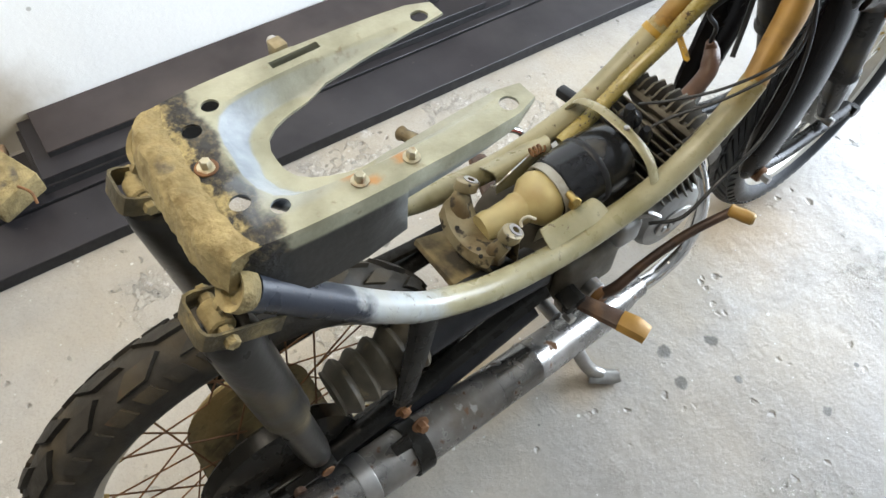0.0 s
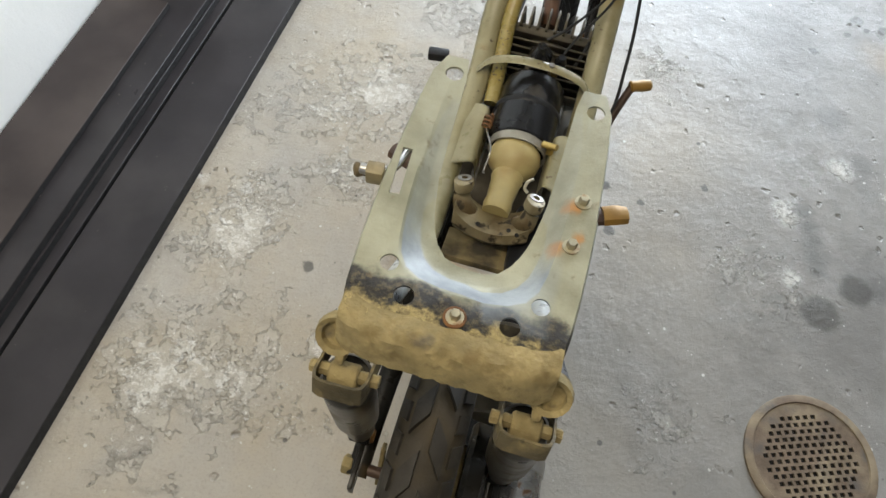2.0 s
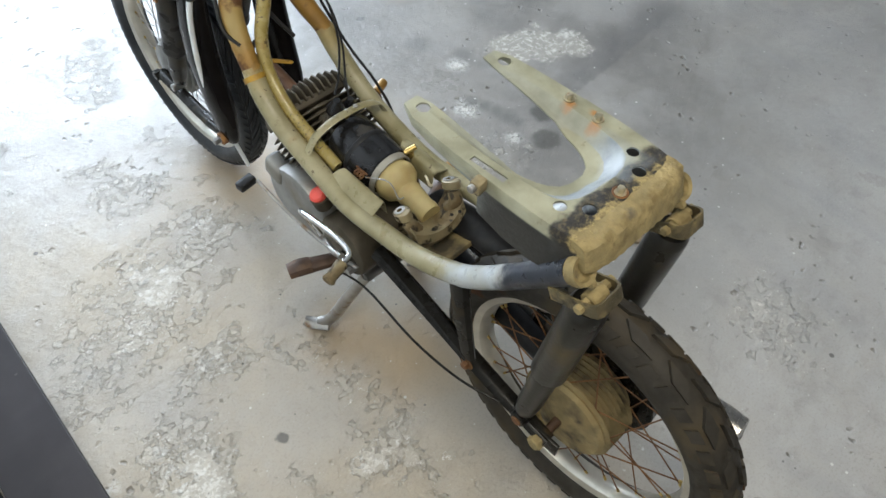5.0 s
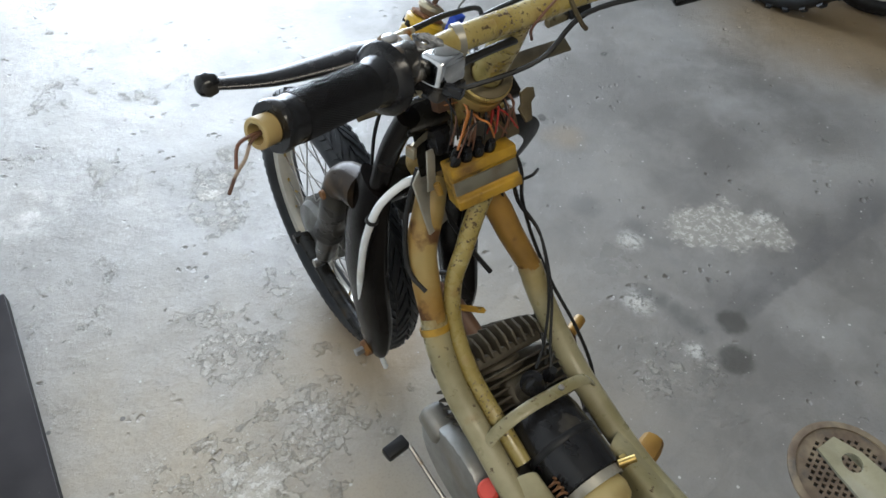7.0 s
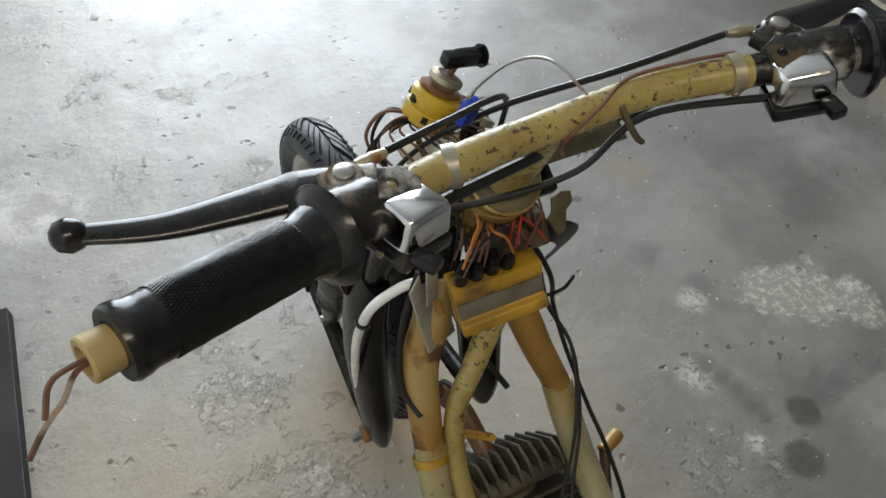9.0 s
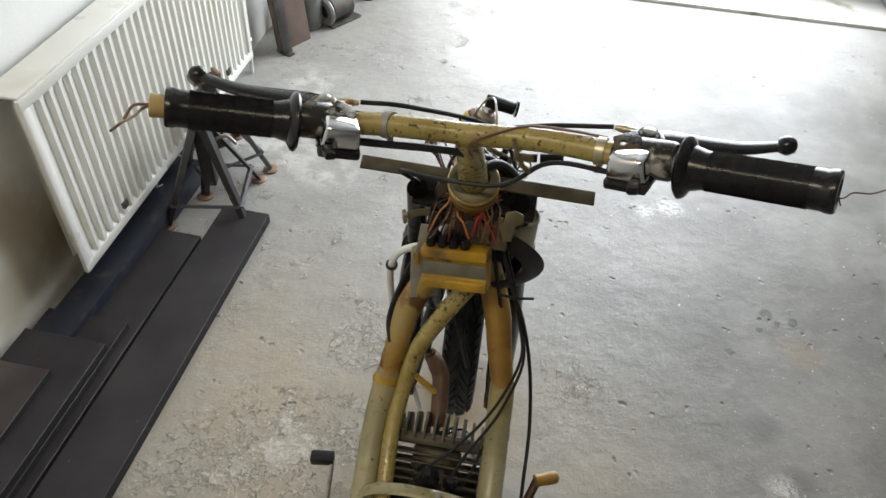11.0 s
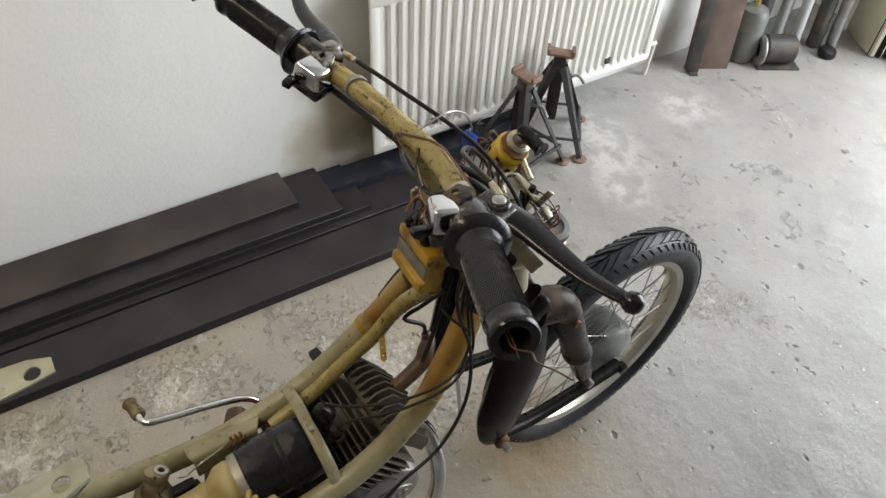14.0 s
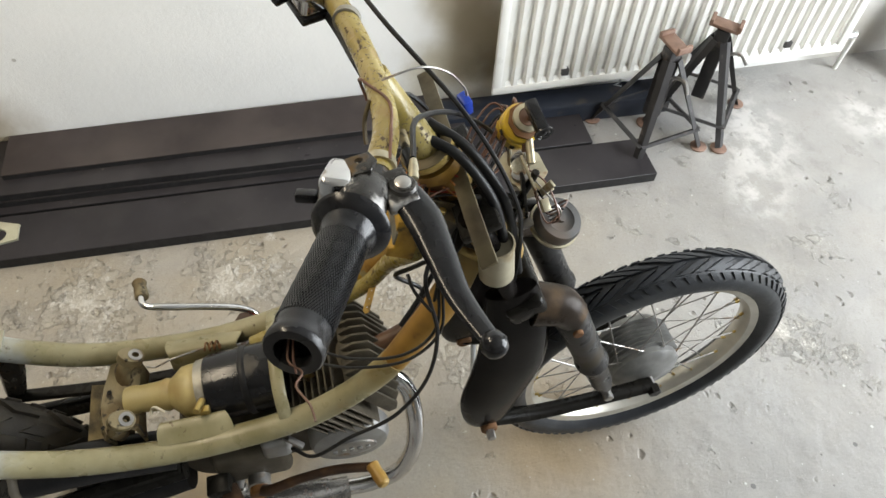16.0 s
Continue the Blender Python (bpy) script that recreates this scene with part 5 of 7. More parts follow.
    for i in range(36):
        a = 2 * math.pi * i / 36
        sgn = 1 if i % 2 else -1
        lean = 0.62 if (i // 2) % 2 else -0.62
        p0 = V(sgn * hub_flange[0], hub_flange[1] * math.sin(a + lean), hub_flange[1] * math.cos(a + lean))
        p1 = V(sgn * 0.004, (rim_r - 0.019) * math.sin(a), (rim_r - 0.019) * math.cos(a))
        tube([p0, p1], 0.00125, 1, 5, bm=sp)
        q = p1.lerp(p0, 0.06)
        tube([p1, q], 0.0026, 1, 6, bm=nip)
    tagged(part("spokes", sp, spoke_m, hold, "thin wire spokes", m), kind="stuff")
    tagged(part("nipple_ring", nip, brass, hold, "spoke nipples", m), kind="stuff")
    return hold


chev = ()
FW, RW = V(-0.004, 1.090, 0.2745), V(0.0, -0.050, 0.280)
drum_f = ([(-0.052, 0.0), (-0.052, 0.016), (-0.047, 0.030), (-0.042, 0.056), (-0.034, 0.060)] + [(-0.030 + 0.008 * i + d, r) for i in range(7) for d, r in ((0.0, 0.060), (0.003, 0.066), (0.006, 0.060))] + [(0.034, 0.060), (0.042, 0.052), (0.046, 0.028), (0.052, 0.015), (0.052, 0.0)], drummat, (0.028, 0.058))
drum_r = ([(-0.050, 0.0), (-0.050, 0.018), (-0.046, 0.034), (-0.042, 0.072), (-0.036, 0.078)] + [(-0.032 + 0.009 * i + d, r) for i in range(7) for d, r in ((0.0, 0.076), (0.003, 0.084), (0.007, 0.076))] + [(0.036, 0.070), (0.044, 0.066), (0.048, 0.030), (0.05, 0.0)], hubmat, (0.030, 0.074))
fwheel = wheel(mp, "front_wheel", FW, 0.2650, 0.213, 0.0335, tyremat, drum_f, steel, "spoked front wheel with a grey finned drum", chev, turn=radians(2.0), hub_label="grey finned brake drum")
rwheel = wheel(mp, "rear_wheel", RW, 0.274, 0.214, 0.037, tyredirty, drum_r, rust, "dirty spoked rear wheel with a finned drum", chev, hub_label="ochre stained finned hub", blocks=True)
part("axle", rod(FW + V(-0.078, 0, 0), FW + V(0.078, 0, 0), 0.007), steel, fwheel)
part("axle_nut", rod(FW + V(-0.082, 0, 0), FW + V(-0.066, 0, 0), 0.012, seg=6), blackpaint, fwheel)
part("axle_nut", rod(FW + V(0.066, 0, 0), FW + V(0.082, 0, 0), 0.012, seg=6), blackpaint, fwheel)
part("axle", rod(RW + V(-0.105, 0, 0), RW + V(0.105, 0, 0), 0.008), darkrust, rwheel)
part("axle_nut", rod(RW + V(-0.108, 0, 0), RW + V(-0.094, 0, 0), 0.013, seg=6), mudmat, rwheel)
part("brake_arm", block((0.006, 0.014, 0.075), Matrix.Translation(RW + V(-0.062, 0.018, -0.03)) @ pose(0, 0, 0, -28), 0.002), mudmat, rwheel)
# chain case: black disc cover and ribbed rubber sleeve
cc = part("chain_case", lathe([(0, 0), (0, 0.095), (0.006, 0.102), (0.024, 0.100), (0.030, 0.080), (0.032, 0.03), (0.034, 0)], RW + V(0.046, 0, 0), (1, 0, 0), 36), blackpaint, mp, "round black chain cover at the rear hub")
ribs = [(0.0, 0.030)]
for i in range(5):
    s0 = 0.004 + i * 0.0235
    ribs += [(s0, 0.029), (s0 + 0.009, 0.035), (s0 + 0.014, 0.0365), (s0 + 0.018, 0.0345), (s0 + 0.0215, 0.029)]
part("chain_sleeve", lathe([(0, 0)] + ribs + [(0.125, 0.0)], (0.062, 0.030, 0.385), (-0.02, 0.97, 0.06), 20), sleevemat, cc, "dusty brown ribbed rubber chain sleeve")
part("chain_sleeve", tube([(0.060, 0.150, 0.393), (0.058, 0.24, 0.395), (0.055, 0.34, 0.380)], 0.030, 5, 12, 0.8), rubber, cc)
part("chain_sleeve", tube([(0.060, 0.02, 0.215), (0.058, 0.16, 0.240), (0.055, 0.34, 0.290)], 0.026, 5, 12, 0.8), rubber, cc)

# swingarm, struts and brake rod
for sx in (1, -1):
    sa = part("swingarm", tube([(sx * 0.070, 0.345, 0.345), (sx * 0.076, 0.20, 0.320), (sx * 0.084, 0.05, 0.298), (sx * 0.086, -0.062, 0.281)], [0.017, 0.016, 0.015, 0.014], 5, 12, 0.7), blackpaint, mp, "black swingarm leg")
    part("axle_plate", extrude_outline([(-0.03, -0.016), (0.03, -0.016), (0.034, 0), (0.03, 0.016), (-0.03, 0.016)], 0.006, Matrix.Translation((sx * 0.088, -0.052, 0.281)) @ pose(0, 0, 0, 90, 0, 90), bevel=0.001), blackpaint, sa)
    part("shock_mount", rod((sx * 0.076, -0.012, 0.306), (sx * 0.110, -0.012, 0.306), 0.009), rust, sa)
    st_ = part("strut", tube([(sx * 0.084, 0.148, 0.500), (sx * 0.092, 0.128, 0.43), (sx * 0.100, 0.100, 0.345)], [0.020, 0.018, 0.014], 4, 8, 0.55, (1, 0, 0)), blackpaint, mp, "black pressed strut below the tube")
    part("bolt", hexbolt((sx * 0.104, 0.098, 0.332), (sx, 0, 0), 0.007, 0.008), rust, st_)
    part("lower_stay", tube([(sx * 0.098, 0.100, 0.34), (sx * 0.082, 0.23, 0.35), (sx * 0.074, 0.34, 0.362)], 0.011, 4, 8, 0.5), blackpaint, st_)
part("brake_rod", tube([(-0.118, 0.43, 0.262), (-0.110, 0.34, 0.283), (-0.124, 0.20, 0.296), (-0.120, 0.10, 0.300), (-0.100, 0.03, 0.296)], 0.0022, 5, 8), blackpaint, mp, "thin dark brake rod")

# ---- engine ----
en = part("engine", block((0.105, 0.235, 0.125), pose(0.0, 0.465, 0.315, 5), 0.03, 4), aludark, mp, "sooty aluminium two-stroke engine")
part("gearbox", rod((-0.055, 0.40, 0.315), (0.055, 0.40, 0.315), 0.068, seg=28), aludark, en)
part("crankcase", rod((-0.052, 0.535, 0.330), (0.052, 0.535, 0.330), 0.072, seg=28), aludark, en)
lc = part("left_cover", extrude_outline([(0.075 * math.cos(a) * (1.25 if math.cos(a) > 0 else 1.0), 0.072 * math.sin(a)) for a in [2 * math.pi * i / 32 for i in range(32)]], 0.045, Matrix.Translation((-0.078, 0.530, 0.325)) @ pose(0, 0, 0, 90, 0, 90), bevel=0.012), alu, en, "rounded aluminium generator cover")
part("left_cover", extrude_outline([(0.062 * math.cos(a), 0.058 * math.sin(a)) for a in [2 * math.pi * i / 28 for i in range(28)]], 0.05, Matrix.Translation((-0.075, 0.415, 0.315)) @ pose(0, 0, 0, 90, 0, 90), bevel=0.012), aludark, en, "dirty gearbox cover")
part("oil_cap", lathe([(0, 0), (0, 0.0145), (0.008, 0.0145), (0.011, 0.011), (0.011, 0.0)], (-0.092, 0.472, 0.398), (-0.45, 0.0, 0.9), 20), redp, en, "faded red oil filler cap")
part("cap_boss", rod((-0.084, 0.472, 0.37), (-0.093, 0.472, 0.400), 0.017), aludark, en)
part("snout", block((0.035, 0.05, 0.045), pose(-0.088, 0.600, 0.365, 15), 0.01, 3), alu, en, "cast aluminium generator snout")
rc = part("clutch_cover", lathe([(0, 0), (0, 0.060), (0.02, 0.059), (0.029, 0.054), (0.033, 0.042), (0.034, 0.0)], (0.055, 0.580, 0.342), (1, 0, 0), 40), alu, en, "round aluminium clutch cover")
oval = [(0.038 * math.cos(a), 0.022 * math.sin(a)) for a in [2 * math.pi * i / 28 for i in range(28)]]
part("badge", extrude_outline(oval, 0.004, Matrix.Translation((0.0905, 0.580, 0.342)) @ pose(0, 0, 0, 90, 0, 90), bevel=0.001), steel, rc, "oval plate with worn raised marks")
for i in range(5):
    part("mark", block((0.003, 0.007, 0.010), pose(0.0935, 0.556 + 0.012 * i, 0.342), 0.001), alu, rc)
part("right_cover", block((0.03, 0.11, 0.09), pose(0.065, 0.435, 0.315), 0.014, 3), aludark, en)
part("drive_boss", rod((0.05, 0.437, 0.281), (0.098, 0.437, 0.281), 0.017), steel, en)
part("cover_lug", block((0.03, 0.04, 0.045), pose(0.078, 0.478, 0.385), 0.008, 3), alu, en, "aluminium lug above the clutch cover")
part("clutch_arm", tube([(0.08, 0.49, 0.40), (0.092, 0.50, 0.415), (0.10, 0.515, 0.405)], 0.005, 3, 8), steel, en)

# cylinder leaning forwards, with plate fins, and a head with upright fins
ca = radians(33)
CD, CU = V(0, math.cos(ca), math.sin(ca)), V(0, -math.sin(ca), math.cos(ca))
CB = V(0.004, 0.535, 0.400)
cyl = part("cylinder", rod(CB - CD * 0.02, CB + CD * 0.085, 0.034, seg=20), aludark, en, "finned cast cylinder")
mm0 = Matrix((V(1, 0, 0), CU, CD)).transposed().to_4x4()
for i in range(7):
    s = 0.006 + i * 0.0112
    wdt = 0.168 - 0.003 * abs(i - 3)
    part("fin", block((wdt, 0.105, 0.0032), Matrix.Translation(CB + CD * s) @ mm0, 0.0012, 1), aludark, cyl)
hd = part("cylinder_head", block((0.130, 0.085, 0.016), Matrix.Translation(CB + CD * 0.092) @ mm0, 0.006), aludark, en, "sooty head with upright fins")
for i in range(12):
    x = -0.0715 + 0.013 * i
    hgt = 0.038 - 0.014 * (abs(i - 5.5) / 5.5) ** 2
    ol = [(-0.050, 0.0), (0.050, 0.0), (0.050, hgt * 0.55), (0.036, hgt), (-0.036, hgt), (-0.050, hgt * 0.55)]
    mfin = Matrix((CU, CD, V(1, 0, 0))).transposed().to_4x4()
    part("fin", extrude_outline(ol, 0.0036, Matrix.Translation(CB + CD * 0.093 + V(x, 0, 0)) @ mfin, bevel=0.0008), aludark, hd)
part("plug_cap", tube([CB + CD * 0.112 + V(-0.006, 0, 0), (-0.009, 0.688, 0.486), (-0.018, 0.704, 0.500), (-0.030, 0.716, 0.508), (-0.034, 0.712, 0.520)], [0.0115, 0.0125, 0.0130, 0.0105, 0.0065], 5, 12), brownish, en, "brown spark plug cap")
part("ignition_lead", tube([(-0.034, 0.712, 0.520), (-0.030, 0.705, 0.550), (-0.028, 0.672, 0.588), (-0.010, 0.690, 0.625), (0.01, 0.712, 0.665)], 0.0032, 5, 8), wire_black, en, "black ignition lead")

# carburettor, air can, hose
cb = part("carburettor", block((0.042, 0.052, 0.058), pose(0.002, 0.545, 0.440, 20), 0.008, 3), aludark, mp, "small dirty carburettor")
part("slide_body", rod((0.002, 0.536, 0.46), (0.000, 0.528, 0.500), 0.016, 0.014), aludark, cb)
part("cap", lathe([(0, 0), (0, 0.017), (0.006, 0.017), (0.016, 0.010), (0.026, 0.006), (0.026, 0)], (0.0, 0.527, 0.498), (0, -0.2, 1), 16), blackplastic, cb, "black rubber cable boot")
part("primer", rod((0.024, 0.54, 0.455), (0.030, 0.53, 0.492), 0.007), brass, cb)
part("cap", lathe([(0, 0), (0, 0.009), (0.010, 0.009), (0.02, 0.005), (0.02, 0)], (0.030, 0.53, 0.488), (0.05, -0.2, 1), 14), blackplastic, cb)
ac = part("air_can", lathe([(0, 0), (0, 0.040), (0.005, 0.046), (0.03, 0.0475), (0.09, 0.0475), (0.106, 0.045), (0.11, 0.038), (0.11, 0)], (0.004, 0.400, 0.440), (0, 1, 0.10), 32), blackplastic, mp, "black intake silencer can")
part("seam", lathe([(0.052, 0.0474), (0.054, 0.0488), (0.060, 0.0488), (0.062, 0.0474)], (0.004, 0.400, 0.440), (0, 1, 0.10), 32), rubber, ac)
part("clamp", lathe([(-0.006, 0.039), (-0.006, 0.0415), (0.006, 0.0425), (0.006, 0.039)], (0.004, 0.397, 0.441), (0, 1, 0.10), 28, closed=True), tinplate, ac, "dull metal hose clamp")
part("clamp_screw", rod((0.036, 0.397, 0.470), (0.056, 0.390, 0.478), 0.005), brass, ac, "brass clamp screw")
part("clamp_tab", block((0.010, 0.014, 0.014), pose(0.048, 0.398, 0.462), 0.002), brass, ac)
hs = part("intake_hose", lathe([(0, 0), (0, 0.034), (0.012, 0.0375), (0.026, 0.035), (0.036, 0.026), (0.042, 0.0215), (0.049, 0.023), (0.054, 0.021), (0.085, 0.0185), (0.092, 0.020), (0.104, 0.0185), (0.104, 0)], (0.004, 0.394, 0.442), (-0.06, -1, -0.06), 28), cream, mp, "cream rubber intake hose")
part("spring", tube([(-0.046 + 0.006 * math.cos(a), 0.402 + 0.0022 * a / 2, 0.468 + 0.006 * math.sin(a)) for a in [0.8 * i for i in range(26)]], 0.0016, 2, 6), rust, mp, "rusty coil spring hooked on the tab")
part("hook", tube([(-0.045, 0.40, 0.468), (-0.030, 0.36, 0.478), (-0.032, 0.335, 0.462), (-0.030, 0.325, 0.470)], 0.0013, 5, 6), steel, mp, "thin bent wire")
part("hook", tube([(0.036, 0.345, 0.456), (0.030, 0.335, 0.462), (0.028, 0.328, 0.455), (0.033, 0.326, 0.450)], 0.0022, 4, 6), ivory, mp)

# casting behind the hose: a saddle with two eared posts
bm = bmesh.new()
rows = []
for i in range(17):
    u = -1 + i / 8
    up = 0.030 * abs(u) ** 3
    x = -0.003 + 0.052 * u
    lo = 0.402 + 0.008 * abs(u)
    rows.append([bm.verts.new(p) for p in ((x, 0.262 + 0.010 * u * u, lo - 0.004), (x, 0.250 + 0.012 * u * u, 0.424 + up * 0.25), (x, 0.256 + 0.014 * u * u, 0.436 + up * 0.45), (x, 0.274 + 0.010 * u * u, 0.433 + up * 0.75), (x, 0.292 + 0.008 * u * u, 0.430 + up), (x, 0.302 + 0.008 * u * u, 0.424 + up), (x, 0.306 + 0.006 * u * u, lo))])
for p, q in zip(rows, rows[1:]):
    for i in range(6):
        bm.faces.new((p[i], q[i], q[i + 1], p[i + 1]))
bmesh.ops.recalc_face_normals(bm, faces=bm.faces)
bmesh.ops.solidify(bm, geom=list(bm.faces), thickness=0.004)
bmesh.ops.recalc_face_normals(bm, faces=bm.faces)
eb = part("engine_bracket", bm, castan, mp, "dirty tan cast bracket with two ears")
for sx, x, y, z in ((1, 0.045, 0.299, 0.470), (-1, -0.051, 0.306, 0.464)):
    m = Matrix.Translation((x, y, z)) @ pose(0, 0, 0, -28, sx * 10, 0)
    ear = finish("ear", extrude_outline([((0.0125 + 0.004 * max(0, -math.sin(a))) * math.cos(a), (0.0125 + 0.010 * max(0, -math.sin(a))) * math.sin(a)) for a in [2 * math.pi * i / 24 for i in range(24)]], 0.014, m, bevel=0.002), castan)
    er = part("ear", cut_holes(ear, rod(m @ V(0, 0, -0.02), m @ V(0, 0, 0.02), 0.0048, seg=14)), castan, eb)
    part("bush", lathe([(0.0066, 0.0048), (0.0066, 0.0095), (0.0082, 0.0095), (0.0082, 0.0048)], m @ V(0, 0, 0), m.to_3x3() @ V(0, 0, 1), 18, closed=True), steel, er, "worn bright bush")
    part("post", tube([(x, y - 0.010, z - 0.010), (x * 0.92, y - 0.020, 0.446), (x * 0.80, 0.284, 0.430)], [0.011, 0.013, 0.016], 4, 10, 0.8), castan, eb)
for x, y, z in ((0.022, 0.268, 0.4365), (-0.020, 0.266, 0.4365), (0.034, 0.262, 0.440)):
    part("bolt_hole", lathe([(0.0, 0), (0.0, 0.003), (0.0012, 0.003), (0.0012, 0)], (x, y, z), (0, -0.1, 1), 10), pit, eb, "small dark hole")
part("paint_spot", lathe([(0, 0), (0, 0.0045), (0.002, 0.003), (0.002, 0)], (0.036, 0.276, 0.4445), (0, -0.3, 1), 10), redp, eb, "dab of red paint")
part("lower_plate", block((0.12, 0.06, 0.010), pose(0, 0.255, 0.385, -18), 0.002), hubmat, eb, "grimy plate below")

# exhaust
ex = part("exhaust", lathe([(0, 0), (0, 0.018), (0.02, 0.019), (0.06, 0.026), (0.10, 0.031), (0.25, 0.033), (0.252, 0.0345), (0.256, 0.0345), (0.258, 0.033), (0.45, 0.034), (0.80, 0.0335), (0.83, 0.030), (0.835, 0.0)], (0.088, 0.565, 0.178), (0.033, -0.54, 0.065), 28), exhmat, mp, "long grey exhaust silencer")
part("ring", lathe([(0.538, 0.0335), (0.540, 0.0362), (0.546, 0.0366), (0.560, 0.0356), (0.562, 0.0335)], (0.088, 0.565, 0.178), (0.033, -0.54, 0.065), 28, closed=True), steel, ex, "bright worn ring on the silencer")
part("header_pipe", tube([(0.004, 0.645, 0.400), (0.03, 0.678, 0.365), (0.072, 0.680, 0.29), (0.088, 0.655, 0.215), (0.089, 0.605, 0.180), (0.088, 0.55, 0.179)], 0.0135, 6, 14), chrome, ex, "chrome header pipe")
bm = block((0.004, 0.026, 0.075), pose(0.128, 0.085, 0.262, 10, -8), 0.001)
part("clamp", lathe([(-0.012, 0.0345), (-0.012, 0.038), (0.012, 0.038), (0.012, 0.0345)], (0.117, 0.10, 0.2345), (0.033, -0.54, 0.065), 28, closed=True), blackpaint, ex, "black silencer clamp")
part("hanger", bm, blackpaint, ex)
part("bolt", hexbolt((0.120, 0.112, 0.298), (1, 0, 0.3), 0.007, 0.010), rust, ex, "rusty clamp bolt")

# kick starter, pegs, gear lever, stand
ks = part("kick_starter", tube([(0.100, 0.437, 0.281), (0.112, 0.455, 0.300), (0.118, 0.500, 0.335), (0.130, 0.555, 0.372), (0.150, 0.606, 0.406)], [0.009, 0.0085, 0.007, 0.0068, 0.0065], 5, 10), darkrust, mp, "dark rusty kick-start lever")
part("pedal", lathe([(0, 0), (0, 0.008), (0.002, 0.0095), (0.011, 0.0085), (0.02, 0.0095), (0.032, 0.0088), (0.035, 0.006), (0.035, 0)], (0.146, 0.603, 0.406), (0.9, 0.35, 0.05), 14), ochre, ks, "ochre worn rubber pedal")
part("boss", rod((0.092, 0.437, 0.281), (0.110, 0.437, 0.281), 0.015), rust, ks)
for sx in (1, -1):
    fy = 0.0 if sx > 0 else 0.008
    fp = part("footpeg", tube([(sx * 0.095, 0.395 + fy, 0.300), (sx * 0.125, 0.405 + fy, 0.304), (sx * 0.160, 0.420 + fy, 0.305), (sx * 0.192, 0.432 + fy, 0.303)], [0.013, 0.0145, 0.016, 0.014], 4, 10, 0.62), darkrust, mp, "dark rusty flat footpeg")
    part("rubber", tube([(sx * 0.158, 0.419 + fy, 0.3065), (sx * 0.176, 0.426 + fy, 0.308), (sx * 0.194, 0.433 + fy, 0.305)], [0.0175, 0.0185, 0.016], 3, 8, 0.68), ochre if sx > 0 else darkrust, fp, "ochre worn peg end" if sx > 0 else "")
    part("bracket", block((0.030, 0.034, 0.032), pose(sx * 0.092, 0.385 + fy, 0.302, 10), 0.003), blackpaint, fp)
    part("bolt", rod((sx * 0.10, 0.372 + fy, 0.292), (sx * 0.116, 0.372 + fy, 0.292), 0.008, seg=6), steel, fp)
gl = part("gear_lever", tube([(-0.175, 0.306, 0.443), (-0.152, 0.312, 0.444), (-0.144, 0.345, 0.441), (-0.142, 0.40, 0.428), (-0.140, 0.448, 0.411), (-0.132, 0.470, 0.392), (-0.122, 0.462, 0.362), (-0.118, 0.445, 0.34)], 0.0052, 6, 10), chrome, mp, "chrome heel-and-toe gear lever")
part("heel_rubber", lathe([(0, 0), (0, 0.0085), (0.003, 0.0105), (0.028, 0.009), (0.035, 0.011), (0.038, 0.009), (0.038, 0)], (-0.168, 0.308, 0.442), (-0.97, -0.2, -0.2), 14), castan, gl, "dirty rubber heel pad")
part("toe_rod", tube([(-0.122, 0.34, 0.352), (-0.130, 0.42, 0.350), (-0.138, 0.50, 0.362), (-0.146, 0.578, 0.392)], 0.0033, 5, 8), steel, gl)
part("toe_pad", block((0.034, 0.018, 0.016), pose(-0.163, 0.587, 0.390, 0, 0, 8), 0.003), rubber, gl, "black rubber toe pad")
part("linkage", tube([(-0.135, 0.36, 0.375), (-0.128, 0.40, 0.35), (-0.118, 0.43, 0.338)], 0.006, 4, 8), steel, gl)
cst = part("centre_stand", tube([(-0.07, 0.395, 0.215), (0.07, 0.395, 0.215)], 0.011, 1, 12), steel, mp, "scuffed centre stand, folded down")
for sx in (1, -1):
    part("leg", tube([(sx * 0.064, 0.397, 0.215), (sx * 0.090, 0.430, 0.13), (sx * 0.112, 0.468, 0.035), (sx * 0.128, 0.490, 0.011)], [0.011, 0.012, 0.012, 0.011], 5, 10), steel, cst)
    part("foot", tube([(sx * 0.118, 0.470, 0.010), (sx * 0.140, 0.500, 0.008), (sx * 0.150, 0.515, 0.012)], [0.015, 0.015, 0.012], 3, 10, 0.55), steel, cst)

# ---- front fork ----
def low(x, y, z):
    """Sinks and advances the fork's lower parts, little at the crown, fully at the axle."""
    f = min(1.0, max(0.0, (0.70 - z) / 0.16))
    return V(x - 0.004 * f, y + 0.026 * f, z - 0.021 * f)


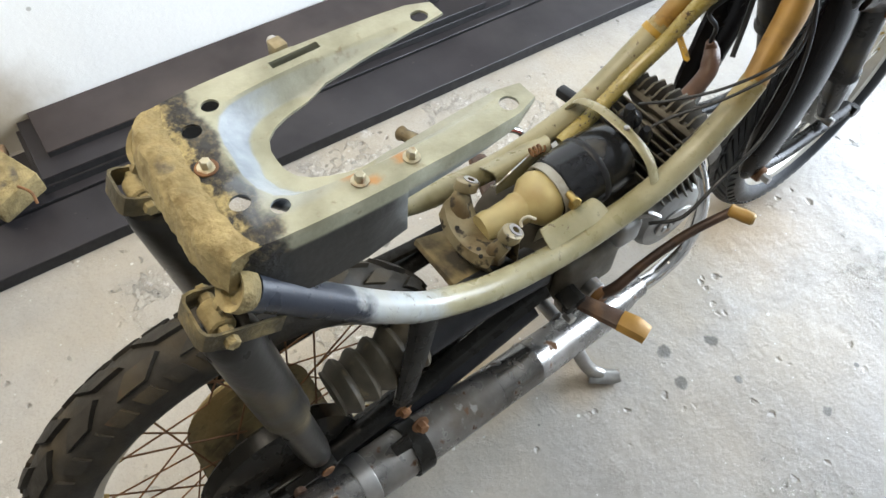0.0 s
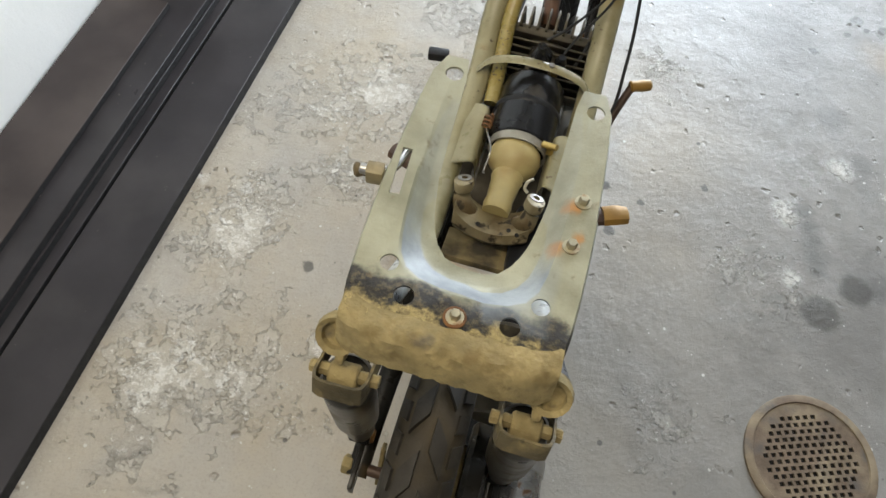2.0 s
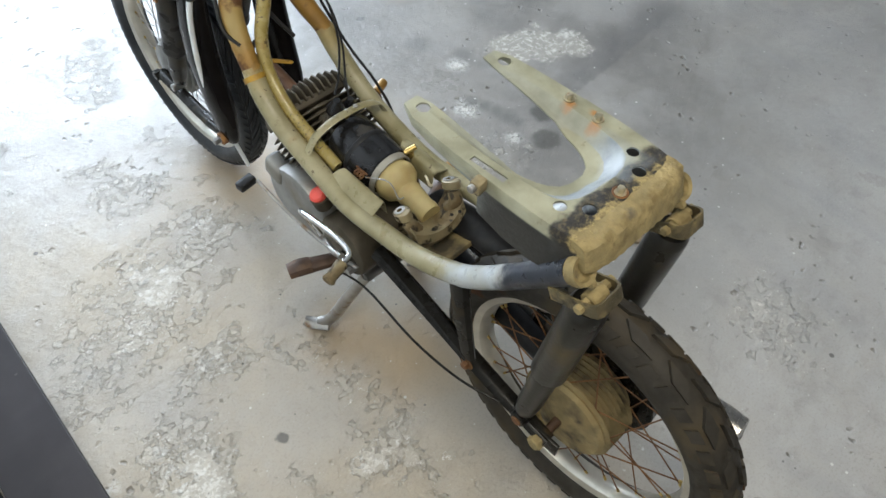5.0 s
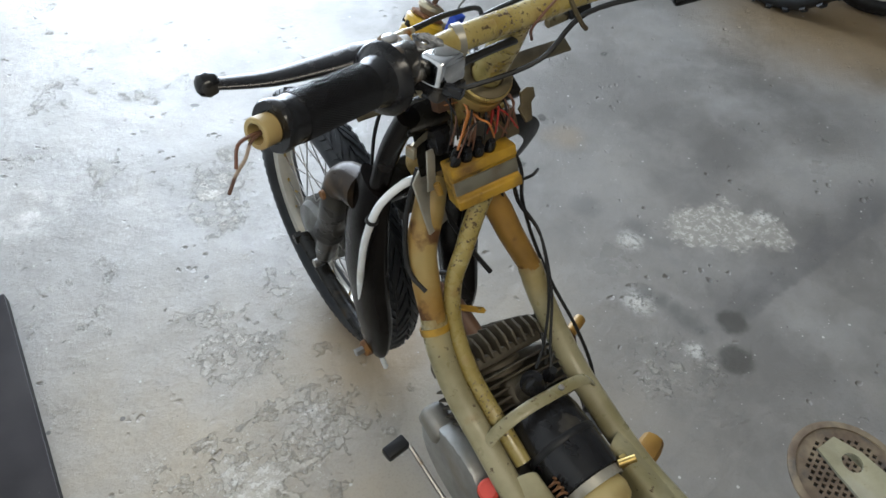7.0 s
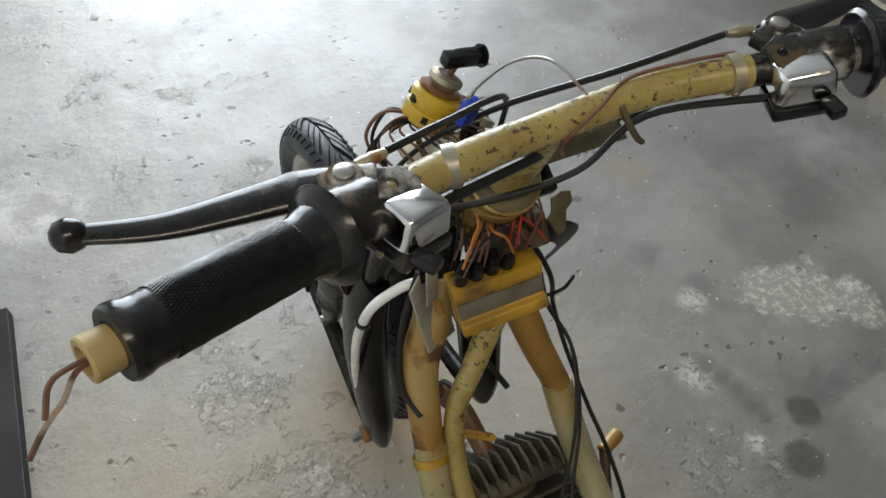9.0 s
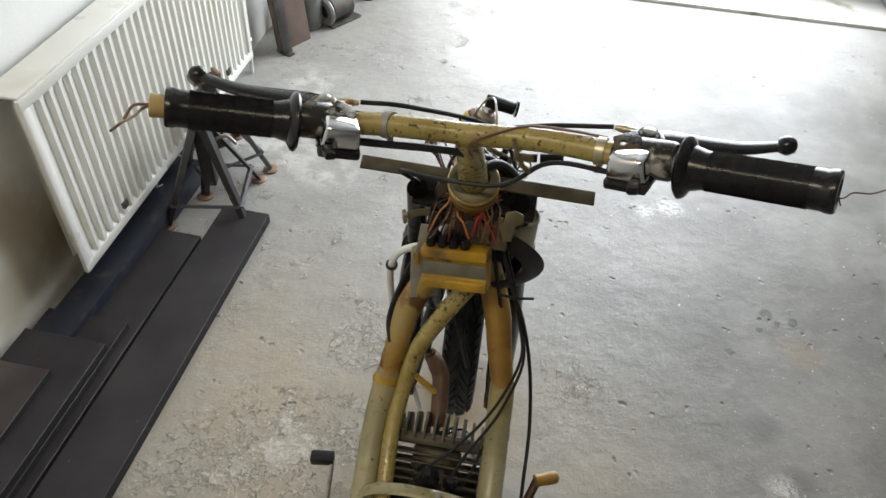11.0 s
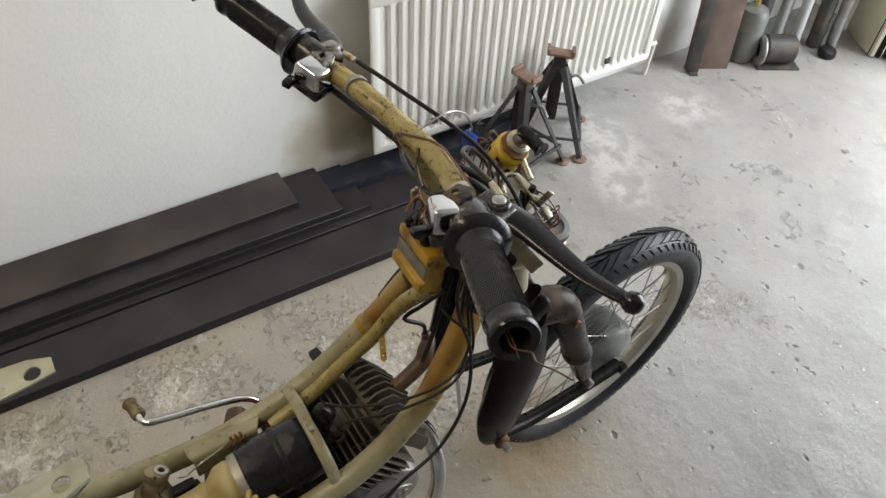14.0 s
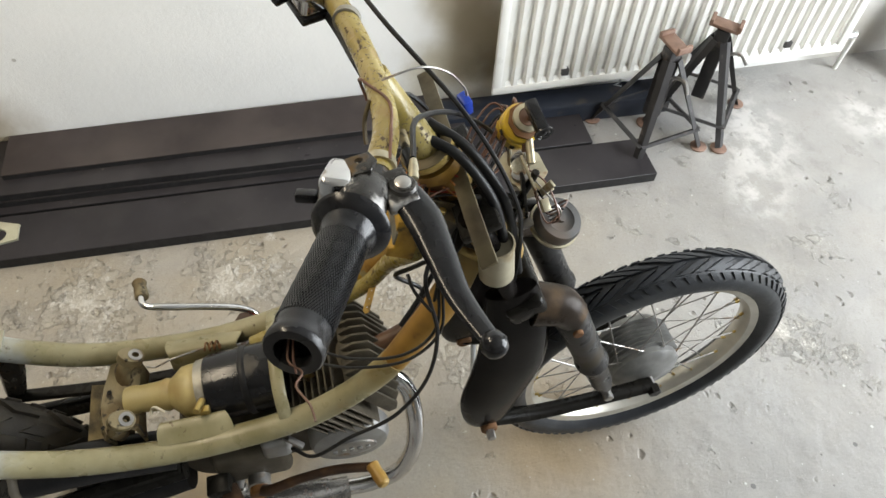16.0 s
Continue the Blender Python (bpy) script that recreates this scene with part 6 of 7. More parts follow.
ff = part("fork_crown", block((0.165, 0.050, 0.034), Matrix.Translation(HB + AX * -0.022) @ pose(0, 0, 0, 27), 0.008, 3), blackpaint, mp, "black fork crown")
part("upper_yoke", block((0.150, 0.045, 0.014), Matrix.Translation(HB + AX * 0.16 + V(0, 0.014, 0)) @ pose(0, 0, 0, 27), 0.004), blackpaint, ff)
for sx in (1, -1):
    lg = part("fork_leg", tube([low(sx * 0.070, 0.788, 0.665), low(sx * 0.074, 0.792, 0.590), low(sx * 0.077, 0.784, 0.500), low(sx * 0.078, 0.768, 0.410), low(sx * 0.078, 0.766, 0.345), low(sx * 0.078, 0.772, 0.318)], [0.032, 0.046, 0.052, 0.048, 0.036, 0.020], 6, 18, 0.42, (1.0, 0.0, 0.0)), forkpaint, ff, "black pressed fork leg")
    part("upper_leg", tube([(sx * 0.062, 0.735, 0.800), (sx * 0.066, 0.765, 0.735), (sx * 0.070, 0.792, 0.650)], 0.013, 4, 14), forkpaint, ff)
    part("shock_boss", tube([low(sx * 0.068, 0.815, 0.625), low(sx * 0.074, 0.850, 0.618), low(sx * 0.079, 0.866, 0.600)], [0.029, 0.027, 0.023], 4, 14), bossmat, lg, "dirty brown-grey shock mount")
    part("bolt", rod(low(sx * 0.080, 0.868, 0.592), low(sx * 0.106, 0.866, 0.592), 0.007), rust, lg)
    a, b = low(sx * 0.080, 0.862, 0.604), low(sx * 0.064, 0.975, 0.318)
    fs = part("front_shock", lathe([(0, 0), (0, 0.019), (0.012, 0.0235), (0.12, 0.0225), (0.165, 0.0225), (0.17, 0.0255), (0.178, 0.0255), (0.182, 0.019), (0.27, 0.018), (0.30, 0.014), (0.308, 0.0)], a, b - a, 22), shockgrey, ff, "scuffed grey front shock absorber" if sx > 0 else "black front shock absorber")
    part("lower_bolt", rod(b + V(sx * -0.012, 0, 0), b + V(sx * 0.02, 0, 0), 0.008), steel, fs)
    ln = part("link_arm", tube([low(sx * 0.076, 0.765, 0.326), low(sx * 0.073, 0.86, 0.302), low(sx * 0.068, 0.97, 0.296), low(sx * 0.064, 1.064, 0.296)], [0.015, 0.0135, 0.013, 0.014], 5, 12, 0.75), blackpaint, ff, "black leading link arm")
    part("pivot", rod(low(sx * 0.062, 0.768, 0.327), low(sx * 0.098, 0.768, 0.327), 0.0135), rust, ln)
    part("pivot_bolt", rod(low(sx * 0.096, 0.768, 0.327), low(sx * 0.112, 0.768, 0.327), 0.007, seg=6), steel, ln)
part("mudguard_stay", tube([(-0.082, 0.81, 0.52), (-0.088, 0.80, 0.46), (-0.092, 0.775, 0.40), (-0.080, 0.765, 0.405), (-0.066, 0.78, 0.41)], 0.0042, 5, 8), wire_black, ff, "bent black wire stay")

# ---- handlebar ----
BC = [(-0.260, 0.575, 0.980), (-0.255, 0.577, 0.979), (-0.165, 0.612, 0.958), (-0.120, 0.628, 0.953), (-0.075, 0.640, 0.950), (0.0, 0.651, 0.945), (0.075, 0.650, 0.950), (0.138, 0.632, 0.959), (0.182, 0.611, 0.970), (0.22, 0.595, 0.981), (0.262, 0.576, 0.993)]
hb = part("handlebar", tube(BC[3:8], 0.0112, 8, 18), bar_mat, mp, "chipped beige-painted handlebar with rust spots")
part("bar_end_section", tube(BC[:4], 0.0108, 6, 14), perchmat, hb)
part("bar_end_section", tube(BC[7:], 0.0108, 6, 14), perchmat, hb)
part("stem", tube([(0.0, 0.653, 0.943), (0.004, 0.672, 0.905), (0.007, 0.694, 0.862), (0.008, 0.703, 0.845)], [0.0125, 0.015, 0.0165, 0.0165], 5, 18), bar_mat, hb, "welded handlebar stem")


def frame_of(a, b):
    """A pose at a whose x axis points to b and whose z axis looks up."""
    x = (Vector(b) - Vector(a)).normalized()
    y = Vector((0, 0, 1)).cross(x).normalized()
    z = x.cross(y)
    m = Matrix((x, y, z)).transposed().to_4x4()
    m.translation = Vector(a)
    return m


for sx in (-1, 1):
    a = V(-0.157, 0.615, 0.956) if sx < 0 else V(0.195, 0.605, 0.974)
    b = V(-0.264, 0.574, 0.981) if sx < 0 else V(0.305, 0.557, 1.004)
    L = (b - a).length
    gp = part("grip", lathe([(0, 0.0112), (0, 0.026), (0.0025, 0.0285), (0.006, 0.027), (0.010, 0.020), (0.016, 0.0185), (0.02, 0.0172), (L - 0.014, 0.0170), (L - 0.010, 0.0170), (L - 0.007, 0.0180), (L - 0.002, 0.0182), (L, 0.0170), (L, 0.0112), (L - 0.02, 0.0115)], a, b - a, 36), gripmat, hb, "black rubber handlebar grip")
    # knurl: crossing ridges
    bm = bmesh.new()
    m = frame_of(a, b)
    for q in range(60):
        for hand in (1, -1):
            pts = []
            for i in range(7):
                s = 0.024 + (L - 0.044) * i / 6
                an = 2 * math.pi * q / 60 + hand * 1.9 * i / 6
                pts.append(m @ V(s, 0.0174 * math.cos(an), 0.0174 * math.sin(an)))
            tube(pts, 0.00034, 1, 3, caps=False, bm=bm)
    tagged(part("knurl", bm, gripmat, gp, "fine crossed ridges"), kind="stuff")
    if sx < 0:
        part("inner_sleeve", lathe([(0, 0.0), (0, 0.0104), (0.012, 0.0108), (0.013, 0.0100), (0.013, 0.0072), (0.004, 0.007), (0.004, 0.0)], b, b - a, 20), cream, gp, "yellowed plastic sleeve at the grip's end")
    e = b + (b - a).normalized() * (0.006 if sx < 0 else 0.0)
    wires = (((0.002, 0, 0), (-0.010, -0.005, 0.000), (-0.018, -0.012, -0.006), (-0.027, -0.018, -0.010), (-0.036, -0.026, -0.016)), ((0.002, 0, 0), (-0.010, -0.003, 0.002), (-0.020, -0.007, 0.001), (-0.026, -0.016, -0.008))) if sx < 0 else (((-0.014, 0, 0), (0.002, -0.003, -0.003), (0.012, 0.004, -0.001), (0.022, 0.000, 0.003), (0.034, 0.006, 0.004), (0.046, 0.008, 0.008)), ((-0.014, 0.002, 0), (0.000, 0.000, -0.004), (0.006, 0.000, -0.012)))
    for w_, mt in zip(wires, (wire_dark, wire_brown)):
        part("wire", tube([e + Vector(p) for p in w_], 0.0013 if sx < 0 else 0.0007, 4, 6), mt, gp, "loose cut wire end")
    # clamp, switch box, lever
    c = V(-0.128, 0.626, 0.954) if sx < 0 else V(0.158, 0.623, 0.966)
    tip = V(-0.276, 0.662, 0.962) if sx < 0 else V(0.301, 0.678, 0.964)
    pv = V(-0.138, 0.642, 0.960) if sx < 0 else V(0.168, 0.646, 0.970)
    cl = part("lever_clamp", lathe([(0, 0.0112), (0, 0.0165), (0.003, 0.018), (0.033, 0.018), (0.036, 0.0165), (0.036, 0.0112)], c, (a - b) * -1 if sx < 0 else (b - a), 20, closed=True), perchmat, hb, "worn black lever clamp")
    ml = frame_of(pv, tip)
    bm = block((0.034, 0.024, 0.012), ml @ pose(-0.002, -sx * 0.004, 0.0), 0.003, 3)
    lathe([(-0.009, 0), (-0.009, 0.0095), (-0.007, 0.0108), (0.006, 0.0108), (0.008, 0.0092), (0.008, 0)], pv, (0, 0, 1), 20, bm)
    block((0.014, 0.030, 0.010), Matrix.Translation(c + (pv - c) * 0.55) @ pose(0, 0, 0, 0, 0, sx * 12), 0.003, 2, bm=bm)
    part("lever_perch", bm, perchmat, cl, "scuffed black lever perch")
    part("pivot_screw", lathe([(0.0075, 0), (0.0075, 0.0062), (0.010, 0.0062), (0.0112, 0.0045), (0.0112, 0)], pv, (0, 0, 1), 16), steel, cl, "tarnished pivot screw")
    cs_ = (V(0.146, 0.629, 0.9655) if sx > 0 else V(-0.108, 0.634, 0.9575))
    scr = part("clamp_screw", lathe([(0.0, 0), (0.0, 0.0078), (0.0025, 0.0082), (0.0042, 0.0062), (0.0046, 0)], cs_, (0, 0.1, 1), 18), rust, cl, "rusty slotted screw on the clamp")
    part("slot", block((0.011, 0.0014, 0.0012), Matrix.Translation(cs_ + V(0, 0.0003, 0.0046)) @ pose(0, 0, 0, 0, 0, 35), 0), pit, scr)
    plate_m = Matrix.Translation(c + V(-sx * 0.012, -0.004, 0.015)) @ pose(0, 0, 0, 8, -sx * 14, sx * 10)
    pl = finish("clip_plate", extrude_outline([(-0.012, -0.009), (0.012, -0.009), (0.014, 0.004), (0.004, 0.012), (-0.010, 0.010)], 0.003, plate_m, bevel=0.0006), perchmat)
    part("clip_plate", cut_holes(pl, rod(plate_m @ V(-0.003, 0, -0.01), plate_m @ V(-0.003, 0, 0.01), 0.0036, seg=12)), perchmat, cl, "worn black plate with a hole")
    part("nut", rod(c + V(sx * 0.004, -0.018, -0.008), c + V(sx * 0.004, -0.026, -0.012), 0.005, seg=6), zinc, cl, "small tarnished nut")
    n_ = V(0, 1, 0)
    lv = [pv, pv + (tip - pv) * 0.18 + n_ * 0.004 + V(0, 0, -0.003), pv + (tip - pv) * 0.42 + n_ * 0.001 + V(0, 0, -0.004), pv + (tip - pv) * 0.7 - n_ * 0.003 + V(0, 0, -0.003), tip]
    le = part("lever", tube(lv, [0.0130, 0.0145, 0.0120, 0.0092, 0.0068], 6, 14, 0.45), blackplastic, hb, "black brake lever" if sx > 0 else "black clutch lever")
    part("ball_end", lathe([(-0.009, 0), (-0.0085, 0.004), (-0.006, 0.0075), (0, 0.0095), (0.006, 0.0075), (0.0085, 0.004), (0.009, 0)], tip, tip - pv, 16), blackplastic, le)
    part("adjuster", lathe([(0, 0), (0, 0.0036), (0.004, 0.0042), (0.008, 0.0036), (0.010, 0.0042), (0.014, 0.0036), (0.020, 0.0028), (0.020, 0)], pv + V(-sx * 0.010, 0.010, 0), (-sx, 0.2, 0), 14), zinc, cl, "small knurled cable adjuster")
    sc = V(-0.113, 0.607, 0.957) if sx < 0 else V(0.151, 0.603, 0.970)
    msw = frame_of(sc, sc + (b - a) * sx * 1.0)
    sw = part("switch_box", block((0.038, 0.028, 0.024), msw, 0.005, 3, taper=0.86), chrome, hb, "chrome light-switch box")
    part("switch_base", block((0.040, 0.030, 0.010), msw @ pose(0, 0, -0.016), 0.003), blackplastic, sw)
    part("toggle", block((0.010, 0.016, 0.008), msw @ pose(sx * 0.012, -0.022, -0.008, 0, 0, 12), 0.002), blackplastic, sw, "black toggle")
    part("strap", lathe([(-0.004, 0.0112), (-0.004, 0.0135), (0.004, 0.0135), (0.004, 0.0112)], V(-0.075, 0.640, 0.950) if sx < 0 else V(0.128, 0.6355, 0.9575), (1, -0.25, 0.12), 20, closed=True), tinplate if sx < 0 else zinc, hb, "thin metal strap round the bar")
    part("strap_tail", block((0.006, 0.002, 0.014), pose(-0.072 if sx < 0 else 0.128, 0.634 if sx < 0 else 0.627, 0.938 if sx < 0 else 0.944, 20), 0.0006), tinplate if sx < 0 else zinc, hb)

# cables from the levers
cabs = [
    ([(-0.107, 0.657, 0.960), (-0.06, 0.676, 0.950), (0.02, 0.735, 0.900), (0.05, 0.780, 0.82), (0.055, 0.80, 0.74), (0.06, 0.80, 0.60)], 0.0025),
    ([(0.137, 0.660, 0.970), (0.07, 0.678, 0.948), (0.01, 0.735, 0.89), (-0.03, 0.80, 0.80), (-0.045, 0.84, 0.70), (-0.06, 0.83, 0.58)], 0.0025),
    ([(0.146, 0.606, 0.956), (0.085, 0.655, 0.922), (0.04, 0.660, 0.882), (-0.03, 0.672, 0.868), (-0.075, 0.70, 0.85), (-0.06, 0.745, 0.80)], 0.0027),
    ([(0.040, 0.725, 0.77), (0.066, 0.690, 0.712), (0.092, 0.700, 0.630), (0.112, 0.684, 0.556), (0.124, 0.640, 0.496), (0.126, 0.580, 0.462), (0.124, 0.530, 0.420), (0.098, 0.500, 0.40)], 0.0026),
    ([(0.025, 0.740, 0.77), (0.050, 0.712, 0.69), (0.068, 0.690, 0.60), (0.072, 0.630, 0.520), (0.060, 0.575, 0.480), (0.045, 0.545, 0.455)], 0.0026),
    ([(-0.112, 0.622, 0.938), (-0.075, 0.633, 0.932), (-0.035, 0.642, 0.928), (0.000, 0.655, 0.918), (0.012, 0.690, 0.88), (0.0, 0.72, 0.82)], 0.0040),
    ([(-0.020, 0.760, 0.72), (-0.010, 0.730, 0.64), (0.012, 0.695, 0.585), (0.028, 0.668, 0.555)], 0.0036),
    ([(-0.048, 0.735, 0.72), (-0.072, 0.720, 0.66), (-0.086, 0.690, 0.61), (-0.078, 0.66, 0.592)], 0.0036),
]
for pts, r in cabs:
    part("cable", tube(pts, r, 7, 8), wire_black, hb, "black control cable")
for pts in ([(0.040, 0.725, 0.765), (0.066, 0.706, 0.700), (0.086, 0.700, 0.632), (0.096, 0.660, 0.600), (0.070, 0.600, 0.566), (0.030, 0.552, 0.540), (0.004, 0.532, 0.526)], [(0.046, 0.728, 0.760), (0.070, 0.710, 0.695), (0.088, 0.705, 0.626), (0.100, 0.662, 0.592), (0.078, 0.602, 0.556), (0.046, 0.556, 0.526), (0.032, 0.532, 0.508)]):
    part("cable", tube(pts, 0.0020, 6, 8), wire_black, hb, "black control cable")
part("cable_boot", rod((0.075, 0.668, 0.916), (0.098, 0.668, 0.920), 0.0055), rubber, hb)
part("cable_boot", rod((0.048, 0.668, 0.914), (0.072, 0.668, 0.916), 0.0045), castan, hb)
part("wire", tube([(0.132, 0.643, 0.968), (0.10, 0.650, 0.9655), (0.06, 0.656, 0.9605), (0.030, 0.643, 0.9565), (0.012, 0.638, 0.949), (0.004, 0.640, 0.936), (0.010, 0.644, 0.922)], 0.0014, 6, 6), wire_brown, hb, "thin brown wire along the bar")
part("wire", tube([(0.028, 0.655, 0.958), (0.022, 0.690, 0.962), (0.012, 0.718, 0.945), (0.0, 0.738, 0.915), (-0.005, 0.743, 0.900)], 0.0011, 6, 6), steel, hb, "thin bare wire loop")
part("wire", tube([(0.046, 0.642, 0.953), (0.052, 0.636, 0.940), (0.060, 0.634, 0.928), (0.066, 0.634, 0.922)], 0.0022, 5, 6), stemmat, hb)
part("blue_connector", block((0.016, 0.010, 0.022), pose(-0.006, 0.742, 0.889, 15, 10, 20), 0.002), bluep, mp, "blue plastic connector")
part("wire", tube([(-0.004, 0.745, 0.89), (-0.006, 0.742, 0.905)], 0.0015, 1, 6), wire_white, mp)
part("flat_bar", block((0.275, 0.017, 0.004), frame_of((0.009, 0.7295, 0.8295), (0.146, 0.731, 0.826)) @ pose(0, 0, 0, 25), 0.001), stemmat, mp, "flat metal strip across the fork")

# ---- electrics on the headstock ----
MY = Matrix.Translation((-0.001, 0.674, 0.739)) @ pose(0, 0, 0, -16, -9, -6)
SIDE = Matrix(((0, 0, 1, 0), (1, 0, 0, 0), (0, 1, 0, 0), (0, 0, 0, 1)))
steps = [(-0.011, 0.026), (0.018, 0.026), (0.018, -0.026), (-0.013, -0.026), (-0.0135, -0.014), (-0.007, -0.012), (-0.007, 0.011), (-0.011, 0.013)]
yb = part("yellow_box", extrude_outline(steps, 0.080, MY @ SIDE, bevel=0.0016), yellow, mp, "yellow plastic ignition box with a grey label")
part("label_plate", block((0.078, 0.003, 0.017), MY @ pose(0, -0.0078, -0.0005), 0.001), greyplastic, yb, "dirty grey label")
for i in range(4):
    part("terminal", lathe([(0, 0), (0, 0.006), (0.010, 0.006), (0.016, 0.004), (0.016, 0)], MY @ V(-0.030 + 0.014 * i, -0.001, 0.026), (0, -0.2, 1), 10), blackplastic, yb, "black rubber terminal boot")
MR = Matrix.Translation((0.018, 0.710, 0.768)) @ pose(0, 0, 0, -24, -9, -6)
rc2 = part("terminal_block", block((0.078, 0.032, 0.034), MR, 0.003), grimeblock, mp, "dirty terminal block with wires")
for i in range(5):
    part("screw", rod(MR @ V(-0.028 + 0.014 * i, -0.004, 0.016), MR @ V(-0.028 + 0.014 * i, -0.004, 0.021), 0.0042, seg=10), brass, rc2)
    part("divider", block((0.0025, 0.030, 0.012), MR @ pose(-0.035 + 0.014 * i, 0, 0.020), 0.0005), grimeblock, rc2)
part("black_unit", block((0.026, 0.026, 0.030), Matrix.Translation((-0.030, 0.722, 0.766)) @ pose(0, 0, 0, -24, 0, 6), 0.004), blackplastic, mp, "black plastic unit")
part("brown_unit", block((0.060, 0.016, 0.022), Matrix.Translation((-0.006, 0.728, 0.812)) @ pose(0, 0, 0, -24, 0, 0), 0.003), brownish, mp, "dark red-brown fuse strip")
part("mounting_flag", extrude_outline([(-0.022, -0.036), (0.016, -0.042), (0.024, 0.0), (0.010, 0.038), (-0.012, 0.030)], 0.003, Matrix.Translation((-0.047, 0.713, 0.688)) @ pose(0, 0, 0, 62, 0, 28), bevel=0.0006), tinplate, mp, "bent dull sheet-metal flag")
part("mounting_flag", block((0.012, 0.003, 0.050), pose(-0.048, 0.708, 0.738, -15, 8, 10), 0.001), tinplate, mp)
part("bracket_claw", extrude_outline([(-0.005, -0.018), (0.004, -0.018), (0.008, 0.0), (0.016, 0.004), (0.016, 0.014), (0.006, 0.018), (-0.004, 0.016), (-0.006, 0.004), (-0.012, 0.0)], 0.003, Matrix.Translation((0.054, 0.684, 0.806)) @ pose(0, 0, 0, 62, 0, 10), bevel=0.0006), stemmat, mp, "small forked metal bracket")
bm = tube([(-0.040, 0.728, 0.772), (-0.058, 0.720, 0.774), (-0.070, 0.714, 0.770)], 0.006, 4, 6, 0.25, (0, 1, 0))
block((0.005, 0.012, 0.014), pose(-0.072, 0.712, 0.772, 0, 0, 20), 0.001, bm=bm)
part("bracket_claw", bm, zinc, mp, "tarnished side clip")
part("strap_band", tube([(0.046, 0.700, 0.772), (0.068, 0.694, 0.766), (0.088, 0.702, 0.740), (0.090, 0.714, 0.708), (0.072, 0.718, 0.684), (0.045, 0.714, 0.674)], 0.0135, 6, 8, 0.14, (0, 1, 0)), rubber, mp, "wide black rubber strap")
fl = part("flasher_relay", lathe([(0, 0), (0, 0.018), (0.003, 0.0205), (0.055, 0.0205), (0.056, 0.0215), (0.059, 0.0215), (0.060, 0.0195), (0.052, 0.0185), (0.052, 0)], (0.070, 0.772, 0.698), (0, -0.12, 1), 24), canmat, mp, "stained cream tin flasher can")
part("pin", block((0.006, 0.001, 0.012), pose(0.070, 0.764, 0.755), 0), brass, fl)
# added black sheet that paints the dark gap behind the terminals
part("mounting_plate", block((0.105, 0.003, 0.085), Matrix.Translation((0.004, 0.740, 0.752)) @ pose(0, 0, 0, -24, 0, -4), 0.001), blackpaint, mp, "black sheet added behind the terminals for the darkness there")
for i in range(3):
    part("terminal", lathe([(0, 0), (0, 0.0055), (0.012, 0.0058), (0.019, 0.0035), (0.019, 0)], MY @ V(-0.026 + 0.013 * i, 0.010, 0.026), (0.1, -0.15, 1), 10), blackplastic, yb, "black rubber terminal boot")
# nest of wires
rng = random.Random(5)
mats_w = [wire_red, wire_brown, wire_brown, wire_orange, wire_black, wire_black, wire_brown, wire_orange, wire_dark]
for i in range(34):
    a = V(rng.uniform(-0.040, 0.050), rng.uniform(0.674, 0.698), rng.uniform(0.766, 0.786))
    b = V(rng.uniform(-0.035, 0.045), rng.uniform(0.720, 0.742), rng.uniform(0.802, 0.830))
    mid_ = (a + b) / 2 + V(rng.uniform(-0.012, 0.012), rng.uniform(-0.018, 0.0), rng.uniform(0.008, 0.030))
    part("wire", tube([a, a.lerp(mid_, 0.5) + V(0, -0.004, 0.008), mid_, b], rng.choice((0.0009, 0.0011, 0.0013)), 5, 5), mats_w[i % 9], mp, "loose wire")
for i in range(8):
    x = rng.uniform(-0.03, 0.03)
    part("wire", tube([(x, 0.745, 0.80), (x * 1.5 - 0.01, 0.765, 0.83), (x - 0.03, 0.79, 0.845), (-0.012, 0.806, 0.835)], 0.0012, 6, 5), (wire_brown, wire_black, wire_dark, wire_brown)[i % 4], mp, "loose wire")
part("wire", tube([(0.055, 0.672, 0.705), (0.075, 0.675, 0.70), (0.098, 0.690, 0.688)], 0.002, 4, 6), wire_black, mp, "cut wire end")
part("yellow_tip", rod((-0.052, 0.690, 0.735), (-0.050, 0.684, 0.722), 0.004), yellow, mp)
part("white_fuse", rod((-0.028, 0.690, 0.765), (-0.020, 0.700, 0.782), 0.0042), whitehose, mp, "small white fuse")

# ignition switch, bulb and horn ahead of the fork
SW = V(-0.004, 0.803, 0.853)
sa_ = V(0.5, 0.05, 0.85).normalized()
isw = part("ignition_switch", lathe([(-0.022, 0), (-0.022, 0.0185), (-0.019, 0.0215), (-0.007, 0.0215), (-0.006, 0.019), (-0.002, 0.019), (-0.001, 0.0215), (0.006, 0.0215), (0.009, 0.019), (0.010, 0.012), (0.010, 0)], SW, sa_, 28), lemon, mp, "yellow plastic ignition switch")
for i in range(5):
    a = 2 * math.pi * i / 5
    part("contact", block((0.006, 0.004, 0.012), Matrix.Translation(SW + V(0.021 * math.cos(a), 0.021 * math.sin(a), -0.012)) @ pose(0, 0, 0, 0, 0, math.degrees(a) + 90), 0.001), brownish, isw)
e1 = sa_.cross(V(0, 1, 0)).normalized()
e2 = sa_.cross(e1)
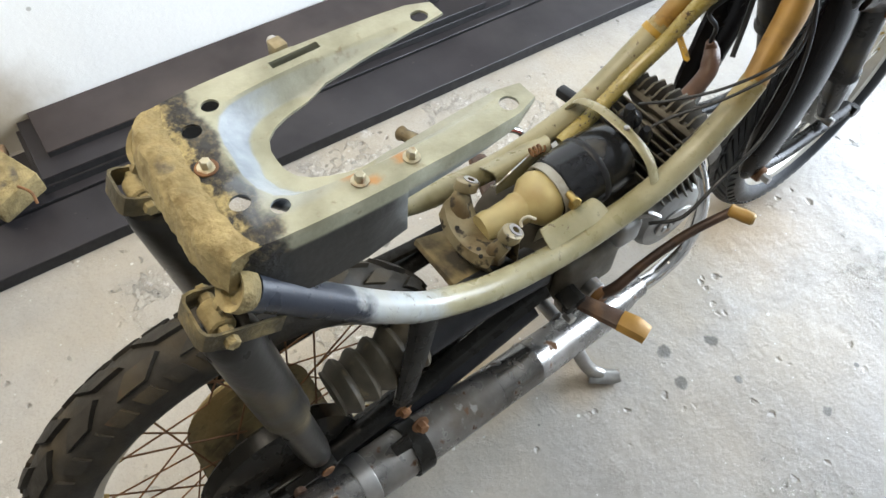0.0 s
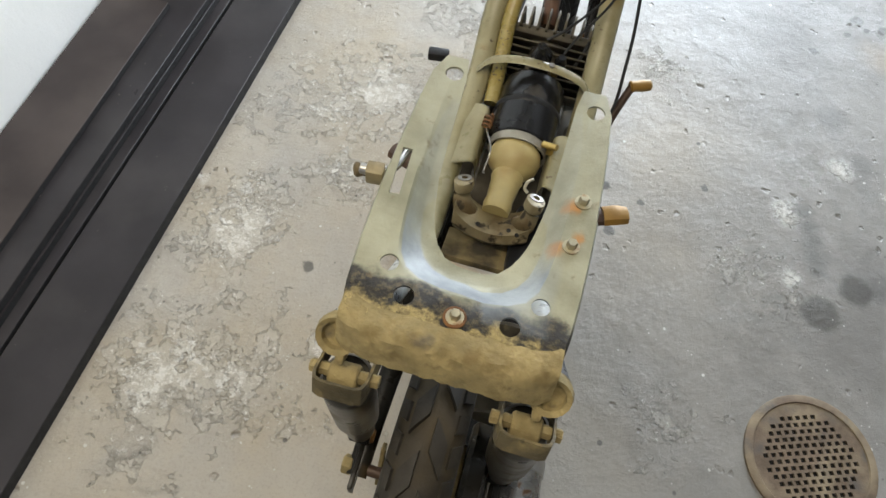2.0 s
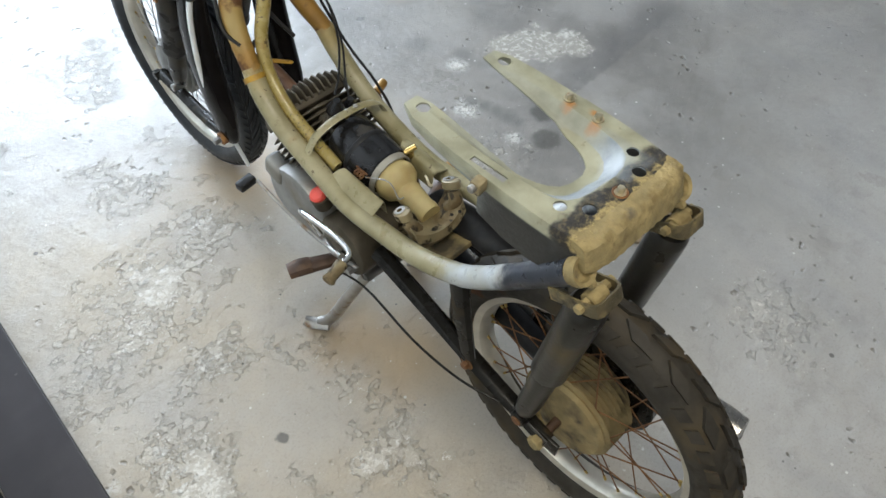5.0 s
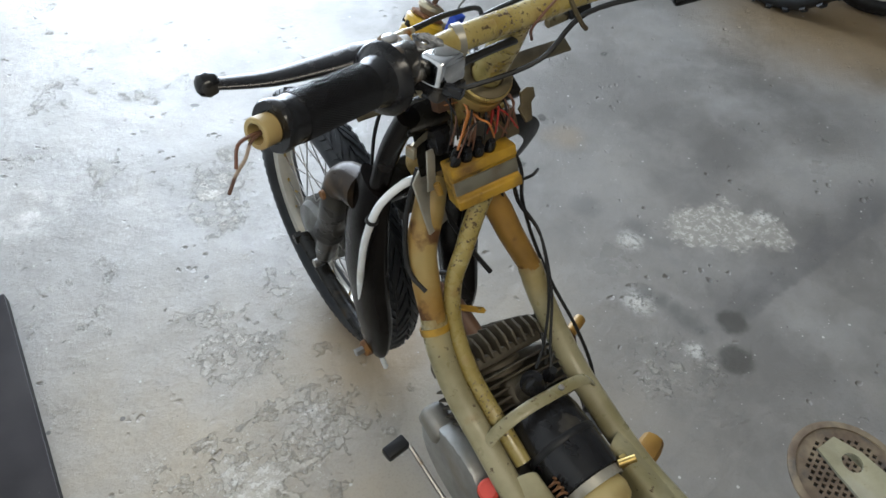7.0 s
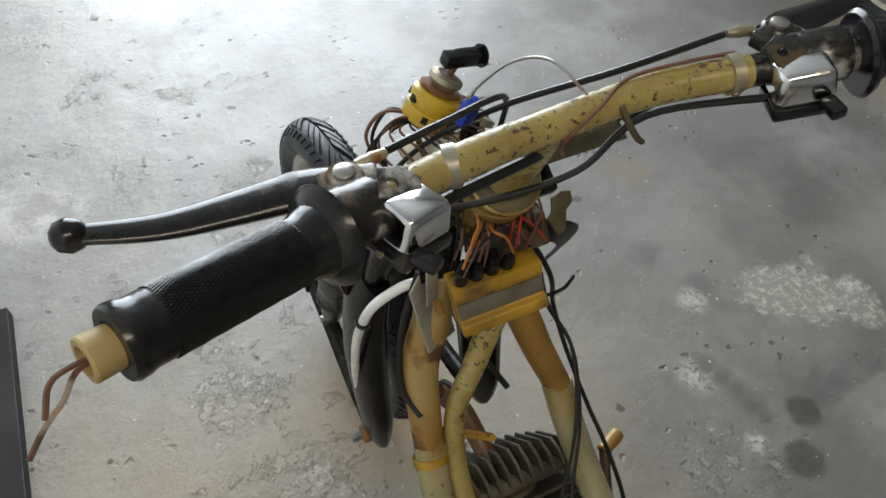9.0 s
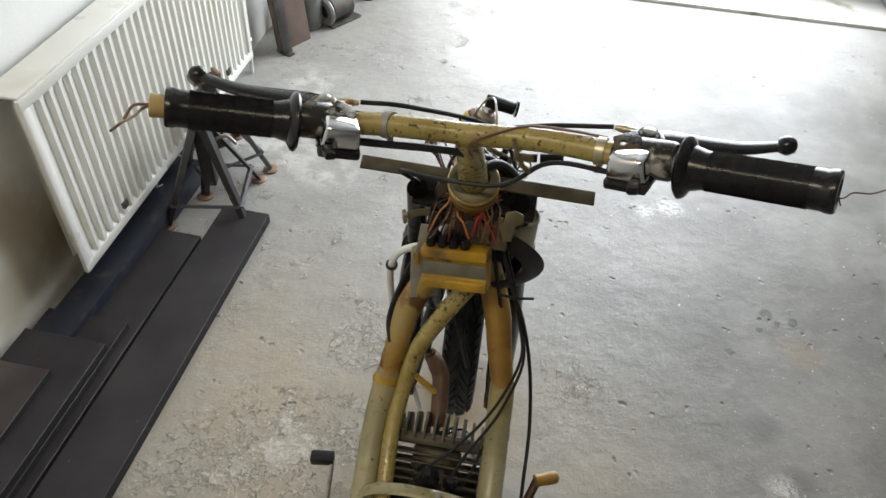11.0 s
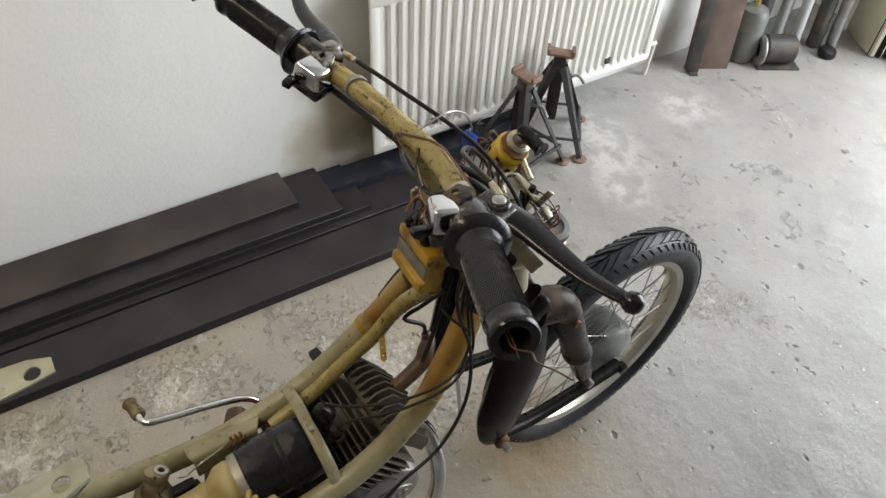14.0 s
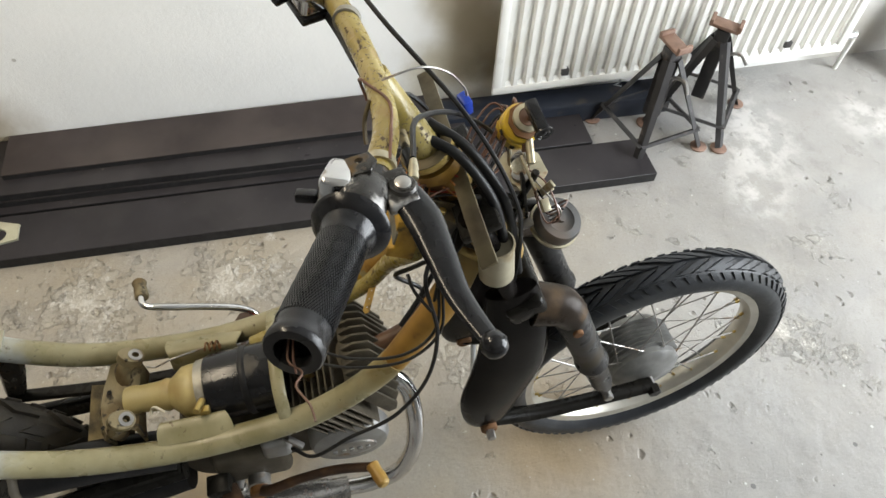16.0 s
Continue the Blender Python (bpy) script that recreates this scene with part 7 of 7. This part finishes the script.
for i in range(7):
    a = 2 * math.pi * i / 7
    q = SW + e1 * (0.0195 * math.cos(a)) + e2 * (0.0195 * math.sin(a)) - sa_ * (0.012 if i % 2 else 0.002)
    part("slot", block((0.006, 0.0055, 0.006), Matrix.Translation(q) @ Matrix((e1 * math.cos(a) + e2 * math.sin(a), e2 * math.cos(a) - e1 * math.sin(a), sa_)).transposed().to_4x4(), 0.0005), pit, isw, "dark slot in the switch body")
part("plate", extrude_outline([(0.020 * math.cos(2 * math.pi * i / 8), 0.017 * math.sin(2 * math.pi * i / 8)) for i in range(8)], 0.003, Matrix.Translation(SW + sa_ * 0.012) @ Matrix((e1, e2, sa_)).transposed().to_4x4(), bevel=0.0006), rust, isw, "rusty switch plate")
part("ring", lathe([(0.014, 0.010), (0.020, 0.015), (0.024, 0.015), (0.026, 0.010)], SW, sa_, 20, closed=True), zinc, isw, "tarnished lock ring")
part("core", rod(SW + sa_ * 0.012, SW + sa_ * 0.026, 0.0105), brownish, isw)
part("key_stem", rod(SW + sa_ * 0.02, SW + sa_ * 0.040 + V(0.008, 0.004, 0), 0.003), brownish, isw)
part("key_head", block((0.036, 0.012, 0.013), Matrix.Translation(SW + V(0.026, 0.004, 0.033)) @ pose(0, 0, 0, 8, 14, 6), 0.002), blackplastic, isw, "black key head")
kd = SW + V(0.0445, 0.006, 0.0285)
part("key_dial", lathe([(0, 0), (0, 0.010), (0.002, 0.010), (0.002, 0.008), (0.001, 0.0075), (0.002, 0.006), (0.002, 0.0045), (0.001, 0.004), (0.002, 0.0025), (0.002, 0)], kd, (0.96, 0.1, -0.2), 20), blackplastic, isw, "ringed black dial")
part("side_lug", rod(SW + V(0.018, 0.004, -0.004), SW + V(0.040, 0.002, -0.018), 0.0045), zinc, isw, "tarnished side lug")
part("lamp_plate", extrude_outline([(-0.030, -0.010), (-0.022, -0.022), (0.004, -0.024), (0.012, -0.018), (0.032, -0.016), (0.034, 0.006), (0.020, 0.012), (0.014, 0.022), (-0.012, 0.024), (-0.028, 0.012)], 0.0022, pose(-0.002, 0.816, 0.785, 10, 12, 15), bevel=0.0006), zinc, mp, "bent bright metal lamp plate")
part("holder", block((0.010, 0.004, 0.10), pose(0.030, 0.808, 0.770, 12, 6, 0), 0.001), blackpaint, mp)
blb = part("bulb", lathe([(0, 0), (0.003, 0.007), (0.010, 0.011), (0.020, 0.011), (0.028, 0.008), (0.034, 0.008), (0.034, 0)], (0.003, 0.806, 0.818), (0.0, 0.1, -1), 18), glassbulb, mp, "clear headlamp bulb")
part("bulb_base", lathe([(0, 0), (0, 0.010), (0.012, 0.0105), (0.014, 0.014), (0.017, 0.014), (0.017, 0)], (0.003, 0.8095, 0.786), (0, 0.1, -1), 18), steel, blb, "metal bulb base")
HX = V(0.30, 0.22, 0.93).normalized()
HN = V(0.036, 0.842, 0.722)
hn = part("horn", lathe([(0, 0), (0, 0.014), (0.004, 0.024), (0.012, 0.0275), (0.026, 0.0275), (0.030, 0.0255), (0.031, 0.017), (0.0295, 0.015), (0.0295, 0.006), (0.033, 0.005), (0.033, 0)], HN, HX, 32), darkmetal, mp, "round dark brown horn with a bright rim")
part("rim", lathe([(0.010, 0.0275), (0.010, 0.0300), (0.013, 0.0305), (0.015, 0.0300), (0.015, 0.0275)], HN, HX, 32, closed=True), zinc, hn, "bright folded rim")
part("horn_bracket", block((0.012, 0.05, 0.004), pose(0.036, 0.826, 0.742, 0, 0, 12), 0.001), steel, hn)
for i, mt in enumerate((wire_brown, steel, wire_black, wire_dark, wire_brown)):
    dx = 0.005 * i
    part("wire", tube([(0.008 + dx, 0.812, 0.800), (0.046 + dx, 0.822, 0.812 - 0.010 * i), (0.070 - dx, 0.832 + 0.004 * i, 0.785), (0.052 - dx, 0.836, 0.752)], 0.0011, 6, 5), mt, mp, "loose wire")
for p, s_, r_ in (((0.030, 0.806, 0.815), (0.040, 0.003, 0.008), (20, 30, 15)), ((0.048, 0.822, 0.808), (0.008, 0.003, 0.034), (10, 25, 30)), ((0.018, 0.822, 0.786), (0.046, 0.016, 0.002), (12, -8, 20)), ((-0.016, 0.800, 0.806), (0.006, 0.003, 0.040), (0, -18, 10)), ((0.060, 0.818, 0.795), (0.014, 0.009, 0.007), (0, 35, 10))):
    part("lamp_bracket", block(s_, pose(*p, *r_), 0.0006), zinc, mp, "bent tarnished lamp bracket")
for pts in ([(-0.006, 0.705, 0.872), (0.020, 0.742, 0.852), (0.046, 0.776, 0.800), (0.050, 0.795, 0.730), (0.045, 0.81, 0.66)], [(0.012, 0.700, 0.868), (0.034, 0.730, 0.856), (0.056, 0.760, 0.812), (0.062, 0.778, 0.745), (0.055, 0.79, 0.68)]):
    part("cable", tube(pts, 0.0055, 6, 10), wire_black, hb, "thick black cable loom")
part("lamp_strut", rod((0.020, 0.800, 0.742), (0.036, 0.812, 0.822), 0.0042), blackpaint, mp, "black lamp strut")
part("wire_loop", tube([(-0.010, 0.806, 0.835), (-0.045, 0.81, 0.850), (-0.062, 0.815, 0.825), (-0.050, 0.812, 0.790), (-0.030, 0.80, 0.770), (-0.02, 0.78, 0.76)], 0.0017, 7, 6), wire_brown, mp, "brown wire loop")
part("wire_loop", tube([(-0.012, 0.810, 0.828), (-0.038, 0.82, 0.842), (-0.055, 0.82, 0.810), (-0.04, 0.80, 0.78), (-0.02, 0.775, 0.76)], 0.0017, 7, 6), wire_black, mp, "black wire loop")
for i in range(5):
    part("wire_loop", tube([SW + V(-0.014, -0.008 + 0.004 * i, -0.012), SW + V(-0.034 - 0.004 * i, -0.004, -0.004 - 0.003 * i), SW + V(-0.050 - 0.003 * i, 0.002, -0.026 - 0.004 * i), SW + V(-0.044, -0.004, -0.052), SW + V(-0.020, -0.026, -0.072 - 0.003 * i)], 0.0012, 6, 5), (wire_brown, wire_black, wire_dark)[i % 3], mp, "brown wire loop")
    part("sleeve", rod(SW + V(-0.016, -0.008 + 0.004 * i, -0.011), SW + V(-0.030 - 0.003 * i, -0.005, -0.006 - 0.002 * i), 0.0024), blackplastic, isw, "black crimp sleeve")
part("cross_tube", tube([(0.05, 0.735, 0.805), (0.03, 0.78, 0.78), (0.01, 0.83, 0.735)], 0.008, 4, 10), blackpaint, mp)
part("white_hose", tube([(-0.040, 0.735, 0.702), (-0.062, 0.742, 0.696), (-0.088, 0.750, 0.670), (-0.100, 0.758, 0.630), (-0.103, 0.775, 0.565), (-0.100, 0.795, 0.46), (-0.086, 0.810, 0.34), (-0.066, 0.812, 0.26), (-0.051, 0.812, 0.185)], [0.0052, 0.0052, 0.0052, 0.0052, 0.005, 0.005, 0.0048, 0.0046, 0.0045], 7, 10), whitehose, mp, "white plastic hose hanging down")
part("hose_ring", lathe([(-0.002, 0.0056), (-0.002, 0.0085), (0.002, 0.0085), (0.002, 0.0056)], (-0.098, 0.756, 0.640), (-0.15, 0.2, -0.95), 16, closed=True), wire_black, mp)
# perforated yellow strap tied round the tube and inner tube
st2 = finish("strap", extrude_outline([(-0.040, -0.0045), (0.036, -0.0045), (0.040, 0.0), (0.036, 0.0045), (-0.040, 0.0045)], 0.0016, Matrix(), bevel=0.0), yellow)
cut = bmesh.new()
for i in range(6):
    rod((-0.030 + 0.012 * i, 0, -0.01), (-0.030 + 0.012 * i, 0, 0.01), 0.0013, seg=8, bm=cut)
part("perforated_strap", cut_holes(st2, cut), yellow, mp, "perforated yellow plastic strap", frame_of((-0.041, 0.6425, 0.5545), (-0.008, 0.627, 0.543)))
part("strap_loop", lathe([(-0.0045, 0.0175), (-0.0045, 0.0190), (0.0045, 0.0190), (0.0045, 0.0175)], (-0.0775, 0.637, 0.541), (0.10, 0.66, 0.74), 20, closed=True), yellow, mp, "yellow strap round the tube")


# ---- other motorcycles at the far side ----
knob = ((0.0, 0.0, 0.020, 0.016), (0.45, 0.0, 0.016, 0.018), (-0.45, 0.0, 0.016, 0.018), (0.95, 0.0, 0.012, 0.020), (-0.95, 0.0, 0.012, 0.020))
hub_s = ([(-0.05, 0.0), (-0.05, 0.015), (-0.04, 0.032), (-0.03, 0.034), (0.03, 0.034), (0.04, 0.032), (0.05, 0.015), (0.05, 0)], darkmetal, (0.03, 0.032))
P1, P2 = V(1.560, 2.375, 0.265), V(1.915, 1.500, 0.250)
tn = math.atan2(-(P1 - P2).x, (P1 - P2).y)
m2 = thing("motocross_bike", (1.79, 1.95, 0), "small motocross bike with knobbly tyres parked across the garage", "motorcycle", "parked motorcycles")
wheel(m2, "front_wheel", P1, 0.262, 0.205, 0.040, tyremat, hub_s, steel, "spoked wheel with a knobbly tyre", knob, True, tn, "dark hub")
wheel(m2, "rear_wheel", P2, 0.250, 0.185, 0.045, tyremat, hub_s, steel, "spoked wheel with a knobbly tyre", knob, True, tn, "dark hub")
fdir = (P1 - P2).normalized()
sdir = V(fdir.y, -fdir.x, 0).normalized()
for s_ in (1, -1):
    part("fork_leg", tube([P1 + sdir * 0.075 * s_, P1 + sdir * 0.075 * s_ - fdir * 0.10 + V(0, 0, 0.30), P1 + sdir * 0.06 * s_ - fdir * 0.20 + V(0, 0, 0.62)], 0.02, 3, 12), darkmetal, m2, "dark fork leg")
    part("swingarm", tube([P2 + sdir * 0.075 * s_, P2 + sdir * 0.05 * s_ + fdir * 0.36 + V(0, 0, 0.08)], 0.016, 1, 10), darkmetal, m2)
    part("frame_tube", tube([P2 + fdir * 0.36 + sdir * 0.06 * s_ + V(0, 0, 0.06), P2 + fdir * 0.55 + sdir * 0.06 * s_ + V(0, 0, 0.02), P1 - fdir * 0.24 + sdir * 0.03 * s_ + V(0, 0, 0.52)], 0.014, 5, 10), blackpaint, m2)
part("engine", block((0.16, 0.22, 0.20), Matrix.Translation(P2 + fdir * 0.47 + V(0, 0, 0.10)) @ Matrix.Rotation(tn, 4, 'Z'), 0.03, 3), darkmetal, m2, "dark engine block")
part("side_panel", block((0.10, 0.42, 0.12), Matrix.Translation(P2 + fdir * 0.30 + V(0, 0, 0.42)) @ Matrix.Rotation(tn, 4, 'Z'), 0.03, 3), yellow, m2, "yellow side panel")

m3 = thing("parked_moped", (2.25, 0.95, 0), "parked moped with ochre bodywork on a bare side stand", "motorcycle", "parked motorcycles")
P3 = V(2.20, 1.31, 0.255)
wheel(m3, "front_wheel", P3, 0.255, 0.200, 0.036, rubber, hub_s, steel, "spoked wheel with a dark tyre", chev, False, tn, "dark hub")
part("side_stand", tube([(1.815, 0.772, 0.010), (1.93, 0.80, 0.16), (2.06, 0.83, 0.33)], 0.0105, 3, 12), palegrey, m3, "bare metal side stand")
part("stand_foot", block((0.05, 0.03, 0.012), pose(1.812, 0.772, 0.006, 0, 0, 20), 0.003), palegrey, m3)
part("lower_fairing", block((0.22, 0.85, 0.22), Matrix.Translation((2.26, 0.80, 0.34)) @ Matrix.Rotation(tn, 4, 'Z'), 0.06, 4), ochre, m3, "ochre lower bodywork")
part("rear_wheel", lathe([(-0.04, 0.19), (-0.04, 0.225), (-0.02, 0.25), (0.02, 0.25), (0.04, 0.225), (0.04, 0.19)], (2.45, 0.36, 0.251), (math.cos(tn), math.sin(tn), 0), 40, closed=True), rubber, m3, "dark tyre")
